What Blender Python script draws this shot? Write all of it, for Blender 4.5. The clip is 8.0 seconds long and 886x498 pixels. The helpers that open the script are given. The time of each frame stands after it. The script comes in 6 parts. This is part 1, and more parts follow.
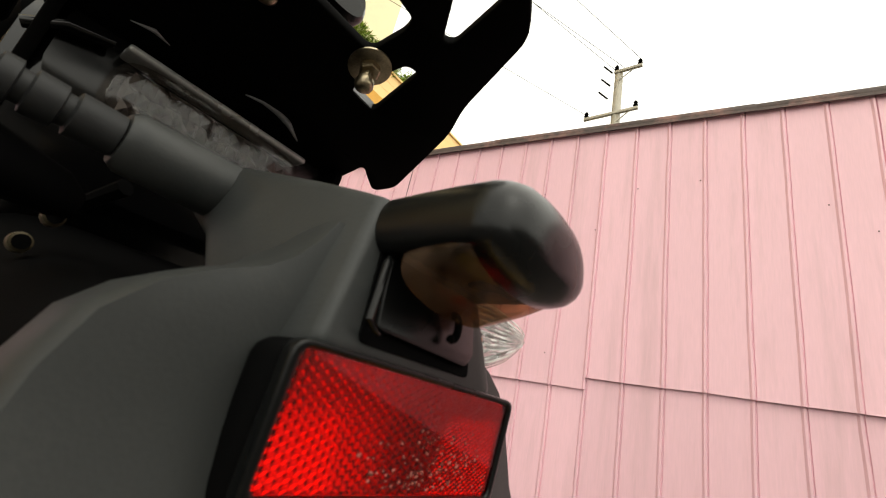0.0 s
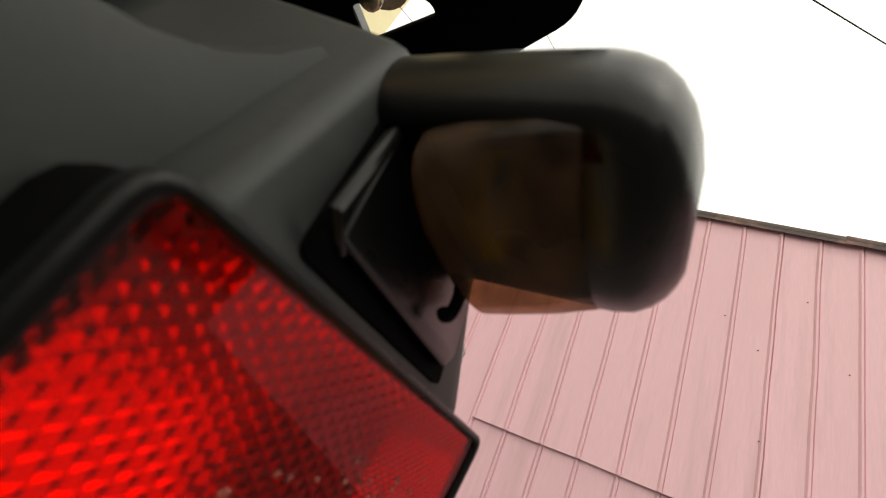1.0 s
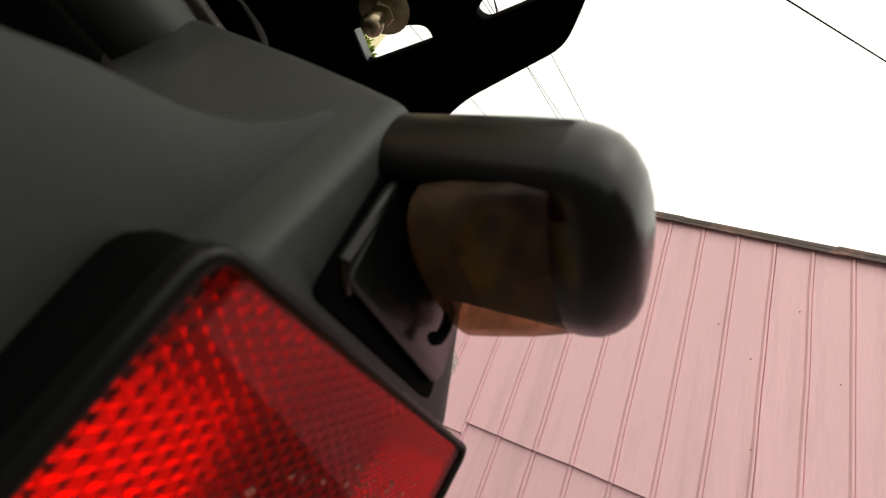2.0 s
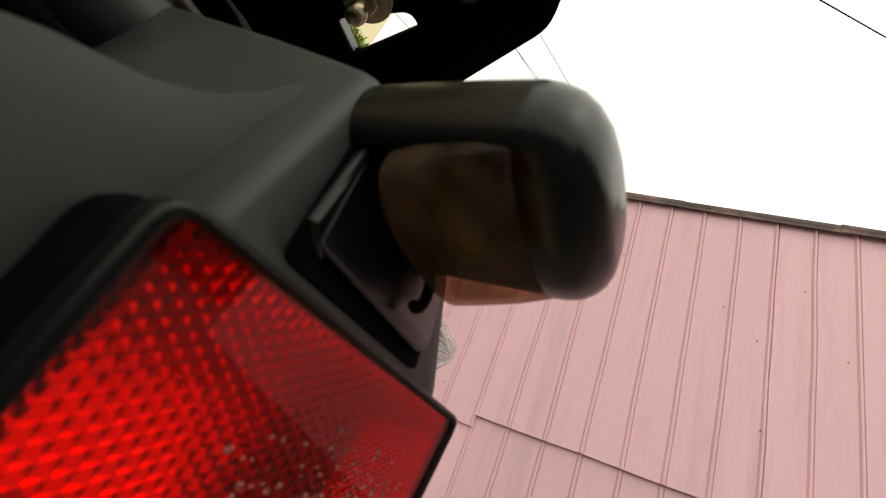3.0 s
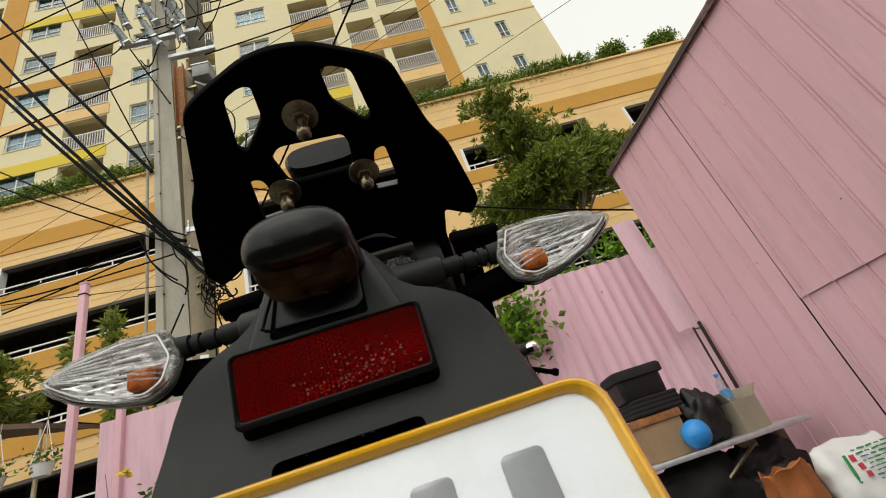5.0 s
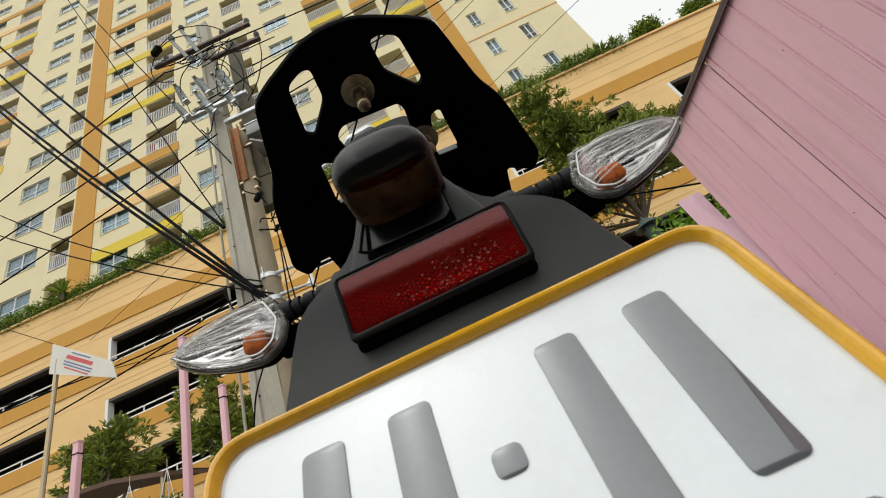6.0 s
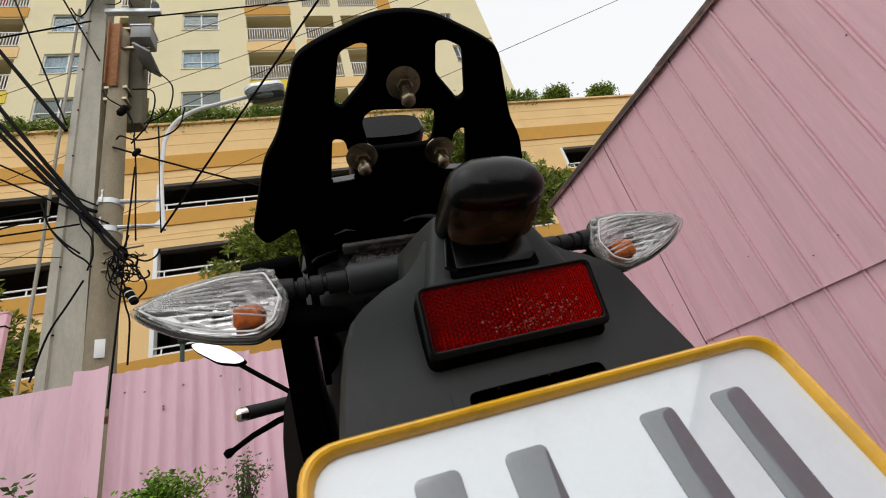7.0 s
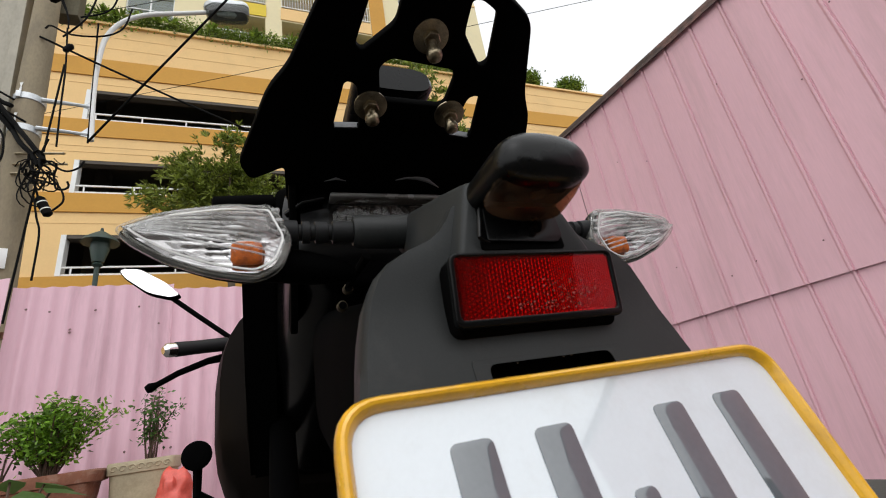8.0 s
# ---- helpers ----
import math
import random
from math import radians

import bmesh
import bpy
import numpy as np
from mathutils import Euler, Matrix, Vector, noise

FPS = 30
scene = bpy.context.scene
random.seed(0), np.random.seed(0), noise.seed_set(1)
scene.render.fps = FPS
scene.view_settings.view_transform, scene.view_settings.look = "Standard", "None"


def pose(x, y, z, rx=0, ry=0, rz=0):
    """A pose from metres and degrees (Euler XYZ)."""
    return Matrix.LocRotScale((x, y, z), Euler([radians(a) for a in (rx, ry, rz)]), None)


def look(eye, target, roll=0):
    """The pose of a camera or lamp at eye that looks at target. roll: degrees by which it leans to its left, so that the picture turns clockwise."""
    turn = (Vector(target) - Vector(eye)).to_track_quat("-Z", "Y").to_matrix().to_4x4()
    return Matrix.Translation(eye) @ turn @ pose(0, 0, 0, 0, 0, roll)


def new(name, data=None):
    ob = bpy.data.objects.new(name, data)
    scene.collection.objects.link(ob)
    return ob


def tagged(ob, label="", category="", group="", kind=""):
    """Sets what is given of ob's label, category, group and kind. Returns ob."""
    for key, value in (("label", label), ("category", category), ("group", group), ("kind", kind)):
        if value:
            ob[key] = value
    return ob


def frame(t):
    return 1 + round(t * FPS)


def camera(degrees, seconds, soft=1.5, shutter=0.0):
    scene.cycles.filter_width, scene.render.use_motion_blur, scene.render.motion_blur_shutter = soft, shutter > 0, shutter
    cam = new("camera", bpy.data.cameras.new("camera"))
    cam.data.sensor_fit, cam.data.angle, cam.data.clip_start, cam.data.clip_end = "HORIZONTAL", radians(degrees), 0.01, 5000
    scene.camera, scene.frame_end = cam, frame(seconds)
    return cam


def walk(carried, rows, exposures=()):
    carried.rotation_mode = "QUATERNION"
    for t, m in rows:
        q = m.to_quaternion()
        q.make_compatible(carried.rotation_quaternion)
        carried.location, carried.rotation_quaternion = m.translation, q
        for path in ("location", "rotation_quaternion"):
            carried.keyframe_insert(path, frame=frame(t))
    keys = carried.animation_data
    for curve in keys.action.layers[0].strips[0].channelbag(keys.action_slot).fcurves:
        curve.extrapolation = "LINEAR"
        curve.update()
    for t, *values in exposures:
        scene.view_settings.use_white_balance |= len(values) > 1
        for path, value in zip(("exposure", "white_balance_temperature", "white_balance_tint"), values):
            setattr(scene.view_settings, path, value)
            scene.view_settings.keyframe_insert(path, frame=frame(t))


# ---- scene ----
from mathutils import geometry

cam = camera(88.5, 8.0, soft=1.0)
PATH = [
    (0, (-0.0917, -0.0725, 0.7004), (111.33, -11.83, -54.22)),
    (0.2, (-0.0798, -0.0554, 0.6981), (114.01, -15.44, -59.02)),
    (0.5, (-0.0636, -0.0438, 0.7011), (116.73, -19.70, -65.46)),
    (1, (-0.0552, -0.0323, 0.6995), (118.23, -23.52, -70.15)),
    (1.2, (-0.0578, -0.0323, 0.6998), (118.56, -24.77, -70.81)),
    (2.3, (-0.0658, -0.0392, 0.6987), (119.16, -23.23, -70.75)),
    (2.5, (-0.0659, -0.0402, 0.6965), (118.57, -22.68, -69.93)),
    (3, (-0.0620, -0.0421, 0.6968), (117.98, -21.97, -69.42)),
    (3.5, (-0.0724, -0.0527, 0.6998), (117.40, -17.23, -66.86)),
    (3.8, (-0.0728, -0.0830, 0.6970), (113.70, -12.15, -57.99)),
    (4, (-0.0699, -0.1022, 0.6906), (111.47, -8.54, -48.63)),
    (4.2, (-0.0604, -0.1210, 0.6828), (110.33, -4.45, -37.28)),
    (4.5, (-0.0253, -0.1595, 0.6638), (111.97, 3.34, -20.02)),
    (4.8, (0.0253, -0.1812, 0.6409), (116.53, 12.44, -4.68)),
    (5, (0.0390, -0.1841, 0.6352), (118.92, 16.33, 2.71)),
    (5.2, (0.0299, -0.1697, 0.6242), (121.14, 19.17, 9.69)),
    (6.3, (0.0049, -0.1642, 0.5970), (124.92, 19.97, 14.50)),
    (6.5, (-0.0066, -0.1689, 0.6010), (123.83, 19.01, 10.04)),
    (7, (-0.0758, -0.1748, 0.6359), (117.63, 13.95, -9.05)),
    (7.3, (-0.1097, -0.1679, 0.6485), (114.75, 11.30, -16.92)),
    (7.5, (-0.1266, -0.1709, 0.6552), (114.40, 9.61, -19.88)),
    (8, (-0.1113, -0.1616, 0.6443), (111.61, 8.36, -19.51)),
]
# a small lens: what is a hand's width away falls slightly out of focus
cam.data.dof.use_dof = True
cam.data.dof.focus_distance = 0.6
cam.data.dof.aperture_fstop = 26.0
walk(cam, [(t, pose(*eye, *turn)) for t, eye, turn in PATH],
     exposures=[(0.0, 0.85, 7100, 5), (0.45, 0.6, 7100, 5), (1.0, 0.5, 7150, 5), (3.4, 0.35, 7150, 5), (3.8, 0.12, 6950, 6), (4.2, 0.05, 6800, 6), (5.2, 0.05, 6750, 6), (6.3, 0.05, 6450, 8), (7.3, 0.05, 6350, 10), (8.0, 0.2, 6300, 10)])

# ---- world and sun ----
world = bpy.data.worlds.new("overcast_sky")
scene.world = world
world.use_nodes = True
wn = world.node_tree.nodes
wl = world.node_tree.links
sky = wn.new("ShaderNodeTexSky")
sky.sky_type = "NISHITA"
sky.sun_disc = False
sky.sun_elevation = radians(58)
sky.sun_rotation = radians(205)
sky.air_density, sky.dust_density, sky.ozone_density = 1.0, 4.0, 1.0
cloud = wn.new("ShaderNodeHueSaturation")
cloud.inputs["Saturation"].default_value = 0.08
wl.new(sky.outputs[0], cloud.inputs["Color"])
layer = wn.new("ShaderNodeMixRGB")
layer.inputs[0].default_value = 0.6
layer.inputs[2].default_value = (8.6, 8.6, 8.5, 1)
wl.new(cloud.outputs[0], layer.inputs[1])
wl.new(layer.outputs[0], wn["Background"].inputs["Color"])
wn["Background"].inputs["Strength"].default_value = 0.15

sun = new("sun", bpy.data.lights.new("sun", "SUN"))
sun.data.energy, sun.data.angle, sun.data.color = 0.6, radians(110), (1.0, 0.96, 0.9)
sun.matrix_world = look((-4.0, -8.6, 15.2), (0, 0, 0))

# ---- materials ----
def tree_of(name):
    m = bpy.data.materials.new(name)
    m.use_nodes = True
    return m, m.node_tree.nodes, m.node_tree.links, m.node_tree.nodes["Principled BSDF"]


def surface(name, colour, rough=0.6, metal=0.0, vary=0.15, scale=6.0, fine=80.0, bump=0.1, depth=0.002, dirt=None,
            dirt_amount=0.4, dirt_scale=2.0, coat=0.0, per_piece=0.0, stretch=(1, 1, 1), spec=0.5):
    """A painted or bare solid surface: two scales of colour change, a fine relief and, where given, dirt in patches."""
    m, n, l, b = tree_of(name)
    co = n.new("ShaderNodeTexCoord")
    mp = n.new("ShaderNodeMapping")
    mp.inputs["Scale"].default_value = stretch
    l.new(co.outputs["Object"], mp.inputs["Vector"])
    big, small = n.new("ShaderNodeTexNoise"), n.new("ShaderNodeTexNoise")
    for t, s, d in ((big, scale, 4.0), (small, fine, 3.0)):
        t.inputs["Scale"].default_value, t.inputs["Detail"].default_value = s, d
        l.new(mp.outputs[0], t.inputs["Vector"])
    mix = n.new("ShaderNodeMath")
    mix.operation = "MULTIPLY_ADD"
    mix.inputs[1].default_value = 0.6
    l.new(big.outputs["Fac"], mix.inputs[0])
    sc = n.new("ShaderNodeMath")
    sc.operation = "MULTIPLY"
    sc.inputs[1].default_value = 0.4
    l.new(small.outputs["Fac"], sc.inputs[0])
    l.new(sc.outputs[0], mix.inputs[2])
    ramp = n.new("ShaderNodeValToRGB")
    lo = [c * (1 - vary) for c in colour]
    hi = [min(1.0, c * (1 + vary)) for c in colour]
    ramp.color_ramp.elements[0].position, ramp.color_ramp.elements[0].color = 0.3, (*lo, 1)
    ramp.color_ramp.elements[1].position, ramp.color_ramp.elements[1].color = 0.7, (*hi, 1)
    l.new(mix.outputs[0], ramp.inputs[0])
    out = ramp.outputs[0]
    if dirt:
        dn = n.new("ShaderNodeTexNoise")
        dn.inputs["Scale"].default_value, dn.inputs["Detail"].default_value = dirt_scale, 8.0
        dn.inputs["Roughness"].default_value = 0.7
        l.new(mp.outputs[0], dn.inputs["Vector"])
        dr = n.new("ShaderNodeValToRGB")
        dr.color_ramp.elements[0].position, dr.color_ramp.elements[1].position = 0.5, 0.72
        dr.color_ramp.elements[1].color = (dirt_amount, dirt_amount, dirt_amount, 1)
        l.new(dn.outputs["Fac"], dr.inputs[0])
        dm = n.new("ShaderNodeMixRGB")
        l.new(dr.outputs[0], dm.inputs[0])
        l.new(out, dm.inputs[1])
        dm.inputs[2].default_value = (*dirt, 1)
        out = dm.outputs[0]
    if per_piece:
        oi = n.new("ShaderNodeObjectInfo")
        hv = n.new("ShaderNodeHueSaturation")
        mr = n.new("ShaderNodeMapRange")
        mr.inputs["To Min"].default_value, mr.inputs["To Max"].default_value = 1 - per_piece, 1 + per_piece
        l.new(oi.outputs["Random"], mr.inputs["Value"])
        l.new(mr.outputs[0], hv.inputs["Value"])
        l.new(out, hv.inputs["Color"])
        out = hv.outputs[0]
    l.new(out, b.inputs["Base Color"])
    rr = n.new("ShaderNodeMapRange")
    rr.inputs["To Min"].default_value, rr.inputs["To Max"].default_value = max(0.02, rough - 0.1), min(1.0, rough + 0.1)
    l.new(big.outputs["Fac"], rr.inputs["Value"])
    l.new(rr.outputs[0], b.inputs["Roughness"])
    b.inputs["Metallic"].default_value = metal
    b.inputs["Specular IOR Level"].default_value = spec
    b.inputs["Coat Weight"].default_value = coat
    b.inputs["Coat Roughness"].default_value = 0.08
    if bump:
        bp = n.new("ShaderNodeBump")
        bp.inputs["Strength"].default_value, bp.inputs["Distance"].default_value = bump, depth
        l.new(small.outputs["Fac"], bp.inputs["Height"])
        l.new(bp.outputs[0], b.inputs["Normal"])
    return m


def clear_cover(name, tint, gloss=0.12, rough=0.04, haze=0.0, haze_colour=(0.8, 0.8, 0.8), haze_scale=300.0, edge=(0.42, 0.75), floor=0.03):
    """A thin clear cover: light goes straight through, tinted, with a gloss on top and, where given, a haze of dust or
    painted brightness.
    """
    m, n, l, b = tree_of(name)
    o = n["Material Output"]
    tr, gl = n.new("ShaderNodeBsdfTransparent"), n.new("ShaderNodeBsdfGlossy")
    tr.inputs[0].default_value = (*tint, 1)
    gl.inputs["Roughness"].default_value = rough
    lw, pw = n.new("ShaderNodeLayerWeight"), n.new("ShaderNodeMath")
    lw.inputs["Blend"].default_value = 0.5
    pw.operation = "POWER"
    pw.inputs[1].default_value = 4.0
    l.new(lw.outputs["Facing"], pw.inputs[0])
    fr = n.new("ShaderNodeMapRange")
    fr.inputs["To Min"].default_value, fr.inputs["To Max"].default_value = floor + 0.1 * max(0.0, gloss), 0.55 + gloss
    l.new(pw.outputs[0], fr.inputs["Value"])
    mx = n.new("ShaderNodeMixShader")
    l.new(fr.outputs[0], mx.inputs[0])
    l.new(tr.outputs[0], mx.inputs[1])
    l.new(gl.outputs[0], mx.inputs[2])
    last = mx
    if haze:
        df = n.new("ShaderNodeBsdfDiffuse")
        df.inputs[0].default_value = (*haze_colour, 1)
        co, nz, rp = n.new("ShaderNodeTexCoord"), n.new("ShaderNodeTexNoise"), n.new("ShaderNodeValToRGB")
        nz.inputs["Scale"].default_value, nz.inputs["Detail"].default_value = haze_scale, 5.0
        rp.color_ramp.elements[0].position, rp.color_ramp.elements[1].position = edge
        rp.color_ramp.elements[1].color = (haze, haze, haze, 1)
        l.new(co.outputs["Object"], nz.inputs["Vector"])
        l.new(nz.outputs["Fac"], rp.inputs[0])
        m2 = n.new("ShaderNodeMixShader")
        l.new(rp.outputs[0], m2.inputs[0])
        l.new(mx.outputs[0], m2.inputs[1])
        l.new(df.outputs[0], m2.inputs[2])
        last = m2
    l.new(last.outputs[0], o.inputs["Surface"])
    return m


M = {}
M["tail_plastic"] = surface("tail_plastic", (0.0195, 0.0212, 0.021), 0.48, spec=0.24, fine=900, scale=20, vary=0.12, bump=0.12, depth=0.0004,
                            dirt=(0.08, 0.075, 0.07), dirt_amount=0.15, dirt_scale=40)
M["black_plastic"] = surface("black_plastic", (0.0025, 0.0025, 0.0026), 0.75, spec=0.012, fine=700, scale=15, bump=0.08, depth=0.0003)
M["hood_plastic"] = surface("hood_plastic", (0.0022, 0.0024, 0.0025), 0.29, spec=0.2, fine=900, scale=20, bump=0.1, depth=0.0003)
M["rubber"] = surface("rubber", (0.016, 0.0165, 0.017), 0.55, spec=0.2, fine=300, scale=12, bump=0.15, depth=0.001)
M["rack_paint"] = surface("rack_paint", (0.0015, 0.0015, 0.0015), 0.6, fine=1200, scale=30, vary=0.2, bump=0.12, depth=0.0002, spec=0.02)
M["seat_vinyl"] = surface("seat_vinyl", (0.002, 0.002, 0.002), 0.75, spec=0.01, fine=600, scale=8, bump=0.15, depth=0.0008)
M["fairing_paint"] = surface("fairing_paint", (0.006, 0.0045, 0.0036), 0.5, fine=300, scale=6, vary=0.25, bump=0.02, spec=0.03)
M["old_steel"] = surface("old_steel", (0.36, 0.30, 0.2), 0.34, 1.0, vary=0.35, scale=150, fine=900, bump=0.2, depth=0.0003,
                         dirt=(0.1, 0.08, 0.06), dirt_amount=0.7, dirt_scale=120)
M["chrome"] = surface("chrome", (0.82, 0.82, 0.83), 0.12, 1.0, vary=0.05, bump=0.0)
M["lamp_bowl"] = surface("lamp_bowl", (0.56, 0.55, 0.56), 0.14, 1.0, vary=0.08, fine=400, bump=0.08, depth=0.0003)
# tail lamp bowl, the shade under the cowl put into its dark colour
M["lamp_shaded"] = surface("lamp_shaded", (0.035, 0.028, 0.026), 0.28, 0.3, vary=0.4, scale=90, fine=600, bump=0.25, depth=0.0006)
M["orange_bulb"] = surface("orange_bulb", (0.6, 0.13, 0.008), 0.45, vary=0.5, scale=260, fine=500, spec=0.2, bump=0.1, depth=0.0003)
M["clear_lens"] = clear_cover("clear_lens", (0.96, 0.96, 0.95), 0.25, 0.04, 0.05, (0.75, 0.74, 0.7), 160, (0.42, 0.75), 0.04)
M["plate_paint"] = surface("plate_paint", (0.75, 0.81, 0.85), 0.32, vary=0.03, scale=30, fine=500, bump=0.03, depth=0.0002,
                           dirt=(0.5, 0.5, 0.48), dirt_amount=0.25, dirt_scale=25, coat=1.0)
M["plate_ink"] = surface("plate_ink", (0.085, 0.1, 0.115), 0.4, vary=0.12, scale=60, fine=500, bump=0.04, depth=0.0003, coat=1.0)
for glazed in ("plate_paint", "plate_ink"):
    M[glazed].node_tree.nodes["Principled BSDF"].inputs["Coat IOR"].default_value = 2.0
    # step holes as solid black plugs, coloured for the shade inside
    M[glazed].node_tree.nodes["Principled BSDF"].inputs["Coat Roughness"].default_value = 0.03
M["plate_frame"] = surface("plate_frame", (0.82, 0.43, 0.012), 0.3, vary=0.08, scale=40, fine=400, bump=0.04, depth=0.0003,
                           dirt=(0.4, 0.2, 0.02), dirt_amount=0.4, dirt_scale=60, coat=0.6)
M["red_prism"] = surface("red_prism", (0.64, 0.01, 0.012), 0.1, 1.0, vary=0.06, scale=700, fine=900, bump=0.1, depth=0.0002)
M["red_cover"] = clear_cover("red_cover", (0.96, 0.18, 0.18), -0.42, 0.05, 0.08, (0.4, 0.12, 0.1), 1300, (0.62, 0.72), 0.045)
M["dirty_lens"] = clear_cover("dirty_lens", (0.6, 0.42, 0.29), -0.1, 0.1, 0.6, (0.11, 0.071, 0.047), 110, (0.3, 0.66), 0.012)
M["smoked_cover"] = clear_cover("smoked_cover", (0.8, 0.76, 0.72), -0.3, 0.08, 0.05, (0.35, 0.31, 0.28), 260, (0.45, 0.7), 0.03)
M["gloss_black"] = surface("gloss_black", (0.0022, 0.0022, 0.0024), 0.2, spec=0.3, vary=0.2, fine=300, scale=20, bump=0.02, depth=0.0003)
M["grey_trim"] = surface("grey_trim", (0.3, 0.3, 0.29), 0.25, 0.4, vary=0.2, fine=400, scale=60, bump=0.08, depth=0.0004)
# bare worn metal of the rack slots, and painted highlights on the cowl
M["wear_and_highlight"] = surface("wear_and_highlight", (0.16, 0.165, 0.17), 0.45, 0.2, vary=0.3, fine=900, scale=120, bump=0.15, depth=0.0003)
M["frosted_rim"] = clear_cover("frosted_rim", (0.88, 0.88, 0.86), 0.2, 0.07, 0.3, (0.7, 0.69, 0.64), 60, (0.2, 0.8), 0.06)
# clear plastic whose white haze paints the bright streaks of the flutes
M["flute_glass_bright"] = clear_cover("flute_glass_bright", (0.93, 0.93, 0.93), 0.3, 0.05, 0.6, (0.9, 0.9, 0.89), 55, (0.35, 0.7), 0.1)
M["white_bezel"] = surface("white_bezel", (0.75, 0.75, 0.73), 0.25, 0.3, vary=0.1, bump=0.0)
M["dull_brass"] = surface("dull_brass", (0.045, 0.034, 0.015), 0.5, 0.5, vary=0.3, scale=200, fine=900, bump=0.1, depth=0.0003)
M["dark_wood"] = surface("dark_wood", (0.03, 0.022, 0.018), 0.85, vary=0.4, scale=9, fine=80, bump=0.3, depth=0.003, stretch=(1, 1, 0.15))
M["red_deep"] = surface("red_deep", (0.075, 0.0008, 0.0013), 0.4, vary=0.1, scale=300, bump=0.0)
M["dry_dirt"] = clear_cover("dry_dirt", (0.9, 0.55, 0.5), -0.2, 0.2, 0.6, (0.34, 0.13, 0.11), 900, (0.3, 0.6), 0.01)
M["dry_mud"] = surface("dry_mud", (0.04, 0.028, 0.017), 0.9, vary=0.4, scale=300, bump=0.0)
M["mirror"] = surface("mirror", (0.9, 0.9, 0.9), 0.02, 1.0, vary=0.0, bump=0.0)
M["pink_sheet"] = surface("pink_sheet", (0.76, 0.47, 0.53), 0.5, vary=0.07, scale=0.8, fine=40, bump=0.08, depth=0.003,
                          dirt=(0.5, 0.32, 0.34), dirt_amount=0.55, dirt_scale=1.6, per_piece=0.05, stretch=(3.5, 3.5, 0.3))
M["pink_fence"] = surface("pink_fence", (0.76, 0.48, 0.56), 0.45, vary=0.06, scale=1.6, fine=40, bump=0.08, depth=0.003,
                          dirt=(0.42, 0.25, 0.29), dirt_amount=0.5, dirt_scale=2.6, per_piece=0.06, stretch=(2.2, 2.2, 0.3))
M["rust_flashing"] = surface("rust_flashing", (0.085, 0.062, 0.055), 0.7, vary=0.35, scale=4, fine=60, bump=0.2, depth=0.004,
                             dirt=(0.42, 0.22, 0.18), dirt_amount=0.7, dirt_scale=5)
# near-black colour for the shade in gaps between the shed's sheets
M["gap_shade"] = surface("gap_shade", (0.03, 0.022, 0.022), 0.8)
M["rivet_steel"] = surface("rivet_steel", (0.25, 0.16, 0.15), 0.6, 0.5)
M["concrete_ground"] = surface("concrete_ground", (0.085, 0.08, 0.074), 0.85, vary=0.2, scale=0.8, fine=30, bump=0.25, depth=0.01,
                               dirt=(0.045, 0.042, 0.039), dirt_amount=0.5, dirt_scale=0.6)
# for the added wall out of view behind the camera
M["wall_unseen_render"] = surface("wall_unseen_render", (0.16, 0.15, 0.135), 0.9, vary=0.2, scale=0.6, fine=20, bump=0.2, depth=0.01,
                          dirt=(0.08, 0.085, 0.07), dirt_amount=0.6, dirt_scale=0.5)
M["pole_concrete"] = surface("pole_concrete", (0.44, 0.41, 0.335), 0.85, vary=0.15, scale=2.5, fine=40, bump=0.25, depth=0.006,
                             dirt=(0.24, 0.22, 0.19), dirt_amount=0.6, dirt_scale=1.6, stretch=(1, 1, 0.4))
M["pole_brown"] = surface("pole_brown", (0.28, 0.23, 0.15), 0.85, vary=0.2, scale=3, fine=50, bump=0.25, depth=0.006,
                          dirt=(0.13, 0.11, 0.09), dirt_amount=0.6, dirt_scale=2.0, stretch=(1, 1, 0.4))
# shade of the tower's recess, as a dark olive colour
M["tower_shade"] = surface("tower_shade", (0.13, 0.115, 0.075), 0.85, vary=0.3, scale=4, fine=50, bump=0.25, depth=0.006, stretch=(1, 1, 0.4))
M["galvanised"] = surface("galvanised", (0.55, 0.57, 0.58), 0.45, 0.7, vary=0.15, scale=20, bump=0.1)
M["grey_enamel"] = surface("grey_enamel", (0.22, 0.22, 0.21), 0.5, vary=0.15, scale=10, bump=0.1)
M["ceramic"] = surface("ceramic", (0.36, 0.4, 0.39), 0.3, vary=0.15, scale=20, coat=0.4, bump=0.05, per_piece=0.25)
M["rust"] = surface("rust", (0.33, 0.14, 0.05), 0.8, vary=0.4, scale=15, fine=90, bump=0.3, depth=0.004)
M["cable"] = surface("cable", (0.004, 0.004, 0.004), 0.7, spec=0.08, vary=0.2, bump=0.0)
M["peach_render"] = surface("peach_render", (0.84, 0.56, 0.25), 0.85, vary=0.05, scale=0.5, fine=12, bump=0.1, depth=0.01,
                            dirt=(0.56, 0.38, 0.19), dirt_amount=0.4, dirt_scale=0.35)
M["ochre_render"] = surface("ochre_render", (0.6, 0.31, 0.055), 0.85, vary=0.06, scale=0.5, fine=12, bump=0.1, depth=0.01,
                            dirt=(0.4, 0.21, 0.05), dirt_amount=0.4, dirt_scale=0.5)
M["cream_render"] = surface("cream_render", (0.79, 0.69, 0.43), 0.85, vary=0.04, scale=0.3, fine=9, bump=0.1, depth=0.01,
                            dirt=(0.55, 0.5, 0.35), dirt_amount=0.35, dirt_scale=0.25)
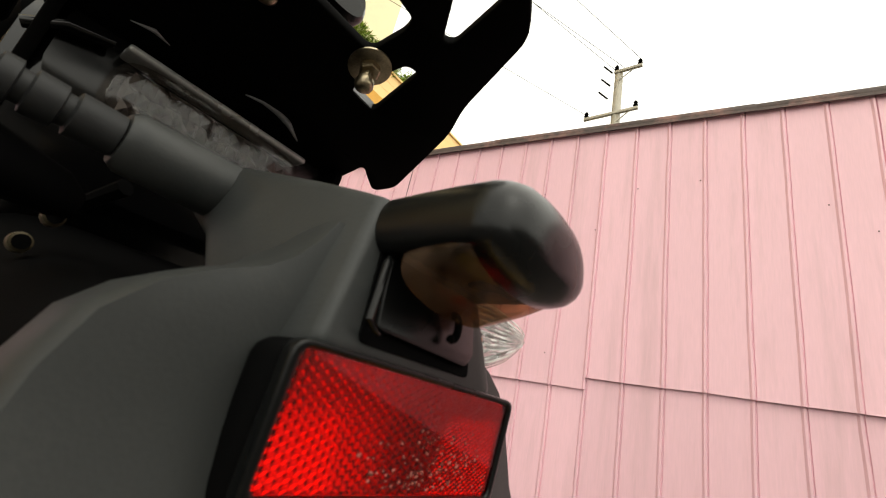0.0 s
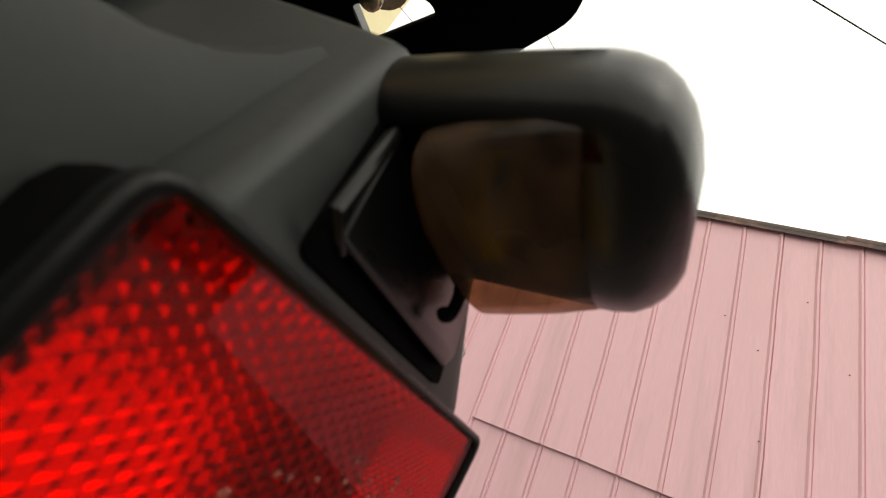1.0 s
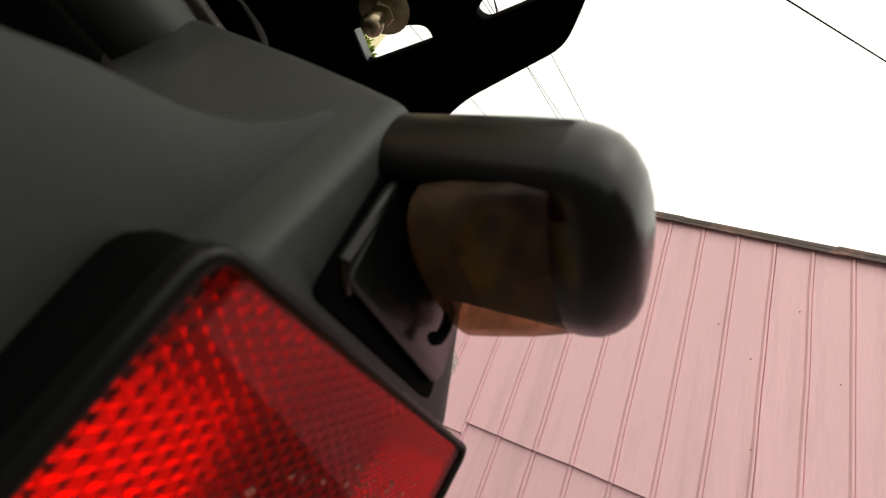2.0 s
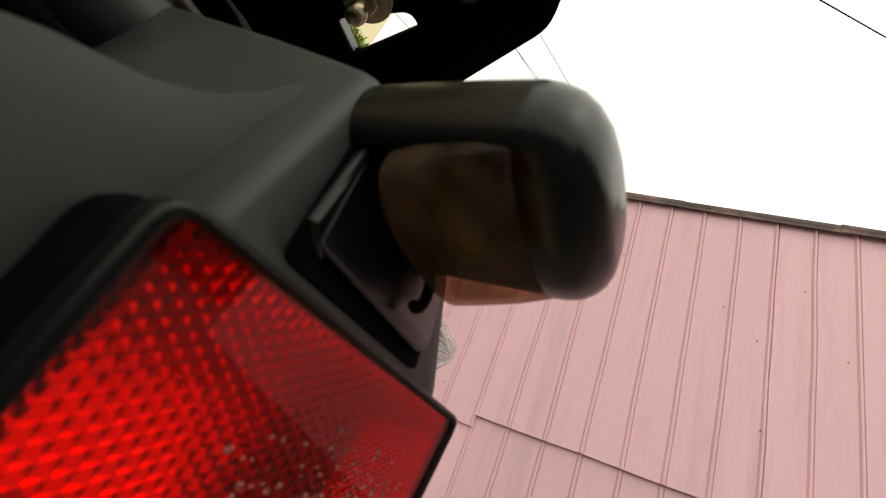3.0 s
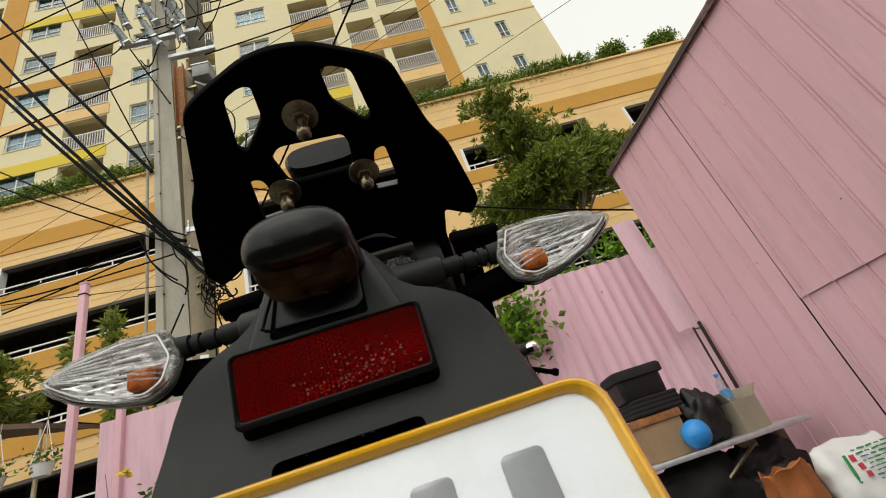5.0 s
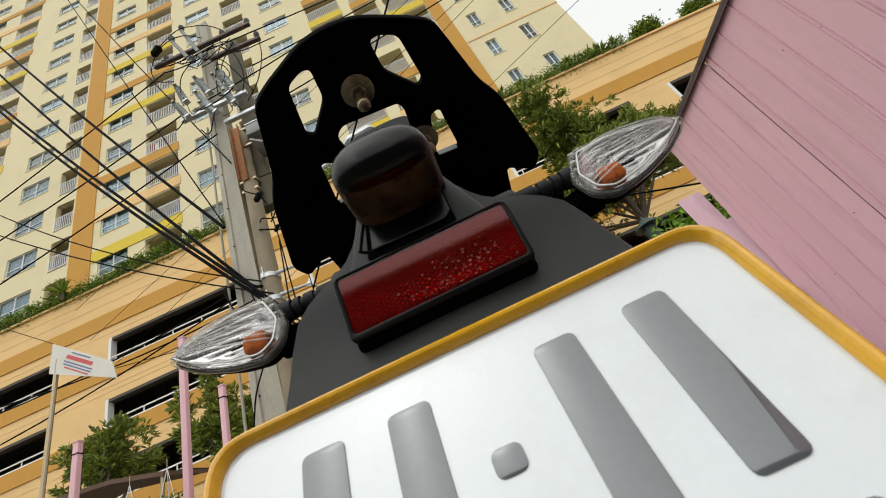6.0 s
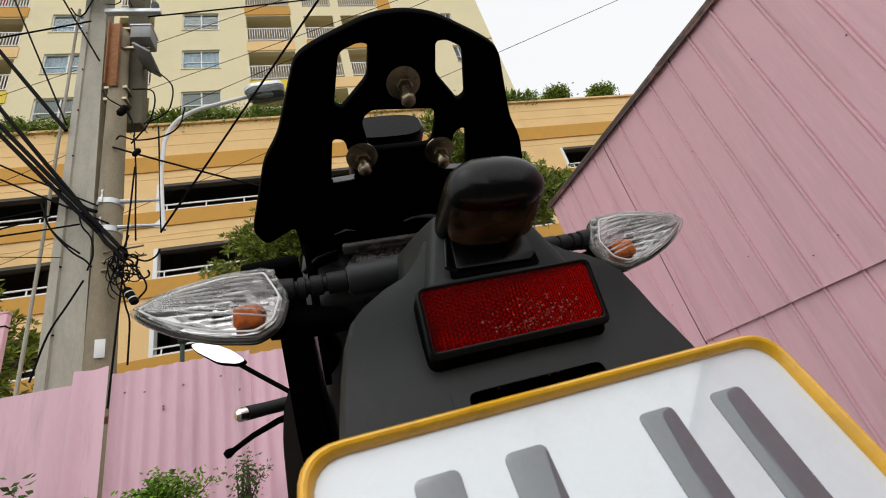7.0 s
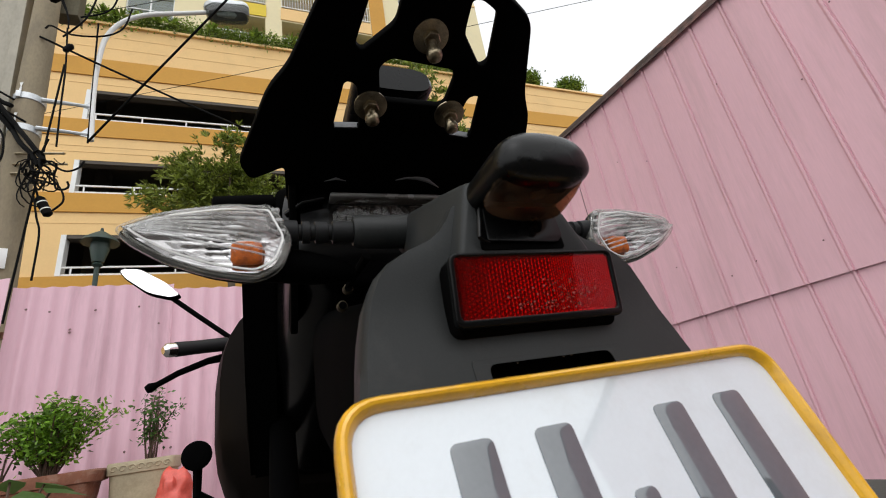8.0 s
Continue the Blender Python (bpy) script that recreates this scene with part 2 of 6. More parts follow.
M["yellow_render"] = surface("yellow_render", (0.75, 0.56, 0.06), 0.85, vary=0.05, scale=0.5, fine=12, bump=0.1, depth=0.01)
M["white_paint"] = surface("white_paint", (0.8, 0.8, 0.78), 0.45, vary=0.04, scale=4, bump=0.05)
# indoor shade as a dark colour, for parking decks and balcony doors
M["room_shade"] = surface("room_shade", (0.1, 0.085, 0.07), 0.9, vary=0.25, scale=0.4, bump=0.05)
M["curtain"] = surface("curtain", (0.55, 0.59, 0.62), 0.85, vary=0.18, scale=1.5, fine=9, bump=0.2, depth=0.02, per_piece=0.35, stretch=(3, 3, 0.3))
M["street_glass"] = clear_cover("street_glass", (0.42, 0.47, 0.45), 0.2, 0.08, 0.2, (0.4, 0.42, 0.4), 30, (0.3, 0.8), 0.06)
M["pane"] = clear_cover("pane", (0.72, 0.82, 0.86), 0.15, 0.02)
M["laundry"] = surface("laundry", (0.35, 0.05, 0.05), 0.9, vary=0.5, scale=3, bump=0.1)
M["terracotta"] = surface("terracotta", (0.2, 0.075, 0.04), 0.8, vary=0.2, scale=10, fine=80, bump=0.2, depth=0.003,
                          dirt=(0.45, 0.36, 0.28), dirt_amount=0.4, dirt_scale=9)
M["stone_pot"] = surface("stone_pot", (0.46, 0.39, 0.26), 0.8, vary=0.15, scale=10, fine=90, bump=0.2, depth=0.003,
                         dirt=(0.25, 0.2, 0.12), dirt_amount=0.5, dirt_scale=9)
M["soil"] = surface("soil", (0.06, 0.04, 0.025), 0.95, vary=0.4, scale=20, bump=0.4, depth=0.01)
M["bark"] = surface("bark", (0.12, 0.09, 0.06), 0.9, vary=0.3, scale=8, fine=60, bump=0.5, depth=0.01)
M["twig"] = surface("twig", (0.1, 0.06, 0.04), 0.85, vary=0.3, scale=20, bump=0.2)
M["pink_post"] = surface("pink_post", (0.72, 0.42, 0.47), 0.6, vary=0.08, scale=4, fine=50, bump=0.1, depth=0.003,
                         dirt=(0.5, 0.32, 0.34), dirt_amount=0.4, dirt_scale=4)
M["cardboard"] = surface("cardboard", (0.33, 0.22, 0.12), 0.85, vary=0.1, scale=10, bump=0.1)
M["tan_box"] = surface("tan_box", (0.3, 0.26, 0.19), 0.8, vary=0.12, scale=9, bump=0.1)
M["black_foam"] = surface("black_foam", (0.009, 0.008, 0.008), 0.85, vary=0.3, scale=30, bump=0.3, depth=0.003)
M["black_bag"] = surface("black_bag", (0.005, 0.0047, 0.0047), 0.5, vary=0.2, scale=10, bump=0.3, depth=0.004)
M["blue_ball"] = surface("blue_ball", (0.03, 0.3, 0.75), 0.35, vary=0.08, scale=10, bump=0.05)
M["orange_cloth"] = surface("orange_cloth", (0.36, 0.115, 0.03), 0.7, vary=0.2, scale=12, fine=90, bump=0.3, depth=0.004)
M["red_bag"] = surface("red_bag", (0.65, 0.1, 0.07), 0.35, vary=0.2, scale=14, bump=0.3, depth=0.004)
M["white_sack"] = surface("white_sack", (0.75, 0.76, 0.74), 0.5, vary=0.06, scale=9, fine=200, bump=0.25, depth=0.003)
M["green_print"] = surface("green_print", (0.04, 0.3, 0.1), 0.5, vary=0.1, bump=0.05)
M["red_print"] = surface("red_print", (0.6, 0.06, 0.07), 0.5, vary=0.1, bump=0.05)
M["blue_print"] = surface("blue_print", (0.12, 0.16, 0.32), 0.5, vary=0.1, bump=0.05)
M["bottle_clear"] = clear_cover("bottle_clear", (0.85, 0.92, 0.95), 0.15, 0.05)
M["bottle_label"] = surface("bottle_label", (0.12, 0.35, 0.65), 0.4, vary=0.2)
M["banner_cloth"] = surface("banner_cloth", (0.72, 0.7, 0.62), 0.7, vary=0.08, scale=3, bump=0.15)
M["lamp_green"] = surface("lamp_green", (0.03, 0.055, 0.045), 0.5, vary=0.15, scale=10, bump=0.05)
M["awning_brown"] = surface("awning_brown", (0.13, 0.075, 0.05), 0.8, vary=0.25, scale=4, bump=0.2)
M["petal"] = surface("petal", (0.75, 0.14, 0.05), 0.6, vary=0.2, scale=30, bump=0.05)


def leaf_stuff(name, colour, vary=0.5):
    """Foliage whose leaves differ from one another in tone."""
    m, n, l, b = tree_of(name)
    g = n.new("ShaderNodeNewGeometry")
    r = n.new("ShaderNodeValToRGB")
    r.color_ramp.elements[0].color = (*[c * (1 - vary) for c in colour], 1)
    r.color_ramp.elements[1].color = (colour[0] * (1 + vary * 1.1), colour[1] * (1 + vary), colour[2] * (1 + vary * 0.4), 1)
    l.new(g.outputs["Random Per Island"], r.inputs[0])
    l.new(r.outputs[0], b.inputs["Base Color"])
    b.inputs["Roughness"].default_value = 0.5
    tl = n.new("ShaderNodeBsdfTranslucent")
    l.new(r.outputs[0], tl.inputs[0])
    mx = n.new("ShaderNodeMixShader")
    mx.inputs[0].default_value = 0.3
    l.new(b.outputs[0], mx.inputs[1])
    l.new(tl.outputs[0], mx.inputs[2])
    l.new(mx.outputs[0], n["Material Output"].inputs["Surface"])
    return m


M["leaf_tree"] = leaf_stuff("leaf_tree", (0.2, 0.255, 0.045), 0.6)
M["leaf_bright"] = leaf_stuff("leaf_bright", (0.14, 0.28, 0.024), 0.7)
M["leaf_hedge"] = leaf_stuff("leaf_hedge", (0.17, 0.255, 0.032), 0.6)
M["leaf_shrub"] = leaf_stuff("leaf_shrub", (0.075, 0.16, 0.035))

# ---- builders ----
def thing(name, label, category, place=(0, 0, 0), group="", kind=""):
    ob = new(name)
    ob.matrix_basis = pose(*place)
    return tagged(ob, label, category, group, kind)


def mesh_of(bm, name, material, smooth=35):
    me = bpy.data.meshes.new(name)
    bmesh.ops.recalc_face_normals(bm, faces=bm.faces)
    bm.to_mesh(me)
    bm.free()
    me.materials.append(M[material])
    if smooth:
        me.polygons.foreach_set("use_smooth", [True] * len(me.polygons))
        me.set_sharp_from_angle(angle=radians(smooth))
    return me


def part(name, bm, material, parent=None, label="", smooth=35):
    """One mesh object, under a thing or part where one is given, from a bmesh in the parent's own coordinates."""
    ob = new(name, mesh_of(bm, name, material, smooth))
    ob.parent = parent
    return tagged(ob, label)


def box(size, at=(0, 0, 0), bevel=0.0, seg=2, turn=None, bm=None):
    out = bm or bmesh.new()
    made = bmesh.ops.create_cube(out, size=1.0)["verts"]
    bmesh.ops.scale(out, vec=size, verts=made)
    if bevel:
        edges = list({e for v in made for e in v.link_edges})
        r = bmesh.ops.bevel(out, geom=edges, offset=bevel, segments=seg, affect="EDGES", profile=0.5)
        made = list({v for f in r["faces"] for v in f.verts} | {v for v in made if v.is_valid})
    if turn:
        bmesh.ops.transform(out, matrix=pose(0, 0, 0, *turn), verts=made)
    bmesh.ops.translate(out, vec=at, verts=made)
    return out


def rings_to(bm, rings, close_ends=True, loop=True):
    """Skins a row of rings of points, each with the same number of points."""
    rows = [[bm.verts.new(p) for p in ring] for ring in rings]
    k = len(rows[0])
    for a, b in zip(rows, rows[1:]):
        for i in range(k if loop else k - 1):
            j = (i + 1) % k
            bm.faces.new((a[i], a[j], b[j], b[i]))
    if close_ends:
        bm.faces.new(rows[0][::-1])
        bm.faces.new(rows[-1])
    return bm


def tube(points, radius, seg=8, bm=None):
    """A round bar along points; radius is one number or one for each point."""
    bm = bm or bmesh.new()
    pts = [Vector(p) for p in points]
    rad = radius if isinstance(radius, (list, tuple)) else [radius] * len(pts)
    rings, side = [], None
    for i, p in enumerate(pts):
        d = (pts[min(i + 1, len(pts) - 1)] - pts[max(i - 1, 0)]).normalized()
        if side is None:
            side = d.orthogonal().normalized()
        side = (side - d * side.dot(d)).normalized()
        up = d.cross(side)
        rings.append([p + rad[i] * (math.cos(2 * math.pi * k / seg) * side + math.sin(2 * math.pi * k / seg) * up) for k in range(seg)])
    return rings_to(bm, rings)


def bend(points, step=5):
    """A smooth curve through points, for hanging wires and bent pipes."""
    p = [Vector(q) for q in points]
    p = [p[0] * 2 - p[1]] + p + [p[-1] * 2 - p[-2]]
    out = []
    for k in range(1, len(p) - 2):
        a, b, c, d = p[k - 1:k + 3]
        for i in range(step):
            u = i / step
            out.append(0.5 * (2 * b + (c - a) * u + (2 * a - 5 * b + 4 * c - d) * u * u + (3 * b - a - 3 * c + d) * u ** 3))
    return out + [p[-2]]


def lathe(profile, seg=20, axis="z", at=(0, 0, 0), bm=None):
    """A turned form from (radius, along) pairs."""
    bm = bm or bmesh.new()
    rings = []
    for r, h in profile:
        ring = []
        for k in range(seg):
            a = 2 * math.pi * k / seg
            p = (r * math.cos(a), r * math.sin(a), h)
            p = {"z": p, "x": (p[2], p[0], p[1]), "y": (p[0], p[2], p[1])}[axis]
            ring.append(Vector(p) + Vector(at))
        rings.append(ring)
    return rings_to(bm, rings)


def rounded(poly, radius, seg=4):
    """The corners of a polygon in the plane, rounded."""
    out, n = [], len(poly)
    for i in range(n):
        p, a, b = Vector(poly[i]), Vector(poly[i - 1]), Vector(poly[(i + 1) % n])
        r = radius[i] if isinstance(radius, (list, tuple)) else radius
        u, v = (a - p), (b - p)
        cut = min(r, u.length * 0.45, v.length * 0.45)
        s, e = p + u.normalized() * cut, p + v.normalized() * cut
        for k in range(seg + 1):
            t = k / seg
            out.append(tuple((1 - t) ** 2 * s + 2 * t * (1 - t) * p + t * t * e))
    return out


def plate(outline, holes=(), thick=0.005, edge=0.0):
    """A flat sheet in the xy plane with holes right through it and slightly rounded edges, as a bmesh."""
    cu = bpy.data.curves.new("sheet", "CURVE")
    cu.dimensions, cu.fill_mode = "2D", "BOTH"
    cu.extrude, cu.bevel_depth, cu.bevel_resolution = thick / 2 - edge, edge, 1
    cu.offset = -edge
    for loop in (outline, *holes):
        sp = cu.splines.new("POLY")
        sp.points.add(len(loop) - 1)
        for q, (x, y) in zip(sp.points, loop):
            q.co = (x, y, 0, 1)
        sp.use_cyclic_u = True
    ob = bpy.data.objects.new("sheet", cu)
    me = bpy.data.meshes.new_from_object(ob)
    bm = bmesh.new()
    bm.from_mesh(me)
    bpy.data.objects.remove(ob)
    bpy.data.curves.remove(cu)
    bpy.data.meshes.remove(me)
    bmesh.ops.remove_doubles(bm, verts=bm.verts, dist=1e-6)
    return bm


def squircle(hw, zlo, zhi, y, power=3.0, seg=28):
    """A rounded ring in the plane y, from zlo to zhi and hw to each side."""
    ring, cz, hh = [], (zlo + zhi) / 2, (zhi - zlo) / 2
    for k in range(seg):
        a = 2 * math.pi * (k + 0.5) / seg
        c, s = math.cos(a), math.sin(a)
        ring.append((hw * math.copysign(abs(c) ** (2 / power), c), y, cz + hh * math.copysign(abs(s) ** (2 / power), s)))
    return ring


def moved(bm, m):
    bmesh.ops.transform(bm, matrix=m, verts=bm.verts)
    return bm


def mirrored(bm):
    bmesh.ops.scale(bm, vec=(-1, 1, 1), verts=bm.verts)
    bmesh.ops.reverse_faces(bm, faces=bm.faces)
    return bm


def leaves(bm, rng, centre, spread, count, size, narrow=0.45, droop=0.0):
    """Scatters single bent leaves in an uneven cloud round a centre."""
    c = Vector(centre)
    for _ in range(count):
        d = Vector((rng.gauss(0, 1), rng.gauss(0, 1), rng.gauss(0, 1)))
        p = c + Vector((d.x * spread[0], d.y * spread[1], d.z * spread[2])) * 0.5
        s = size * rng.uniform(0.6, 1.25)
        way = Vector((rng.gauss(0, 1), rng.gauss(0, 1), rng.gauss(0.15 - droop, 0.7))).normalized()
        side = way.orthogonal().normalized()
        side.rotate(Matrix.Rotation(rng.uniform(0, 6.28), 3, way))
        up = way.cross(side)
        w = s * narrow * 0.5
        q = [p, p + way * s * 0.45 + side * w + up * s * 0.06, p + way * s - up * s * 0.08, p + way * s * 0.45 - side * w + up * s * 0.06]
        v = [bm.verts.new(x) for x in q]
        bm.faces.new((v[0], v[1], v[2]))
        bm.faces.new((v[0], v[2], v[3]))
    return bm

# ---- ground ----
bm = bmesh.new()
bmesh.ops.create_grid(bm, x_segments=40, y_segments=40, size=600)
tagged(part("ground", bm, "concrete_ground", smooth=0), "grey weathered concrete ground of the yard and street", "ground", kind="structure")


# plain wall added unseen behind the camera to darken what the reflector mirrors
yard = thing("wall_unseen", "plain dark grey wall added out of view to darken reflections", "wall", (3.5, -12.0, 0), kind="structure")
part("masonry", box((17.0, 0.3, 4.5), (0, 0, 2.25), 0.02), "wall_unseen_render", yard)
part("coping", box((17.1, 0.4, 0.12), (0, 0, 4.56), 0.02), "pole_concrete", yard)

# ---- corrugated pink wall of the shed ----
WALL_P, WALL_U, WALL_N = Vector((2.640, 0.111, 0)), Vector((-0.121, 0.9927, 0)), Vector((-0.9927, -0.121, 0))


def ribbed(s0, s1, z0, z1, pitch=0.2, first=0.0, height=0.0075, foot=0.015, top=0.005, thick=0.003, sag=0.0):
    """A sheet of ribbed steel in its own plane: x along, y towards the viewer, z up."""
    pts, s = [(s0, 0.0)], first + pitch * math.floor((s0 - first) / pitch)
    while s < s1 + pitch:
        for ds, h in ((-foot, 0), (-top, height), (top, height), (top + 0.0025, -0.006), (top + 0.007, -0.006), (foot, 0)):
            if s0 < s + ds < s1:
                pts.append((s + ds, h))
        s += pitch
    pts.append((s1, 0.0))
    ring = [(a, h) for a, h in pts] + [(a, h - thick) for a, h in reversed(pts)]
    bm = bmesh.new()
    def edge(a, z):
        """How far a sheet's foot is bent down and out at a."""
        k = max(0.0, 1 - (z - z0) / 0.08)
        return 0.009 * k * noise.noise(Vector((a * 2.3, z0 * 7, 0.3))), 0.010 * k * k * max(0.0, noise.noise(Vector((a * 3.1, z0 * 5, 4.0))))
    levels = [z0, z0 + 0.04, z0 + 0.09] + [z0 + (z1 - z0) * k / 10 for k in range(1, 11)]
    rings = []
    for z in levels:
        row = []
        for a, h in ring:
            down, out = edge(a, z)
            dent = 0.004 * noise.noise(Vector((a * 1.7, z * 1.3, 9.0 + z0)))
            row.append((a + 0.006 * noise.noise(Vector((a * 4, z * 2.2, 1.0))), h + sag * math.sin(3.1 * a + 2.0 * z) + out + dent, z + down))
        rings.append(row)
    return rings_to(bm, rings)


shed_wall = thing("wall_shed", "shed wall of ribbed steel sheets painted pink", "wall", kind="structure")
shed_wall.matrix_basis = Matrix((( *(-WALL_U), 0), ( *WALL_N, 0), (0, 0, 1, 0), (0, 0, 0, 1))).transposed()
shed_wall.matrix_basis = Matrix.Translation(WALL_P) @ shed_wall.matrix_basis.to_3x3().to_4x4()
# along the wall, +x is towards the street end behind the camera, the far end is negative
SHEETS = [(-2.441, -0.798, 1.062, 2.86, 0.004), (-0.806, 0.61, 1.125, 2.86, 0.007), (0.6, 2.02, 1.118, 2.86, 0.004),
          (2.01, 4.2, 1.12, 2.86, 0.007), (-2.449, -0.81, 0.14, 1.10, -0.012), (-0.812, 0.8, 0.13, 1.16, -0.012),
          (0.78, 2.6, 0.13, 1.16, -0.008), (2.58, 4.2, 0.12, 1.16, -0.012), (-3.36, -2.452, 0.12, 2.86, 0.0)]
for a, b, z0, z1, out in SHEETS:
    sheet = moved(ribbed(a, b, z0, z1, sag=0.0015), Matrix.Translation((0, out, 0)))
    part("steel_sheet", sheet, "pink_sheet", shed_wall, smooth=0)
# added dark backing, so that the gaps between sheets read as shade
part("gap_backing", box((7.4, 0.03, 2.6), (0.4, -0.06, 1.45)), "gap_shade", shed_wall)
rng = random.Random(4)
for k in range(9):
    a = -3.38 + 0.86 * k
    strip = box((0.88, 0.05, 0.034), (a + 0.43, 0.015 + 0.003 * (k % 2), 2.870 + rng.uniform(-0.004, 0.004)), 0.006, turn=(0, rng.uniform(-0.3, 0.3), 0))
    box((0.88, 0.006, 0.026), (a + 0.43, 0.035 + 0.003 * (k % 2), 2.845 + rng.uniform(-0.003, 0.003)), bm=strip)
    part("flashing", strip, "rust_flashing", shed_wall, "rusty dark steel edge strip")
for s in range(-16, 20):
    for z in (1.35, 2.2):
        if rng.random() < 0.35:
            part("rivet", lathe([(0.001, 0.004), (0.003, 0.0035), (0.0045, 0)], 8, "y", (s * 0.2 + rng.uniform(-0.06, 0.06), 0.009, z + rng.uniform(-0.2, 0.2))), "rivet_steel", shed_wall)

# ---- the corrugated fence ahead ----
fence = thing("wall_fence", "fence of wavy steel sheets painted pink", "fence", (0, 4.0, 0), kind="structure")


def wavy(x0, x1, z0, z1, pitch=0.12, deep=0.024):
    n = max(8, int((x1 - x0) / pitch * 10))
    pts = [(x0 + (x1 - x0) * k / n, -deep * (0.5 + 0.5 * math.cos(2 * math.pi * (x1 - x0) * k / n / pitch)) ** 1.3) for k in range(n + 1)]
    ring = pts + [(a, y + 0.003) for a, y in reversed(pts)]
    return rings_to(bmesh.new(), [[(a, y, z) for a, y in ring] for z in (z0, (z0 + z1) / 2, z1)])


for x0, x1, z1, y in ((-1.9, -0.84, 2.10, 0.0), (-0.86, 0.2, 2.06, 0.006), (0.18, 1.06, 2.12, 0.0), (1.04, 2.9, 2.2, 0.006)):
    part("steel_sheet", moved(wavy(x0, x1, 0.05, z1), Matrix.Translation((0, y, 0))), "pink_fence", fence)
part("steel_sheet", moved(wavy(-2.16, -1.91, 0.05, 2.16, 0.25, 0.04), Matrix.Translation((0, -0.03, 0))), "pink_fence", fence, "bent narrow pale pink sheet")
part("steel_sheet", moved(wavy(-2.95, -2.17, 0.05, 2.08, 0.3, 0.006), Matrix.Translation((0, 0.02, 0))), "pink_fence", fence)
part("steel_sheet", moved(wavy(2.27, 2.5, 1.18, 2.36, 0.12, 0.012), pose(0, -0.2, 0.0, 0, -3, 0)), "pink_fence", fence, "narrow leaning pink strip of sheet")
part("rail", box((5.3, 0.04, 0.05), (-0.3, 0.05, 1.75)), "old_steel", fence)
for x, w, z1 in ((-3.19, 0.065, 3.57), (-2.76, 0.058, 2.8), (-4.44, 0.065, 2.9)):
    p = thing("fence_post", "square pink-painted steel post beside the fence", "post", (x, 4.0, 0), "fence posts")
    part("shaft", box((w, w, z1), (0, 0, z1 / 2), 0.006), "pink_post", p)
    part("cap", box((w * 1.15, w * 1.15, 0.02), (0, 0, z1 + 0.008), 0.004), "pink_post", p)
    part("strap", box((w * 1.2, w * 1.2, 0.012), (0, 0, z1 - 0.12), 0.003), "cable", p)

rng = random.Random(9)
for k in range(26):
    x, z = -1.8 + 0.145 * rng.randint(0, 26), rng.choice((1.92, 1.75, 1.2, 0.8)) + rng.uniform(-0.03, 0.03)
    part("screw", lathe([(0.001, -0.006), (0.006, -0.005), (0.009, 0)], 8, "y", (x, -0.0205, z)), "rivet_steel", fence)
end_post = thing("corner_post", "dark weathered timber battens at the shed's corner", "post", (2.205, 3.42, 0))
part("shaft", box((0.013, 0.03, 1.27), (0, 0, 0.635), 0.003, turn=(0, 0, 10)), "dark_wood", end_post)
part("batten", box((0.007, 0.02, 1.24), (-0.055, 0.02, 0.62), 0.002, turn=(0, 0, 10)), "dark_wood", end_post)
part("batten", box((0.07, 0.014, 0.009), (-0.03, 0.005, 1.22), 0.002, turn=(0, 8, 0)), "dark_wood", end_post)

# ---- apartment building across the street ----
D = 18.0


def fx(x):
    return 0.9 * x


def fz(z):
    return 0.65 + (z - 0.65) * 0.9


block = thing("apartment_building", "tall cream and ochre apartment block on a peach parking podium", "building", (0, D, 0))


def slab(bm, x0, x1, y0, y1, z0, z1):
    return box((x1 - x0, y1 - y0, z1 - z0), ((x0 + x1) / 2, (y0 + y1) / 2, (z0 + z1) / 2), bm=bm)


def holed_wall(x0, x1, z0, z1, holes, y0, y1):
    """One wall of real thickness with rectangular openings right through it."""
    xs = sorted({x0, x1, *[h[0] for h in holes], *[h[1] for h in holes]})
    zs = sorted({z0, z1, *[h[2] for h in holes], *[h[3] for h in holes]})
    nx, nz = len(xs) - 1, len(zs) - 1
    full = {(i, k) for i in range(nx) for k in range(nz)
            if not any(h[0] < (xs[i] + xs[i + 1]) / 2 < h[1] and h[2] < (zs[k] + zs[k + 1]) / 2 < h[3] for h in holes)}
    bm, made = bmesh.new(), {}

    def corner(i, k, y):
        if (i, k, y) not in made:
            made[i, k, y] = bm.verts.new((xs[i], y, zs[k]))
        return made[i, k, y]

    for i, k in full:
        for y in (y0, y1):
            bm.faces.new([corner(i + a, k + b, y) for a, b in ((0, 0), (1, 0), (1, 1), (0, 1))])
        for di, dk, ends in ((-1, 0, ((0, 0), (0, 1))), (1, 0, ((1, 0), (1, 1))), (0, -1, ((0, 0), (1, 0))), (0, 1, ((0, 1), (1, 1)))):
            if (i + di, k + dk) not in full:
                (a, b), (c, d) = ends
                bm.faces.new((corner(i + a, k + b, y0), corner(i + c, k + d, y0), corner(i + c, k + d, y1), corner(i + a, k + b, y1)))
    return bm


# podium
OPEN_X = [(-32.5, -23.6), (-20.1, -11.2), (-7.7, 2.4), (4.9, 12.6), (14.9, 24.0)]
OPEN_Z = [(15.5, 17.15), (11.8, 13.4), (8.15, 9.9), (4.5, 6.2)]
holes = [(fx(a), fx(b), fz(lo), fz(hi)) for a, b in OPEN_X for lo, hi in OPEN_Z]
part("podium_wall", holed_wall(fx(-46), fx(34), 0, fz(21.1), holes, 0, 0.35), "peach_render", block, smooth=0)
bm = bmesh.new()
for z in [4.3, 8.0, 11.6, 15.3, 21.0]:
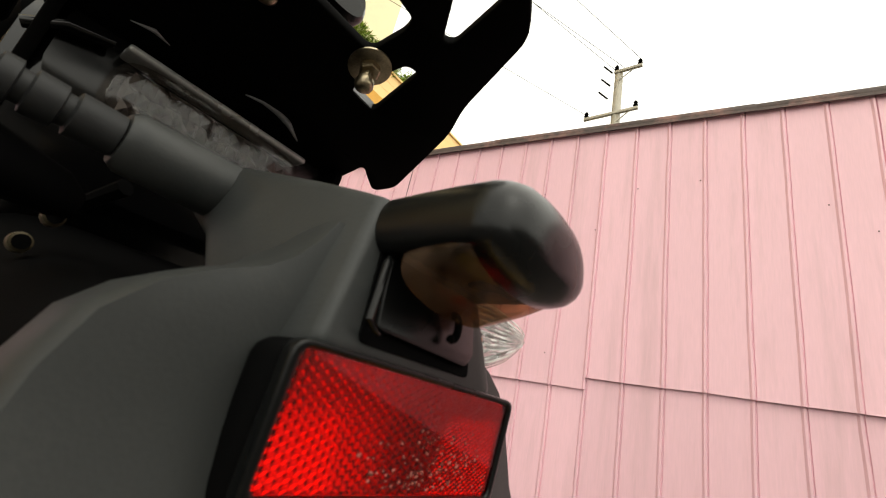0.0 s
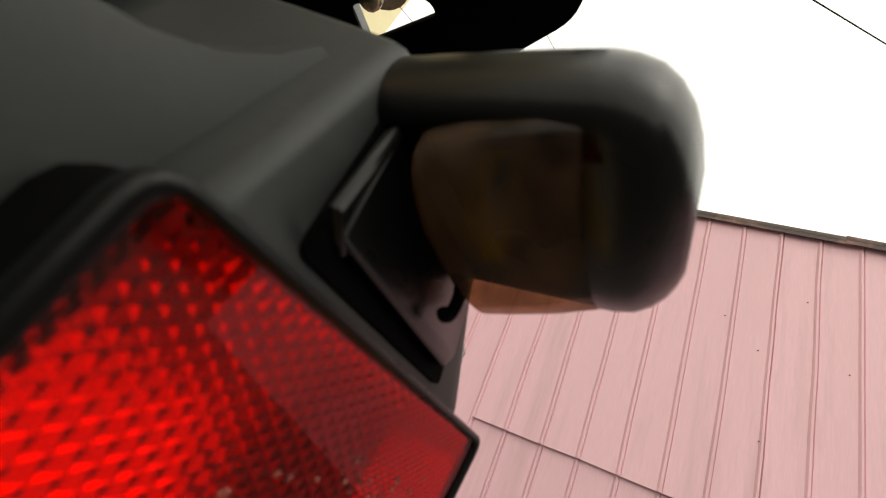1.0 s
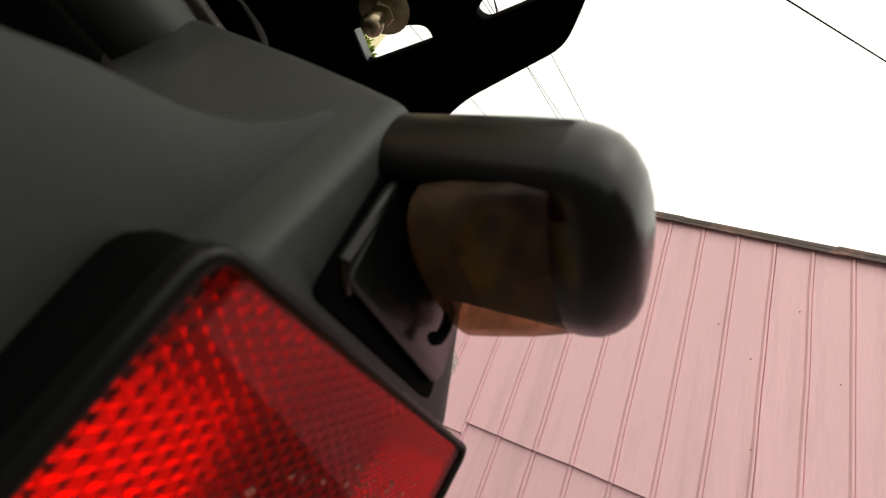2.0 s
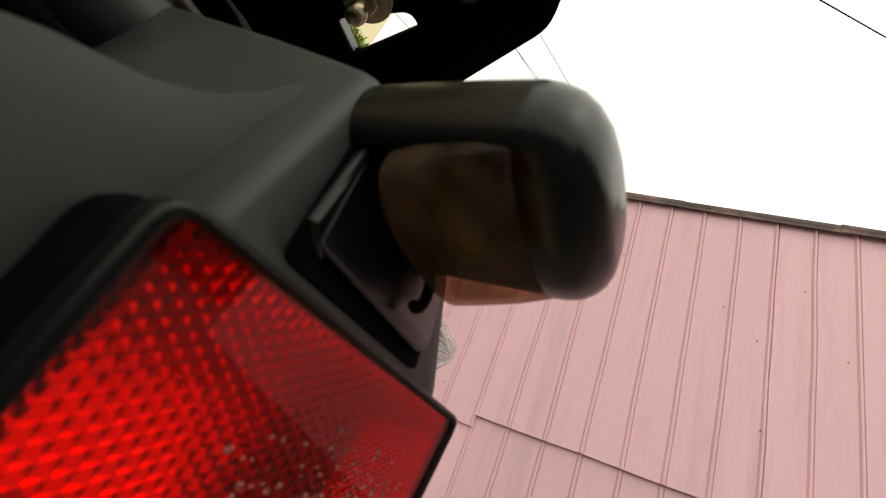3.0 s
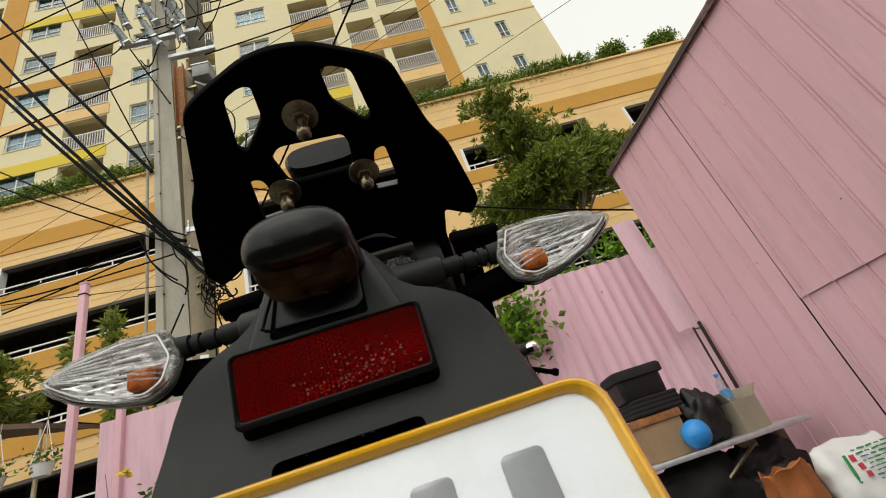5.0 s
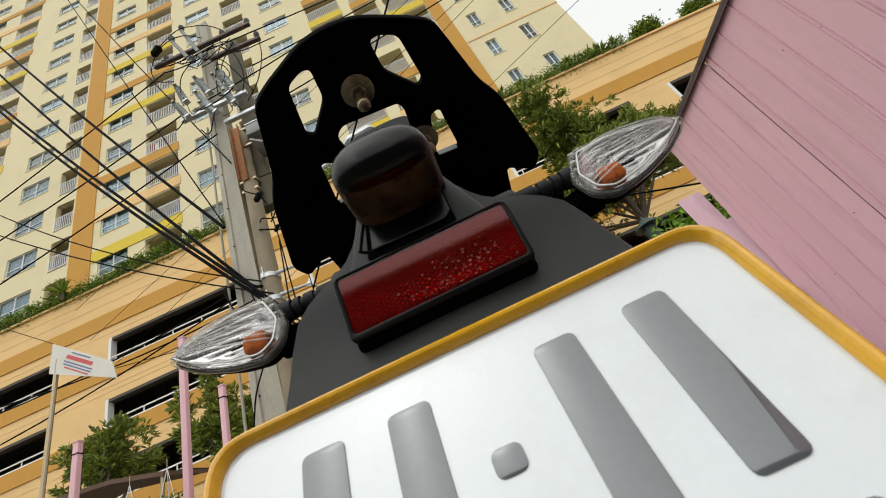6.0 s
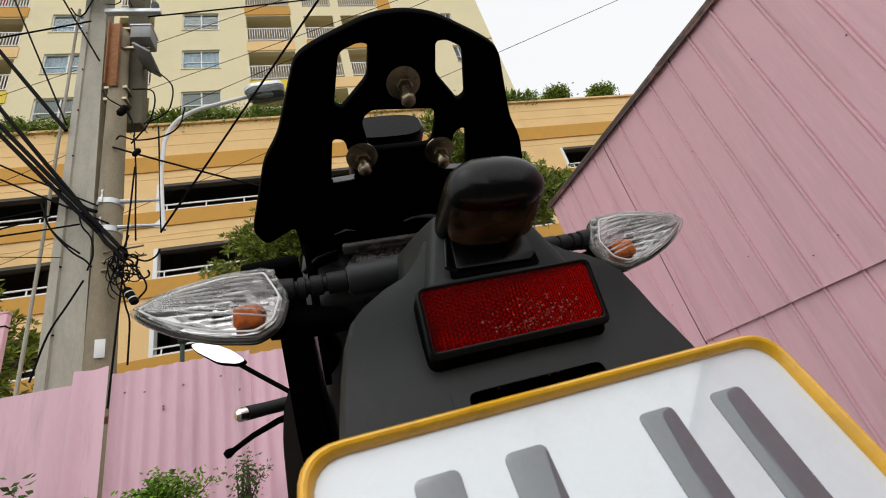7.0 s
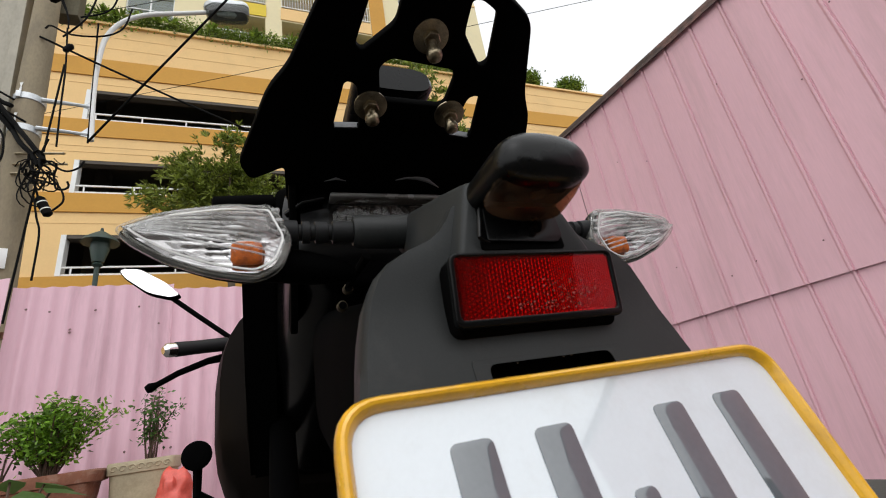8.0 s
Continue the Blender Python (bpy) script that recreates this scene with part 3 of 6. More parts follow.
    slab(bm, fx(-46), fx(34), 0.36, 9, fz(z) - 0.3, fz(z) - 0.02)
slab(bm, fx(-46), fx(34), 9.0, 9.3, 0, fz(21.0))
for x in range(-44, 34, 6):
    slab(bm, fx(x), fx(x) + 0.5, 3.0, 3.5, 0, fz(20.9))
part("parking_deck", bm, "room_shade", block, smooth=0)
for z0, z1 in ((17.95, 18.95), (14.6, 15.47), (10.9, 11.77), (7.2, 8.12), (3.6, 4.47)):
    part("band", slab(bmesh.new(), fx(-46), fx(34), -0.06, -0.004, fz(z0), fz(z1)), "ochre_render", block, "ochre painted band")
for z in (19.7, 20.4, 17.5, 14.1, 13.8, 10.4, 6.7):
    part("groove", slab(bmesh.new(), fx(-46), fx(34), -0.012, -0.003, fz(z), fz(z) + 0.03), "peach_render", block)
part("coping", slab(bmesh.new(), fx(-46), fx(34), -0.12, 0.5, fz(21.1), fz(21.1) + 0.12), "peach_render", block)
for a, b in OPEN_X:
    for lo, hi in OPEN_Z:
        x0, x1, z0 = fx(a), fx(b), fz(lo)
        part("top_rail", slab(bmesh.new(), x0, x1, 0.02, 0.07, z0 + 0.30, z0 + 0.36), "white_paint", block, "white-painted steel guard rail", 0)
        part("bottom_rail", slab(bmesh.new(), x0, x1, 0.02, 0.07, z0 + 0.02, z0 + 0.08), "white_paint", block, "", 0)
        k = x0 + 0.4
        while k < x1:
            part("rail_post", slab(bmesh.new(), k, k + 0.05, 0.03, 0.06, z0 + 0.083, z0 + 0.297), "white_paint", block, "", 0)
            k += 1.6
        part("jamb", slab(bmesh.new(), x0 + 0.003, x0 + 0.16, -0.01, 0.345, z0 + 0.003, fz(hi) - 0.003), "white_paint", block)
        # dark strip painted for the shade under the opening's top
        part("top_shade", slab(bmesh.new(), x0 + 0.165, x1, 0.01, 0.34, fz(hi) - 0.14, fz(hi) - 0.003), "room_shade", block)

# tower
FLOORS, H = 15, 3.7
WIDE = [(-39.5, -37.0), (-29.5, -27.0), (-21.95, -19.7), (-14.3, -11.8), (-6.95, -4.75)]
SLIM = [(8.2, 9.0), (10.8, 11.6)]
BALC = [(-35.0, -32.2), (-25.9, -24.4), (-18.4, -15.7), (-10.6, -8.6), (-3.05, -0.15), (0.75, 2.75), (3.3, 6.1)]
holes = []
for k in range(FLOORS):
    zb = 21.35 + H * k
    holes += [(fx(a), fx(b), fz(zb + 1.4), fz(zb + 3.12)) for a, b in WIDE]
    holes += [(fx(a), fx(b), fz(zb + 1.2), fz(zb + 2.9)) for a, b in SLIM]
    holes += [(fx(a), fx(b), fz(zb + 0.1), fz(zb + 2.75)) for a, b in BALC]
TOP = fz(21.35 + H * FLOORS) + 1.2
part("tower_wall", holed_wall(fx(-46), fx(14.1), fz(21.2), TOP, holes, 0.6, 0.95), "cream_render", block, smooth=0)
bm = bmesh.new()
slab(bm, fx(-46), fx(14.1), 2.6, 2.9, fz(21.2), TOP)
slab(bm, fx(14.1) - 0.3, fx(14.1), 0.95, 14, fz(21.2), TOP)
slab(bm, fx(-46), fx(14.1), 2.9, 14, TOP - 0.3, TOP)
part("tower_core", bm, "cream_render", block, smooth=0)
for k in range(FLOORS + 1):
    part("floor_slab", slab(bmesh.new(), fx(-46), fx(14.1) - 0.3, 0.955, 2.595, fz(21.35 + H * k) - 0.2, fz(21.35 + H * k) - 0.02), "cream_render", block, smooth=0)
for a, b in ((-24.2, -22.5), (6.15, 7.1), (-41.5, -40.2)):
    part("stripe", slab(bmesh.new(), fx(a), fx(b), 0.54, 0.597, fz(21.3), TOP - 0.02), "ochre_render", block, "ochre painted upright stripe")
COLOURS = ["ochre_render", "yellow_render", "peach_render", "ochre_render", "cream_render", "yellow_render"]
for k in range(1, FLOORS):
    z = 21.35 + H * k
    for a, b, shift in ((-22.45, -15.6, 0), (-3.1, -0.1, 0), (0.7, 6.1, 1), (-40.1, -32.0, 2)):
        paint = COLOURS[(k + shift) % 6]
        if paint != "cream_render":
            part("band", slab(bmesh.new(), fx(a), fx(b), 0.55, 0.595, fz(z - 0.85), fz(z + 0.05)), paint, block, "painted balcony band")
for k in range(FLOORS // 2):
    part("ledge", slab(bmesh.new(), fx(7.2), fx(14.1), 0.56, 0.596, fz(21.2 + 2 * H * k), fz(21.35 + 2 * H * k)), "peach_render", block)


def shared(name, me, parent, place, label=""):
    ob = new(name, me)
    ob.parent = parent
    ob.matrix_basis = pose(*place)
    return tagged(ob, label)


def window_parts(w, h):
    f = bmesh.new()
    for x in (-w / 2 + 0.03, 0, w / 2 - 0.03):
        slab(f, x - 0.03, x + 0.03, -0.04, 0.04, 0, h)
    for z in (0.03, h * 0.38, h - 0.03):
        slab(f, -w / 2, w / 2, -0.035, 0.035, z - 0.025, z + 0.025)
    p = slab(bmesh.new(), -w / 2 + 0.02, w / 2 - 0.02, -0.004, 0.004, 0.02, h - 0.02)
    n = 26
    c = bmesh.new()
    pts = [(-w / 2 + w * i / n, 0.03 * math.sin(i * 1.9)) for i in range(n + 1)]
    ring = pts + [(x, y + 0.01) for x, y in reversed(pts)]
    rings_to(c, [[(x, y, z) for x, y in ring] for z in (0.0, h)])
    s = slab(bmesh.new(), -w / 2 - 0.05, w / 2 + 0.05, -0.14, 0.1, -0.06, 0)
    return [mesh_of(f, "window_frame", "white_paint", 0), mesh_of(p, "pane", "pane", 0), mesh_of(c, "curtain", "curtain"), mesh_of(s, "sill", "cream_render", 0)]


rng = random.Random(9)
for cols, lo, hi in ((WIDE, 1.4, 3.12), (SLIM, 1.2, 2.9)):
    for a, b in cols:
        data = window_parts(fx(b) - fx(a), (hi - lo) * 0.9)
        for k in range(FLOORS):
            z = fz(21.35 + H * k + lo)
            w = new("window")
            w.parent = block
            w.matrix_basis = pose((fx(a) + fx(b)) / 2, 0.72, z)
            shared("window_frame", data[0], w, (0, 0, 0))
            shared("pane", data[1], w, (0, 0.01, 0)).visible_shadow = False
            if rng.random() < 0.75:
                shared("curtain", data[2], w, (0, rng.uniform(0.15, 0.3), 0))
            shared("sill", data[3], w, (0, -0.02, 0))
for a, b in BALC:
    w = fx(b) - fx(a)
    rails = [mesh_of(slab(bmesh.new(), -w / 2, w / 2, -0.03, 0.03, 1.16, 1.22), "top_rail", "white_paint", 0), mesh_of(slab(bmesh.new(), -w / 2, w / 2, -0.025, 0.025, 0.12, 0.17), "bottom_rail", "white_paint", 0)]
    r = bmesh.new()
    for i in range(int(w / 0.14) + 1):
        slab(r, -w / 2 + 0.14 * i, -w / 2 + 0.14 * i + 0.035, -0.018, 0.018, 0.173, 1.157)
    bars_mesh = mesh_of(r, "rail_infill", "white_paint", 0)
    d = bmesh.new()
    for x in (-w * 0.3, 0.0, w * 0.3):
        slab(d, x - 0.03, x + 0.03, -0.03, 0.03, 0, 2.1)
    slab(d, -w * 0.32, w * 0.32, -0.03, 0.03, 2.06, 2.12)
    door = mesh_of(d, "door_frame", "white_paint", 0)
    # opaque dark pane gives the unlit room behind the door
    glass = mesh_of(slab(bmesh.new(), -w * 0.3, w * 0.3, -0.01, 0.01, 0, 2.06), "door_pane", "room_shade", 0)
    for k in range(FLOORS):
        z = fz(21.35 + H * k + 0.1)
        bal = new("balcony")
        bal.parent = block
        bal.matrix_basis = pose((fx(a) + fx(b)) / 2, 0.72, z)
        for name, me in zip(("top_rail", "bottom_rail"), rails):
            shared(name, me, bal, (0, -0.1, 0))
        tagged(shared("rail_infill", bars_mesh, bal, (0, -0.1, 0)), kind="stuff")
        shared("door_frame", door, bal, (0, 1.8, 0))
        shared("door_pane", glass, bal, (0, 1.84, 0))

wash = thing("laundry", "red and dark clothes drying on a balcony line", "laundry", (-16.2, D + 1.05, 29.15))
part("line", tube([(-0.85, 0, 1.75), (0.85, 0, 1.75)], 0.008, 5), "cable", wash)
for k, (x, w, h) in enumerate(((-0.62, 0.34, 0.75), (-0.22, 0.3, 0.95), (0.14, 0.32, 0.6), (0.5, 0.3, 0.9))):
    c = bmesh.new()
    rings_to(c, [[(x + w * (u - 0.5), 0.03 * math.sin(9 * u + k) * (1.75 - z) + d, z) for u, d in ((0, 0), (0.25, 0), (0.5, 0), (0.75, 0), (1, 0), (1, 0.012), (0.5, 0.012), (0, 0.012))] for z in (1.75 - h, 1.75 - h * 0.6, 1.75 - h * 0.3, 1.75)])
    part("garment", c, "laundry" if k % 2 else "banner_cloth" if k == 2 else "laundry", wash)

def rosette(bm, r, tip, out, count, size):
    """A tuft of narrow leaves that spread from the end of one twig."""
    for _ in range(count):
        way = (out * 0.7 + Vector((0, 0, 0.25)) + Vector((r.gauss(0, 0.7), r.gauss(0, 0.7), r.gauss(0, 0.55)))).normalized()
        side = way.cross(Vector((r.gauss(0, 1), r.gauss(0, 1), r.gauss(0, 1)))).normalized()
        s = size * r.uniform(0.7, 1.3)
        p = tip + way * s * 0.15
        v = [bm.verts.new(x) for x in (p, p + way * s * 0.5 + side * s * 0.13, p + way * s - Vector((0, 0, s * 0.12)), p + way * s * 0.5 - side * s * 0.13)]
        bm.faces.new(v)


# hedge along the podium's edge, and the clipped bushes on its roof
rng = random.Random(21)
bm = bmesh.new()
x = fx(-46)
while x < fx(15):
    swell = 0.5 + 0.5 * noise.noise(Vector((x * 0.45, 2.0, 0)))
    leaves(bm, rng, (x, 0.1 + rng.uniform(-0.12, 0.08), 0.16 + 0.26 * swell + rng.uniform(-0.06, 0.08)), (0.4, 0.34, 0.36 + 0.3 * swell), 230, 0.15, 0.42, -0.25)
    if rng.random() < 0.22:
        rosette(bm, rng, Vector((x, -0.1, 0.25 + 0.3 * swell)), Vector((0, -0.5, 0.7)), 26, 0.42)
    x += 0.24
hedge = tagged(part("hedge", bm, "leaf_hedge", smooth=0), "trailing green hedge along the podium's edge", "hedge", kind="stuff")
hedge.matrix_basis = pose(0, D, fz(21.1) + 0.12)


def roof_bush(x, z, y, size, label):
    b = thing("clipped_bush", label, "bush", (x, y, z), "clipped bushes on the podium roof")
    part("stem", tube([(0, 0, -0.9), (0.03, 0, -0.3), (0, 0, 0.1)], 0.07, 7), "bark", b)
    r = random.Random(int(x * 10))
    c = bmesh.new()
    for _ in range(26):
        a, e = r.uniform(0, 6.28), r.uniform(-0.4, 1)
        leaves(c, r, (math.cos(a) * size * 0.55, math.sin(a) * size * 0.55, e * size * 0.4), (size * 0.42, size * 0.42, size * 0.36), 210, 0.17, 0.55)
    part("crown", c, "leaf_hedge", b, smooth=0)
    part("tub", lathe([(0.4, -1.5), (0.5, -0.9), (0.45, -0.88)], 14), "terracotta", b)


roof_bush(15.4, fz(21.1) + 0.95, 18.95, 1.0, "round clipped bush in a tub on the podium roof")
roof_bush(18.6, fz(21.1) + 0.95, 18.95, 1.0, "round clipped bush in a tub on the podium roof")

# ---- motorcycle ----
bike = thing("motorcycle", "black motorcycle with a flat luggage rack, parked in the yard", "motorcycle")
bike.matrix_basis = pose(0.0134, 0.6, 0, 0, -1.1, 0)


def on_bike(name, bm, material, parent=None, label="", smooth=35):
    """A part of the motorcycle, built with y = 0 at the rear reflector."""
    return part(name, moved(bm, Matrix.Translation((0, -0.6, 0))), material, parent or bike, label, smooth)


def rack_z(y):
    return 0.890 - 0.30 * (y - 0.1)


# luggage rack
half = [(0, 0.0105), (0.022, 0.013), (0.058, 0.028), (0.0735, 0.0365), (0.094, 0.092), (0.107, 0.110), (0.129, 0.176), (0.121, 0.192), (0.108, 0.185), (0.0945, 0.177), (0.092, 0.215)]
outline = half + [(-x, y) for x, y in reversed(half[1:])]
turns = [0.01, 0.014, 0.008, 0.014, 0.01, 0.006, 0.007, 0.006, 0.005, 0.004]
outline = rounded(outline, [0.02] + turns + turns[::-1])
high = [(0.024, 0.030), (0.031, 0.029), (0.0445, 0.0345), (0.0507, 0.0705), (0.0455, 0.0745), (0.0255, 0.053)]
low = [(0.0455, 0.099), (0.0545, 0.097), (0.0595, 0.138), (0.038, 0.1365)]
mid = [(-0.0315, 0.084), (-0.024, 0.0765), (0.025, 0.079), (0.028, 0.0865), (0.026, 0.110), (-0.026, 0.110)]
holes = [rounded(h, 0.005) for h in (high, low)] + [rounded([(-x, y) for x, y in h[::-1]], 0.005) for h in (high, low)] + [rounded(mid, 0.006)]
bm = plate(outline, holes, 0.006, 0.001)
for v in bm.verts:
    v.co.z += rack_z(v.co.y)
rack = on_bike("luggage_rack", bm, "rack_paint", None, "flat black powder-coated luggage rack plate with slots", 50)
for sx in (-1, 1):
    lip = plate(rounded([(sx * 0.037, 0.1355), (sx * 0.060, 0.137), (sx * 0.061, 0.1455), (sx * 0.035, 0.1445)], 0.003), (), 0.005)
    for v in lip.verts:
        v.co.z += rack_z(v.co.y) + 0.001
    on_bike("slot_lip", lip, "wear_and_highlight", rack, "worn bare metal edge")
for x, y, z in ((0.0005, 0.057, 0.8830), (-0.0330, 0.114, 0.8695), (0.0325, 0.115, 0.8695)):
    zr = rack_z(y) - 0.003
    flat = pose(x, y, zr, -16.7, 0, 0)
    bolt = on_bike("bolt", moved(lathe([(0.0125, 0), (0.0128, -0.0016), (0.012, -0.002)], 24), flat), "old_steel", rack, "weathered steel bolt with a wide washer")
    on_bike("nut", moved(lathe([(0.0062, -0.002), (0.0062, -0.006), (0.0055, -0.0065)], 6), flat), "old_steel", bolt, smooth=0)
    on_bike("shank", lathe([(0.0033, zr - 0.004), (0.0033, z - 0.002)], 12, "z", (x, y, 0)), "old_steel", bolt)
    on_bike("bolt_head", lathe([(0.0048, z + 0.0035), (0.0055, z + 0.0015), (0.0055, z - 0.0020), (0.0050, z - 0.0034), (0.0034, z - 0.0046), (0.0012, z - 0.0050)], 12, "z", (x, y, 0)), "old_steel", bolt, smooth=50)

# grab bar seen through the rack's middle hole
bm = bmesh.new()
rings_to(bm, [squircle(0.036 * s, 0.926 - 0.001, 0.951, y, 3.2) for s, y in ((0.9, 0.140), (1.0, 0.144), (1.0, 0.24), (0.9, 0.245))])
on_bike("grab_bar", bm, "hood_plastic", None, "dark grey grab bar behind the seat")

# tail under the rack: seat, tail cowl, rear frame
bm = bmesh.new()
rings_to(bm, [squircle(hw, lo, hi, y, 4.0) for y, hw, lo, hi in ((0.205, 0.082, 0.80, 0.876), (0.22, 0.096, 0.775, 0.882), (0.35, 0.10, 0.72, 0.885), (0.55, 0.11, 0.62, 0.87), (0.75, 0.12, 0.56, 0.86))])
cowl = on_bike("tail_cowl", bm, "gloss_black", None, "glossy black tail cowl under the rack")
bm = bmesh.new()
rings_to(bm, [squircle(hw, lo, hi, y, 3.2) for y, hw, lo, hi in ((0.26, 0.05, 0.885, 0.905), (0.30, 0.10, 0.87, 0.925), (0.45, 0.125, 0.86, 0.93), (0.62, 0.13, 0.83, 0.90), (0.8, 0.11, 0.82, 0.88), (0.86, 0.07, 0.83, 0.87))])
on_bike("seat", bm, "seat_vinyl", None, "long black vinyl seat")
for sx in (-1, 1):
    bm = plate(rounded([(0.19, 0.86), (0.32, 0.885), (0.34, 0.80), (0.26, 0.74), (0.215, 0.79)], 0.012), (), 0.006, 0.001)
    moved(bm, Matrix(((0, 0, 1, 0), (1, 0, 0, 0), (0, 1, 0, 0), (0, 0, 0, 1))))
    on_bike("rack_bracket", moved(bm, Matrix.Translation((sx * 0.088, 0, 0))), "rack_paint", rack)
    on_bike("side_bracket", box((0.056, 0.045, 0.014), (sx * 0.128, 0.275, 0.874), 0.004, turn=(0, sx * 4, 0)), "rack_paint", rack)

# clear tail lamp under the cowl
bm = bmesh.new()
rings_to(bm, [squircle(hw, lo, hi, y, 4.5) for y, hw, lo, hi in ((0.200, 0.051, 0.816, 0.842), (0.206, 0.055, 0.813, 0.845), (0.23, 0.058, 0.806, 0.847))])
lamp = on_bike("tail_lamp", bm, "lamp_shaded", None, "clear tail lamp, its bowl coloured dark for the cowl's shade")
bm = bmesh.new()
rings_to(bm, [squircle(hw, lo, hi, y, 4.5) for y, hw, lo, hi in ((0.1895, 0.0505, 0.8125, 0.8425), (0.1935, 0.0565, 0.8085, 0.8455), (0.235, 0.060, 0.800, 0.849))])
on_bike("lamp_cover", bm, "smoked_cover", lamp, "clear ribbed plastic cover").visible_shadow = False
bm, rng = bmesh.new(), random.Random(6)
for i in range(15):
    for k in range(3):
        x, z, r = -0.0455 + 0.0065 * i, 0.8195 + 0.0085 * k, rng.uniform(0.0026, 0.0036)
        ring = [bm.verts.new((x + r * u, 0.1995, z + r * w * 1.3)) for u, w in ((-1, -1), (1, -1), (1, 1), (-1, 1))]
        tip = bm.verts.new((x + rng.uniform(-0.001, 0.001), 0.1995 - rng.uniform(0.002, 0.0042), z + rng.uniform(-0.001, 0.001)))
        for q in range(4):
            bm.faces.new((ring[q], ring[(q + 1) % 4], tip))
tagged(on_bike("facets", bm, "lamp_shaded", lamp, "moulded facets behind the cover", 0), kind="stuff")
on_bike("lamp_trim", box((0.114, 0.016, 0.0045), (0, 0.1985, 0.8475), 0.0018, 3), "grey_trim", lamp, "grey edge trim")
on_bike("cowl_lip", tube([(-0.074, 0.2, 0.862), (-0.05, 0.196, 0.867), (0, 0.194, 0.870), (0.05, 0.196, 0.867), (0.074, 0.2, 0.862)], 0.0045, 16), "gloss_black", cowl)
on_bike("cowl_lip", tube([(-0.094, 0.205, 0.834), (-0.08, 0.198, 0.842), (-0.062, 0.198, 0.847)], 0.003, 12), "gloss_black", cowl)
# highlights on the cowl, built as tapered pale slivers
for pts in ([(0.002, 0.186, 0.8606), (0.0125, 0.184, 0.8632), (0.0229, 0.184, 0.8634), (0.033, 0.184, 0.860), (0.0435, 0.186, 0.8543)], [(-0.0625, 0.186, 0.857), (-0.0519, 0.1845, 0.8593), (-0.0429, 0.186, 0.8582)]):
    wide = 0.0026 if len(pts) > 3 else 0.0012
    on_bike("cowl_highlight", tube(pts, [wide * math.sin(0.12 + 2.9 * k / (len(pts) - 1)) for k in range(len(pts))], 12), "wear_and_highlight", cowl, "pale sliver shaped and coloured as a highlight on the tail cowl")
for x, z in ((-0.0606, 0.740), (-0.0653, 0.7285)):
    bolt = on_bike("fixing_bolt", lathe([(0.0022, -0.004), (0.0034, -0.0035), (0.0036, 0.0), (0.0028, 0.0004), (0.0024, -0.0016)], 14, "y", (x, 0.13, z)), "dull_brass", cowl, "small dull brass bolt")
    # solid black disc in place of the dark inside of the bolt
    on_bike("socket_shade", lathe([(0.0026, -0.0046), (0.0024, -0.0042), (0.0024, -0.003)], 14, "y", (x, 0.13, z)), "black_plastic", bolt, "black disc painted for the shade in the bolt's hollow")
on_bike("strut", tube([(-0.052, 0.10, 0.752), (-0.058, 0.118, 0.745), (-0.0606, 0.131, 0.7405)], [0.003, 0.0022, 0.0026], 8), "black_plastic", cowl)
panel = plate(rounded([(0.026, 0.896), (0.044, 0.913), (0.078, 0.896), (0.046, 0.872)], 0.004), (), 0.004, 0.001)
on_bike("gusset", moved(panel, Matrix(((1, 0, 0, 0), (0, 0, -1, 0.2), (0, 1, 0, -0.012), (0, 0, 0, 1)))), "tail_plastic", cowl)

# mudguard that carries reflector and plate
ZS = [0.742, 0.735, 0.729, 0.7245, 0.7205, 0.715, 0.708, 0.698, 0.684, 0.672, 0.666, 0.6565, 0.655, 0.64, 0.62, 0.60, 0.575, 0.55]
HW = [0.029, 0.033, 0.038, 0.044, 0.0535, 0.0625, 0.0695, 0.0738, 0.0772, 0.0795, 0.0803, 0.0818, 0.082, 0.084, 0.0855, 0.0865, 0.0865, 0.085]
XS = sorted({-1.0, -0.97, -0.9, -0.8, -0.68, -0.55, -0.46, -0.385, 0.0} | {1.0, 0.97, 0.9, 0.8, 0.68, 0.55, 0.46, 0.385})


def guard_y(u, z):
    mid = 0.0125 + 0.0 * z if z > 0.69 else 0.0125 - (0.69 - z) * 0.30
    return mid + 0.003 * u * u + (0.003 if abs(u) > 0.985 else 0.0)


bm = bmesh.new()
front = [[bm.verts.new((u * w, guard_y(u, z), z)) for u in XS] for z, w in zip(ZS, HW)]
back = [[bm.verts.new((u * w * 0.985, guard_y(u, z) + 0.02, z - (0.004 if i == 0 else 0))) for u in XS] for i, (z, w) in enumerate(zip(ZS, HW))]
for i in range(len(ZS) - 1):
    for j in range(len(XS) - 1):
        x0, x1, z0, z1 = XS[j] * HW[i], XS[j + 1] * HW[i], ZS[i], ZS[i + 1]
        if z0 <= 0.6665 and z1 >= 0.656 and abs(x0 + x1) / 2 < 0.03:
            continue
        bm.faces.new((front[i][j], front[i][j + 1], front[i + 1][j + 1], front[i + 1][j]))
        bm.faces.new((back[i][j], back[i + 1][j], back[i + 1][j + 1], back[i][j + 1]))
    for j in (0, -1):
        bm.faces.new((front[i][j], front[i + 1][j], back[i + 1][j], back[i][j]))
for i in (0, -1):
    for j in range(len(XS) - 1):
        bm.faces.new((front[i][j], front[i][j + 1], back[i][j + 1], back[i][j]))
guard = on_bike("mudguard", bm, "tail_plastic", None, "dark grey moulded plastic rear mudguard", 40)
slot = rounded([(-0.0304, 0.6570), (0.0304, 0.6570), (0.0304, 0.6658), (-0.0304, 0.6658)], 0.0044, 6)
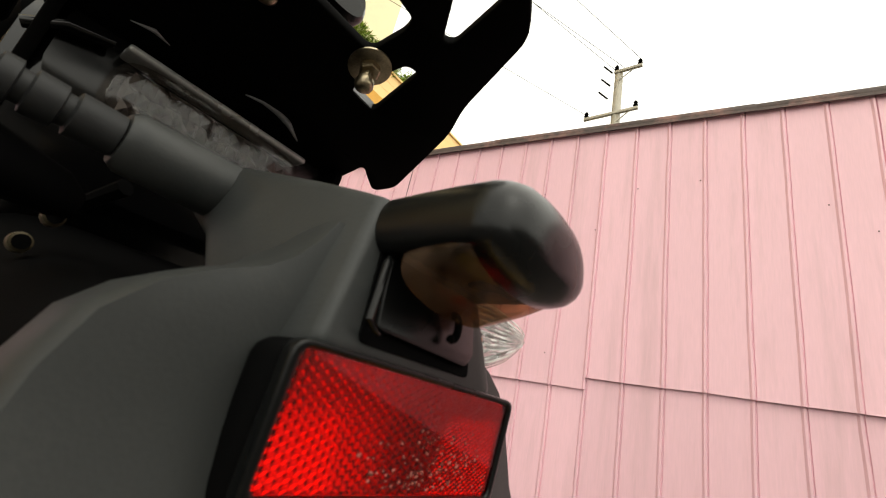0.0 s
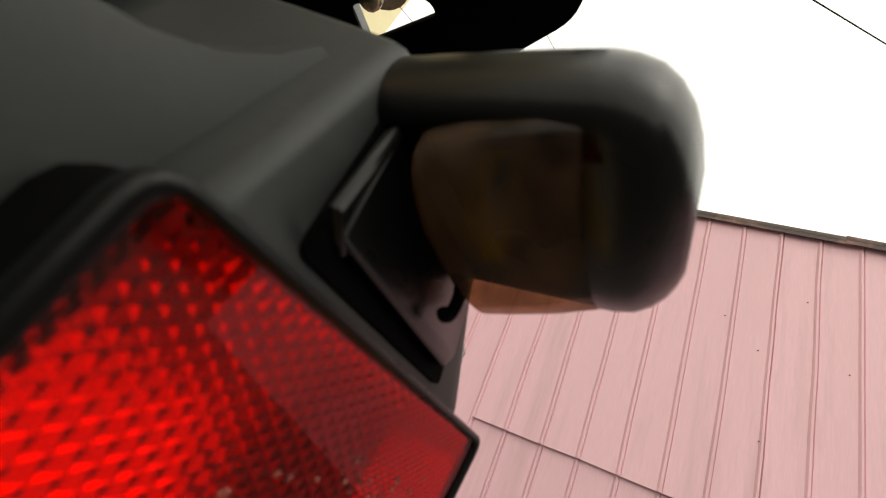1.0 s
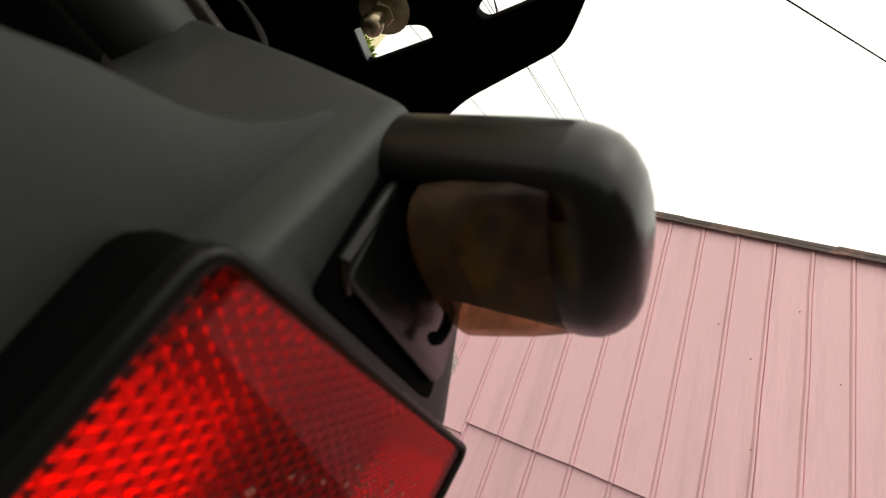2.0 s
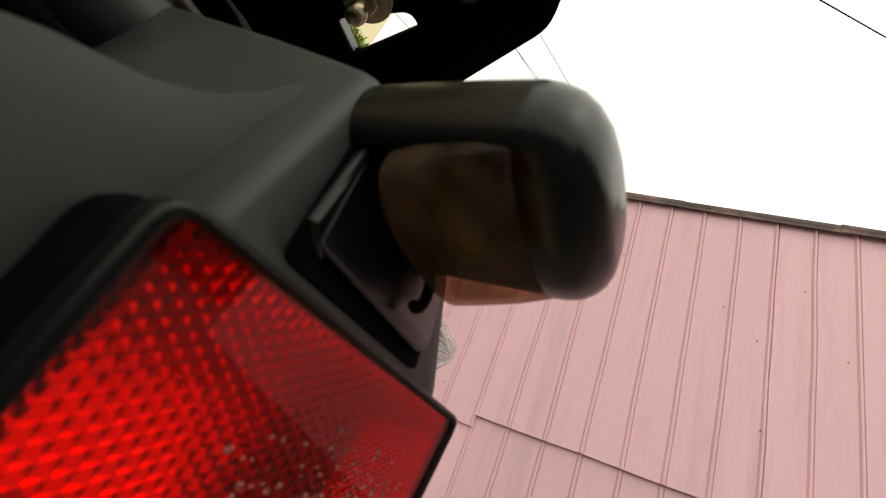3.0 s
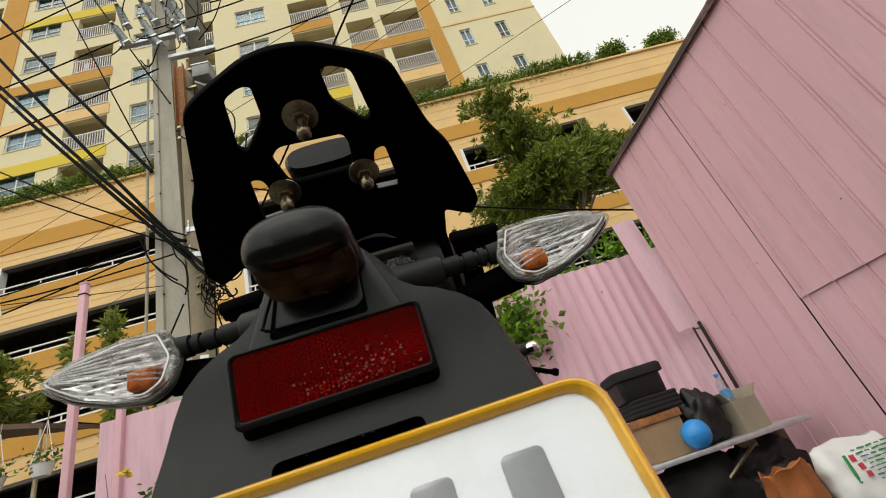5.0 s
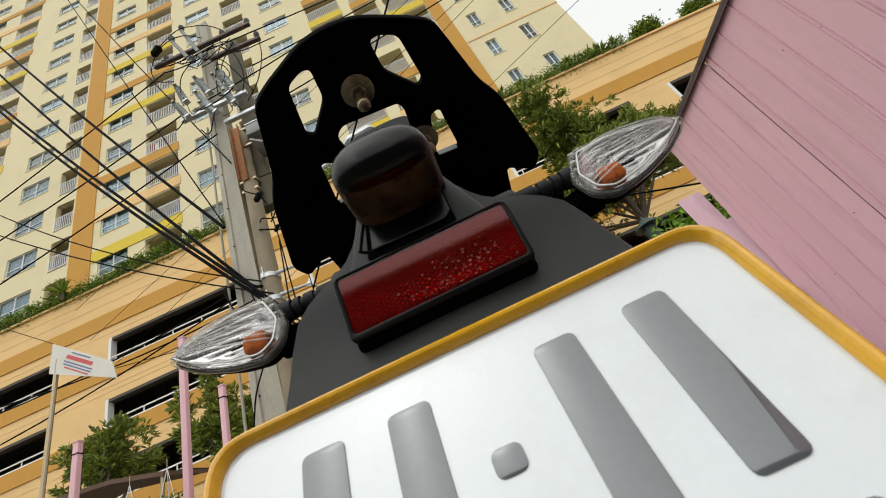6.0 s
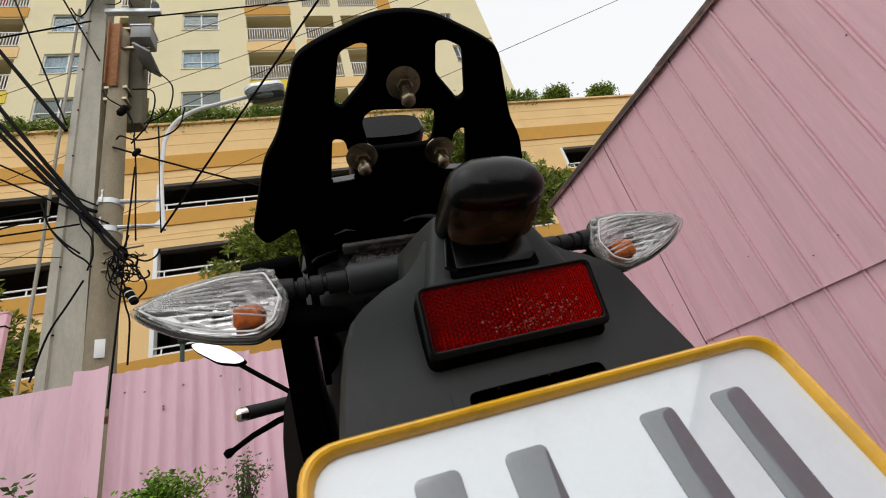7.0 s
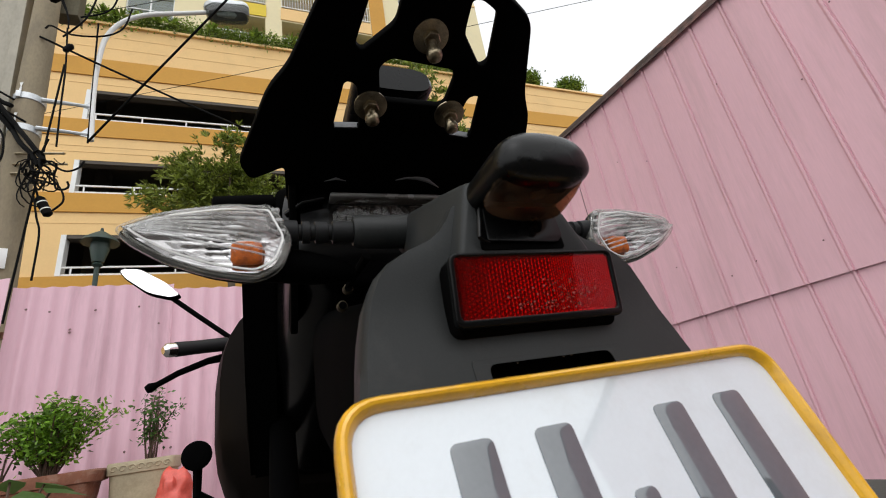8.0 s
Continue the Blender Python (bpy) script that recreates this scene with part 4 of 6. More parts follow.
lip = plate(rounded([(-0.037, 0.6546), (0.037, 0.6546), (0.037, 0.6682), (-0.037, 0.6682)], 0.002), [slot], 0.0006)
for v in lip.verts:
    v.co = Vector((v.co.x, guard_y(v.co.x / 0.082, v.co.y) - 0.0001 - v.co.z, v.co.y))
on_bike("slot_edge", lip, "tail_plastic", guard)
inner = bmesh.new()
rings_to(inner, [squircle(w, lo, hi, y, 5.0) for y, w, lo, hi in ((0.026, 0.062, 0.56, 0.712), (0.12, 0.072, 0.60, 0.73), (0.24, 0.075, 0.64, 0.76))])
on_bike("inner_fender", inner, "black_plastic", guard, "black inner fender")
# black box closes the slot; its colour gives the hollow's darkness
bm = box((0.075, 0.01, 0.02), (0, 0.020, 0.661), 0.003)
on_bike("recess", bm, "black_plastic", guard, "black box behind the slot, coloured for the shade inside it")

# stem that rises from the mudguard to the lamp hood and forward under the tail
def trapezium(y, top, foot, lo, hi, lean=0.0, soft=0.004):
    """A ring with a narrow top and a wide foot; lean sets its head further in than its foot."""
    return [(x, y + lean * (z - 0.7155), z) for x, z in rounded([(-foot, lo), (foot, lo), (top, hi), (-top, hi)], soft, 5)]


bm = bmesh.new()
rings_to(bm, [trapezium(0.0032, 0.0195, 0.0325, 0.712, 0.7505, 0.164), trapezium(0.0036, 0.0208, 0.0338, 0.711, 0.7518, 0.164), trapezium(0.0046, 0.0217, 0.0348, 0.7105, 0.7526, 0.16),
              trapezium(0.0065, 0.0223, 0.0354, 0.710, 0.7532, 0.15), trapezium(0.016, 0.0236, 0.0375, 0.708, 0.7555, 0.1), trapezium(0.032, 0.0262, 0.0405, 0.712, 0.7590, 0.05),
              trapezium(0.048, 0.0290, 0.0415, 0.722, 0.7625, 0, 0.006), trapezium(0.068, 0.0325, 0.0370, 0.738, 0.7670, 0, 0.006), trapezium(0.10, 0.030, 0.031, 0.752, 0.775, 0, 0.006)])
stem = on_bike("tail_stem", bm, "tail_plastic", None, "dark grey plastic stem between mudguard and tail", 50)

# hood of the plate lamp
bm = bmesh.new()
HOOD = [(0.030, 0.0243, 0.7562), (0.010, 0.0243, 0.7574), (0.0, 0.0243, 0.7580), (-0.012, 0.0242, 0.7584), (-0.0198, 0.0240, 0.7584), (-0.0203, 0.0240, 0.7583), (-0.0230, 0.0235, 0.7577), (-0.0258, 0.0224, 0.7564), (-0.0280, 0.0204, 0.7544), (-0.0298, 0.0175, 0.7519), (-0.0310, 0.0138, 0.7492), (-0.0318, 0.0088, 0.7465)]
rings = []
for k, (y, w, hi) in enumerate(HOOD):
    lo = 0.7318 + 0.006 * max(0.0, (-0.0232 - y) / 0.0094) ** 2
    ring = squircle(w, lo, hi, y, 2.5, 72)
    ring = [(x * (1.0 - 0.17 * max(0.0, (z - 0.7375) / 0.0195)), yy, max(z, 0.7362) if y > -0.0201 else z) for x, yy, z in ring]
    rings.append(ring)
rings_to(bm, rings)
hood = on_bike("plate_lamp", bm, "hood_plastic", None, "rounded black hood of the number plate lamp", 60)
bm = bmesh.new()
rings_to(bm, [squircle(w, lo, hi, y, 2.4, 48) for y, w, lo, hi in ((-0.0005, 0.0198, 0.7268, 0.742), (-0.0022, 0.0206, 0.7258, 0.742), (-0.0055, 0.0212, 0.7270, 0.742), (-0.0135, 0.0215, 0.7300, 0.742), (-0.0201, 0.0207, 0.7330, 0.742))])
on_bike("lamp_lens", bm, "dirty_lens", hood, "dirty brown see-through lens").visible_shadow = False
FACE = Matrix(((1, 0, 0, 0), (0, 0.164, -1, 0.0030 - 0.164 * 0.7155), (0, 1, 0, 0), (0, 0, 0, 1)))
gasket = plate(rounded([(-0.0240, 0.7140), (0.0195, 0.7140), (0.0200, 0.740), (-0.0200, 0.740)], 0.002), (), 0.001)
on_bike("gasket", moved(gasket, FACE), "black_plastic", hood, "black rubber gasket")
panel = plate(rounded([(-0.0208, 0.7176), (0.0150, 0.7164), (0.0190, 0.7200), (0.0190, 0.740), (-0.0178, 0.740)], 0.0015), (), 0.0034, 0.0005)
on_bike("lamp_base", moved(panel, Matrix.Translation((0, -0.0008, 0)) @ FACE), "hood_plastic", hood)
on_bike("clip", tube([(-0.0205, 0.0030, 0.7350), (-0.0214, 0.0022, 0.7330), (-0.0236, 0.0004, 0.7255), (-0.0255, -0.0008, 0.7185), (-0.0236, -0.0004, 0.7172), (-0.0205, 0.0004, 0.7165)], [0.0006, 0.0011, 0.0011, 0.0010, 0.0008, 0.0005], 10), "hood_plastic", hood, "thin bent wire clip")
on_bike("hook", tube([(0.0039 + 0.0022 * math.cos(a), -0.0012, 0.7246 + 0.0032 * math.sin(a)) for a in [-2.0 + 0.5 * i for i in range(9)]], 0.0011, 8), "black_plastic", hood)

# red reflector, its foot set slightly further in than its head
LEAN = Matrix(((0.985, 0, 0, 0), (0, 1, -0.115, 0.115 * 0.7097), (0, 0, 0.935, 0.065 * 0.7097), (0, 0, 0, 1)))


def on_reflector(name, bm, material, label="", smooth=35):
    return on_bike(name, moved(bm, LEAN), material, case, label, smooth)


bm = box((0.0850, 0.0125, 0.0366), (0, 0.0088, 0.6930), 0.0045, 3)
case = on_bike("reflector", moved(bm, LEAN), "black_plastic", None, "black framed red reflector above the number plate")
frame_loop = rounded([(-0.0424, 0.6782), (0.0424, 0.6782), (0.0424, 0.7113), (-0.0424, 0.7113)], 0.004)
hole_loop = rounded([(-0.0402, 0.6818), (0.0402, 0.6818), (0.0402, 0.7097), (-0.0402, 0.7097)], 0.0025)
bm = moved(plate(frame_loop, [hole_loop], 0.004, 0.0007), Matrix(((1, 0, 0, 0), (0, 0, -1, 0.0005), (0, 1, 0, 0), (0, 0, 0, 1))))
on_reflector("rim", bm, "hood_plastic", smooth=50)
bm = bmesh.new()
DEEP, DOWN = Vector((0, math.cos(radians(6.5)), math.sin(radians(6.5)))), Vector((0, math.sin(radians(6.5)), -math.cos(radians(6.5))))


def corner_cubes(x0, x1, side, tall=0.0262):
    """Rows of three-sided mirror pits, apex inwards: each throws light back the way it came."""
    wide = side * 0.8660254
    cols = int(round((x1 - x0) / wide))
    wide = (x1 - x0) / cols
    half_rows = int(tall / side * 2)
    for c in range(cols):
        for r in range(-1, half_rows + 1):
            low = (c + r) % 2
            a, b = (r * side / 2, (r + 2) * side / 2), (r + 1) * side / 2
            flat = [(c, a[0]), (c, a[1]), (c + 1, b)] if low else [(c + 1, a[0]), (c + 1, a[1]), (c, b)]
            flat = [(x0 + q * wide, min(max(u, 0.0), tall)) for q, u in flat]
            if len(set(flat)) < 3 or max(u for _, u in flat) - min(u for _, u in flat) < side * 0.2:
                continue
            mid_x, mid_u = sum(p[0] for p in flat) / 3, sum(p[1] for p in flat) / 3
            at = [bm.verts.new(Vector((x, 0.0004, 0.7097)) + DOWN * u) for x, u in flat]
            tip = bm.verts.new(Vector((mid_x, 0.0004, 0.7097)) + DOWN * mid_u + DEEP * side * 0.408)
            for k in range(3):
                bm.faces.new((at[k], at[(k + 1) % 3], tip))


corner_cubes(-0.0396, 0.0075, 0.0021)
corner_cubes(0.0075, 0.0396, 0.0014)
on_reflector("backing", box((0.0806, 0.0006, 0.0281), (0, 0.0026, 0.69575)), "red_deep", "deep red backing")
tagged(on_bike("prism_grid", bm, "red_prism", case, "red moulded prisms", 0), kind="stuff")
on_reflector("cover", box((0.0806, 0.0006, 0.0281), (0, -0.0004, 0.69575)), "red_cover", "glossy red cover with dried dirt specks").visible_shadow = False

rng = random.Random(51)
specks = bmesh.new()
for _ in range(190):
    x, z, r = rng.gauss(0.011, 0.013), rng.gauss(0.6885, 0.0052), rng.uniform(0.0002, 0.0008)
    if abs(x) > 0.038 or not 0.683 < z < 0.708:
        continue
    a0 = rng.uniform(0, 6)
    ring = [(x + r * rng.uniform(0.6, 1.3) * math.cos(a0 + k), z + r * rng.uniform(0.5, 1.0) * math.sin(a0 + k)) for k in (0, 1.05, 2.1, 3.14, 4.2, 5.2)]
    rings_to(specks, [[(p, -0.0007, q) for p, q in ring], [(x + (p - x) * 0.6, -0.00085, z + (q - z) * 0.6) for p, q in ring]])
tagged(on_reflector("dirt_specks", specks, "dry_dirt", "dried specks of dirt"), kind="stuff")
mud = bmesh.new()
for _ in range(40):
    x, z, r = rng.gauss(0.004, 0.014), rng.choice((0.6735, 0.6662, 0.6572)) + rng.gauss(0, 0.0008), rng.uniform(0.0002, 0.0006)
    bmesh.ops.create_icosphere(mud, subdivisions=1, radius=r, matrix=Matrix.Translation((x, guard_y(x / 0.08, z) + 0.0004, z)) @ Matrix.Diagonal((1.6, 0.5, 0.8, 1)))
tagged(on_bike("mud", mud, "dry_mud", guard, "dried mud round the slot"), kind="stuff")

# number plate on its yellow frame: tilted, bottom towards the rear
TILT = Matrix.Translation((0.0, -0.0153, 0.6590)) @ Matrix.Rotation(radians(90 - 17), 4, "X") @ Matrix.Translation((0, -0.075, 0))
PW, PH = 0.0948, 0.0745
def frame_loop_at(d, z):
    """The plate frame's outline drawn in by d, at height z over the plate."""
    w, h = PW - d, PH - d
    return [(x, y, z) for x, y in rounded([(-w, -h), (w, -h), (w, h), (-w, h)], 0.0145 - 0.6 * d, 6)]


bm = bmesh.new()
rings_to(bm, [frame_loop_at(d, z) for d, z in ((0.0004, -0.0075), (0.0, -0.002), (0.0004, 0.0008), (0.0014, 0.0023), (0.0023, 0.0027), (0.0032, 0.0023), (0.0044, 0.0006), (0.0048, -0.0012), (0.0048, -0.0075), (0.0004, -0.0075))], close_ends=False)
bmesh.ops.remove_doubles(bm, verts=bm.verts, dist=1e-6)
frame_ob = on_bike("number_plate", moved(bm, TILT), "plate_frame", None, "white number plate in a glossy yellow frame", 28)
white_loop = rounded([(-PW + 0.003, -PH + 0.003), (PW - 0.003, -PH + 0.003), (PW - 0.003, PH - 0.003), (-PW + 0.003, PH - 0.003)], 0.012, 5)
white = on_bike("plate_sheet", moved(plate(white_loop, (), 0.0016), TILT @ Matrix.Translation((0, 0, -0.0024))), "plate_paint", frame_ob, "white embossed sheet")
on_bike("plate_backing", moved(plate(white_loop, (), 0.004), TILT @ Matrix.Translation((0, 0, -0.006))), "black_plastic", frame_ob)
SEAT = TILT @ Matrix.Translation((0, 0, -0.0019))
for x, y, w, h in ((-0.0535, 0.0285, 0.0150, 0.056), (-0.0235, 0.0285, 0.0150, 0.056), (0.0005, 0.028, 0.0095, 0.0085), (0.0275, 0.0285, 0.0145, 0.056), (0.0585, 0.0285, 0.0150, 0.056),
                   (-0.062, -0.038, 0.015, 0.056), (-0.031, -0.038, 0.015, 0.056), (0.0, -0.038, 0.015, 0.056), (0.031, -0.038, 0.015, 0.056), (0.062, -0.038, 0.015, 0.056)):
    bar = plate(rounded([(x - w / 2, y - h / 2), (x + w / 2, y - h / 2), (x + w / 2, y + h / 2), (x - w / 2, y + h / 2)], 0.003), (), 0.0012, 0.0004)
    on_bike("bar", moved(bar, SEAT @ Matrix.Translation((0, 0, 0.0003))), "plate_ink", white, "raised grey bar")
on_bike("plate_bracket", box((0.09, 0.03, 0.1), (0, 0.0, 0.60), 0.006, turn=(-26, 0, 0)), "black_plastic", guard)

# turn signals
LENS = [(0.1065, 0.7735), (0.130, 0.7745), (0.155, 0.7705), (0.170, 0.766), (0.1795, 0.7605), (0.173, 0.753), (0.158, 0.743), (0.138, 0.735), (0.116, 0.7305), (0.1035, 0.737), (0.0975, 0.7535)]


def dome(loop, rise, y0, rows=8, ribs=0.0, shrink=1.0, power=2.0):
    """A bulged cover over a loop of (x, z) points; ribs are fine flutes that run along it."""
    c = Vector((sum(p[0] for p in loop) / len(loop), sum(p[1] for p in loop) / len(loop)))
    rings = []
    for k in range(rows):
        r = 1 - k / rows
        ring = []
        for p in loop:
            q = c + (Vector(p) - c) * r * shrink
            f = ribs * math.sin(math.atan2(q.y - 0.7595, 0.19 - q.x) * 88) * min(1.0, (1 - r) * 4)
            ring.append((q.x, y0 - rise * (1 - r ** power) ** 0.5 - f, q.y))
        rings.append(ring)
    bm = rings_to(bmesh.new(), rings, close_ends=False)
    last = [v for v in bm.verts][-len(loop):]
    bm.faces.new(last)
    return bm


def inset(loop, d):
    """A closed loop in the plane drawn inwards by an even distance."""
    out, n = [], len(loop)
    area = sum(loop[k - 1][0] * loop[k][1] - loop[k][0] * loop[k - 1][1] for k in range(n))
    for k in range(n):
        a, b = Vector(loop[k - 1]), Vector(loop[(k + 1) % n])
        t = (b - a).normalized() * (1 if area > 0 else -1)
        out.append((loop[k][0] - t.y * d, loop[k][1] + t.x * d))
    return out


def turn_signal(side):
    def flip(b):
        moved(b, Matrix.Translation((-0.0005, 0.002, -0.0025)))
        return mirrored(b) if side < 0 else b

    loop = rounded(LENS, 0.005, 3)
    shell = bmesh.new()
    c = Vector((0.132, 0.752))
    rings = []
    for y, s in ((0.0735, 0.99), (0.077, 0.97), (0.085, 0.86), (0.093, 0.62), (0.098, 0.3)):
        rings.append([(c.x + (p[0] - c.x) * s, y, c.y + 0.002 * (y - 0.0735) / 0.03 + (p[1] - c.y) * s) for p in loop])
    rings_to(shell, rings)
    body = on_bike("turn_signal", flip(shell), "black_plastic", None, "clear teardrop turn signal on a ribbed rubber stalk")
    boot = bmesh.new()
    rings_to(boot, [[(x, yc + ry * math.cos(a), zc + rz * math.sin(a)) for a in [2 * math.pi * k / 16 for k in range(16)]] for x, yc, ry, zc, rz in ((0.062, 0.094, 0.004, 0.742, 0.004), (0.068, 0.093, 0.009, 0.743, 0.007), (0.09, 0.090, 0.012, 0.745, 0.0095), (0.112, 0.086, 0.010, 0.747, 0.0105))])
    on_bike("housing_boot", flip(boot), "black_plastic", body)
    lens = on_bike("lens", flip(dome(inset(loop, 0.002), 0.015, 0.0712, 20, 0.0006)), "clear_lens", body, "clear fluted plastic lens")
    lens.visible_shadow = False
    rim = moved(plate(loop, [inset(loop, 0.0032)], 0.0055, 0.0012), Matrix(((1, 0, 0, 0), (0, 0, -1, 0.0708), (0, 1, 0, 0), (0, 0, 0, 1))))
    on_bike("lens_rim", flip(rim), "frosted_rim", body, "pale frosted rim", 50).visible_shadow = False
    inner = inset(loop, 0.0052)
    line = moved(plate(inset(loop, 0.0042), [inner], 0.0012), Matrix(((1, 0, 0, 0), (0, 0, -1, 0.0655), (0, 1, 0, 0), (0, 0, 0, 1))))
    on_bike("bright_line", flip(line), "white_bezel", body, "thin bright line inside the lens").visible_shadow = False
    hatch = bmesh.new()
    for k in range(len(loop)):
        a, b = Vector(loop[k - 1]), Vector(loop[k])
        m = (a + b) / 2
        if m.x > 0.118:
            continue
        n = max(1, int((b - a).length / 0.0013))
        for q in range(n):
            p = a.lerp(b, (q + 0.5) / n)
            v = Vector((c.x - p.x, 0, (c.y - p.y) * 0.4)).normalized()
            tube([(p.x + v.x * 0.0005, 0.0674, p.y + v.z * 0.0005), (p.x + v.x * 0.0058, 0.0662, p.y + v.z * 0.0058)], 0.00045, 5, hatch)
    tagged(on_bike("prism_band", flip(hatch), "clear_lens", body, "fine prisms at the lens's inner end"), kind="stuff").visible_shadow = False
    bowl = dome(inset(loop, 0.0035), 0.0, 0.0732, 18)
    for v in bowl.verts:
        r = min(1.0, ((v.co.x - c.x) / 0.045) ** 2 + ((v.co.z - c.y) / 0.023) ** 2)
        v.co.y = 0.0735 - 0.0085 * r + 0.0004 * noise.noise(v.co * 260) + 0.0004 * math.sin(v.co.z * 1500)
    on_bike("bowl", flip(bowl), "lamp_bowl", body, "bright reflector bowl")
    for i in range(9):
        z = 0.7415 + 0.0033 * i
        start = 0.1035 if 0.74 < z < 0.767 else 0.11
        pts = [(start + (0.174 - start) * u, 0.0712 - 0.0125 * (1 - (2 * u - 1) ** 4) - 0.001, z + (0.7595 - z) * u ** 1.6) for u in [q / 10 for q in range(11)]]
        on_bike("flute", flip(tube(pts, [0.0002] + [0.0006] * 9 + [0.0002], 6)), "flute_glass_bright", body).visible_shadow = False
    for i in range(5):
        u = i / 4
        step = box((0.0042, 0.004, 0.0026), (0.1085 - 0.0048 * math.sin(1.9 * u + 0.5), 0.0672, 0.7695 - 0.0245 * u), 0.0007, 1)
        on_bike("prism_step", flip(step), "flute_glass_bright", body).visible_shadow = False
    on_bike("bulb", flip(box((0.0150, 0.0065, 0.0125), (0.1205, 0.0690, 0.7462), 0.0031, 4)), "orange_bulb", body, "orange bulb")
    stalk = [(0.007, 0.030), (0.0075, 0.036), (0.0075, 0.0605), (0.007, 0.0625), (0.0052, 0.063), (0.0052, 0.0645), (0.0063, 0.065), (0.0064, 0.076), (0.0046, 0.0766), (0.0046, 0.0785), (0.0060, 0.079), (0.0062, 0.0855), (0.0046, 0.086), (0.0046, 0.0882), (0.0062, 0.0887), (0.0062, 0.0925), (0.0046, 0.093), (0.0046, 0.0945), (0.0066, 0.095), (0.0075, 0.106)]
    arm = on_bike("stalk", flip(lathe(stalk, 28, "x", (0, 0.0755, 0.7605))), "rubber", body, "ribbed black rubber stalk", 30)
    on_bike("stalk_socket", flip(lathe([(0.0105, 0.02), (0.0105, 0.024), (0.0096, 0.062), (0.0078, 0.0645)], 28, "x", (0, 0.0755, 0.7605))), "tail_plastic", arm)
    return body


for side in (1, -1):
    turn_signal(side)

# wheels, swingarm, engine and side panels
def wheel(y, radius, width, name, label):
    tyre = bmesh.new()
    prof = []
    for k in range(18):
        a = 2 * math.pi * k / 18
        prof.append((radius - width * 0.5 + width * 0.5 * math.cos(a), width * 0.5 * math.sin(a)))
    rings = []
    for r, x in prof + prof[:1]:
        rings.append([(x, y + r * math.cos(2 * math.pi * i / 48), radius + r * math.sin(2 * math.pi * i / 48)) for i in range(48)])
    rings_to(tyre, rings, close_ends=False)
    w = on_bike(name, tyre, "black_plastic", None, label)
    rim = lathe([(radius - width * 0.95, -width * 0.3), (radius - width * 0.75, -width * 0.32), (radius - width * 0.9, 0), (radius - width * 0.75, width * 0.32), (radius - width * 0.95, width * 0.3)], 40, "x", (0, y, radius))
    on_bike("rim", rim, "black_plastic", w)
    on_bike("hub", lathe([(0.03, -0.07), (0.045, -0.05), (0.03, 0), (0.045, 0.05), (0.03, 0.07)], 20, "x", (0, y, radius)), "old_steel", w)
    for k in range(10):
        a = 2 * math.pi * k / 10
        on_bike("spoke", tube([(0, y + 0.04 * math.cos(a), radius + 0.04 * math.sin(a)), (0, y + (radius - width * 0.85) * math.cos(a), radius + (radius - width * 0.85) * math.sin(a))], 0.009, 6), "black_plastic", w)


wheel(0.36, 0.30, 0.12, "rear_wheel", "rear wheel with a black tyre")
wheel(1.66, 0.30, 0.10, "front_wheel", "front wheel with a black tyre")
for sx in (-1, 1):
    on_bike("swingarm", tube([(sx * 0.085, 0.36, 0.30), (sx * 0.085, 0.6, 0.34), (sx * 0.07, 0.85, 0.38)], 0.022, 10), "black_plastic")
    on_bike("shock", lathe([(0.02, 0.36), (0.03, 0.38), (0.03, 0.56), (0.018, 0.58), (0.014, 0.70)], 14, "z", (sx * 0.095, 0.47, 0)), "black_plastic")
    on_bike("fork", tube([(sx * 0.09, 1.66, 0.30), (sx * 0.09, 1.35, 0.95)], 0.024, 12), "old_steel")
    bm = bmesh.new()
    rings_to(bm, [[(sx * (x + 0.012 * k), y, z) for y, z in ((0.30, 0.86), (0.52, 0.885), (0.74, 0.86), (0.70, 0.72), (0.56, 0.62), (0.40, 0.72))] for k, x in ((0, 0.095), (1, 0.105), (2, 0.11))])
    bmesh.ops.bevel(bm, geom=bm.edges[:], offset=0.006, segments=2, affect="EDGES")
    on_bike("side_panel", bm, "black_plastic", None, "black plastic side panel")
bm = bmesh.new()
rings_to(bm, [squircle(w, lo, hi, y, 3.0, 32) for y, w, lo, hi in ((0.58, 0.14, 0.60, 0.80), (0.62, 0.178, 0.56, 0.90), (0.75, 0.196, 0.52, 0.925), (0.95, 0.19, 0.46, 0.93), (1.15, 0.15, 0.45, 0.92), (1.28, 0.09, 0.55, 0.85))])
on_bike("fairing", bm, "fairing_paint", None, "dark glossy bodywork ahead of the seat")
on_bike("engine", box((0.3, 0.42, 0.34), (0, 0.98, 0.36), 0.05, 3), "black_plastic")
on_bike("headstock", tube([(0, 1.1, 0.90), (0, 1.2, 0.98)], 0.04, 14), "black_plastic")
bars = on_bike("handlebar", tube([(-0.30, 0.98, 0.897), (-0.2, 1.05, 0.915), (-0.1, 1.13, 0.93), (0, 1.15, 0.93), (0.1, 1.13, 0.93), (0.2, 1.05, 0.915), (0.30, 0.98, 0.897)], 0.011, 10), "black_plastic")
for sx in (-1, 1):
    on_bike("grip", tube([(sx * 0.297, 0.982, 0.8975), (sx * 0.26, 1.008, 0.904), (sx * 0.2, 1.05, 0.915)], [0.0165, 0.0155, 0.0165], 16), "rubber", bars, "black rubber grip")
    on_bike("bar_end", tube([(sx * 0.318, 0.967, 0.894), (sx * 0.312, 0.971, 0.895), (sx * 0.305, 0.976, 0.896), (sx * 0.298, 0.981, 0.897)], [0.008, 0.015, 0.016, 0.015], 16), "chrome", bars, "bright metal bar end")
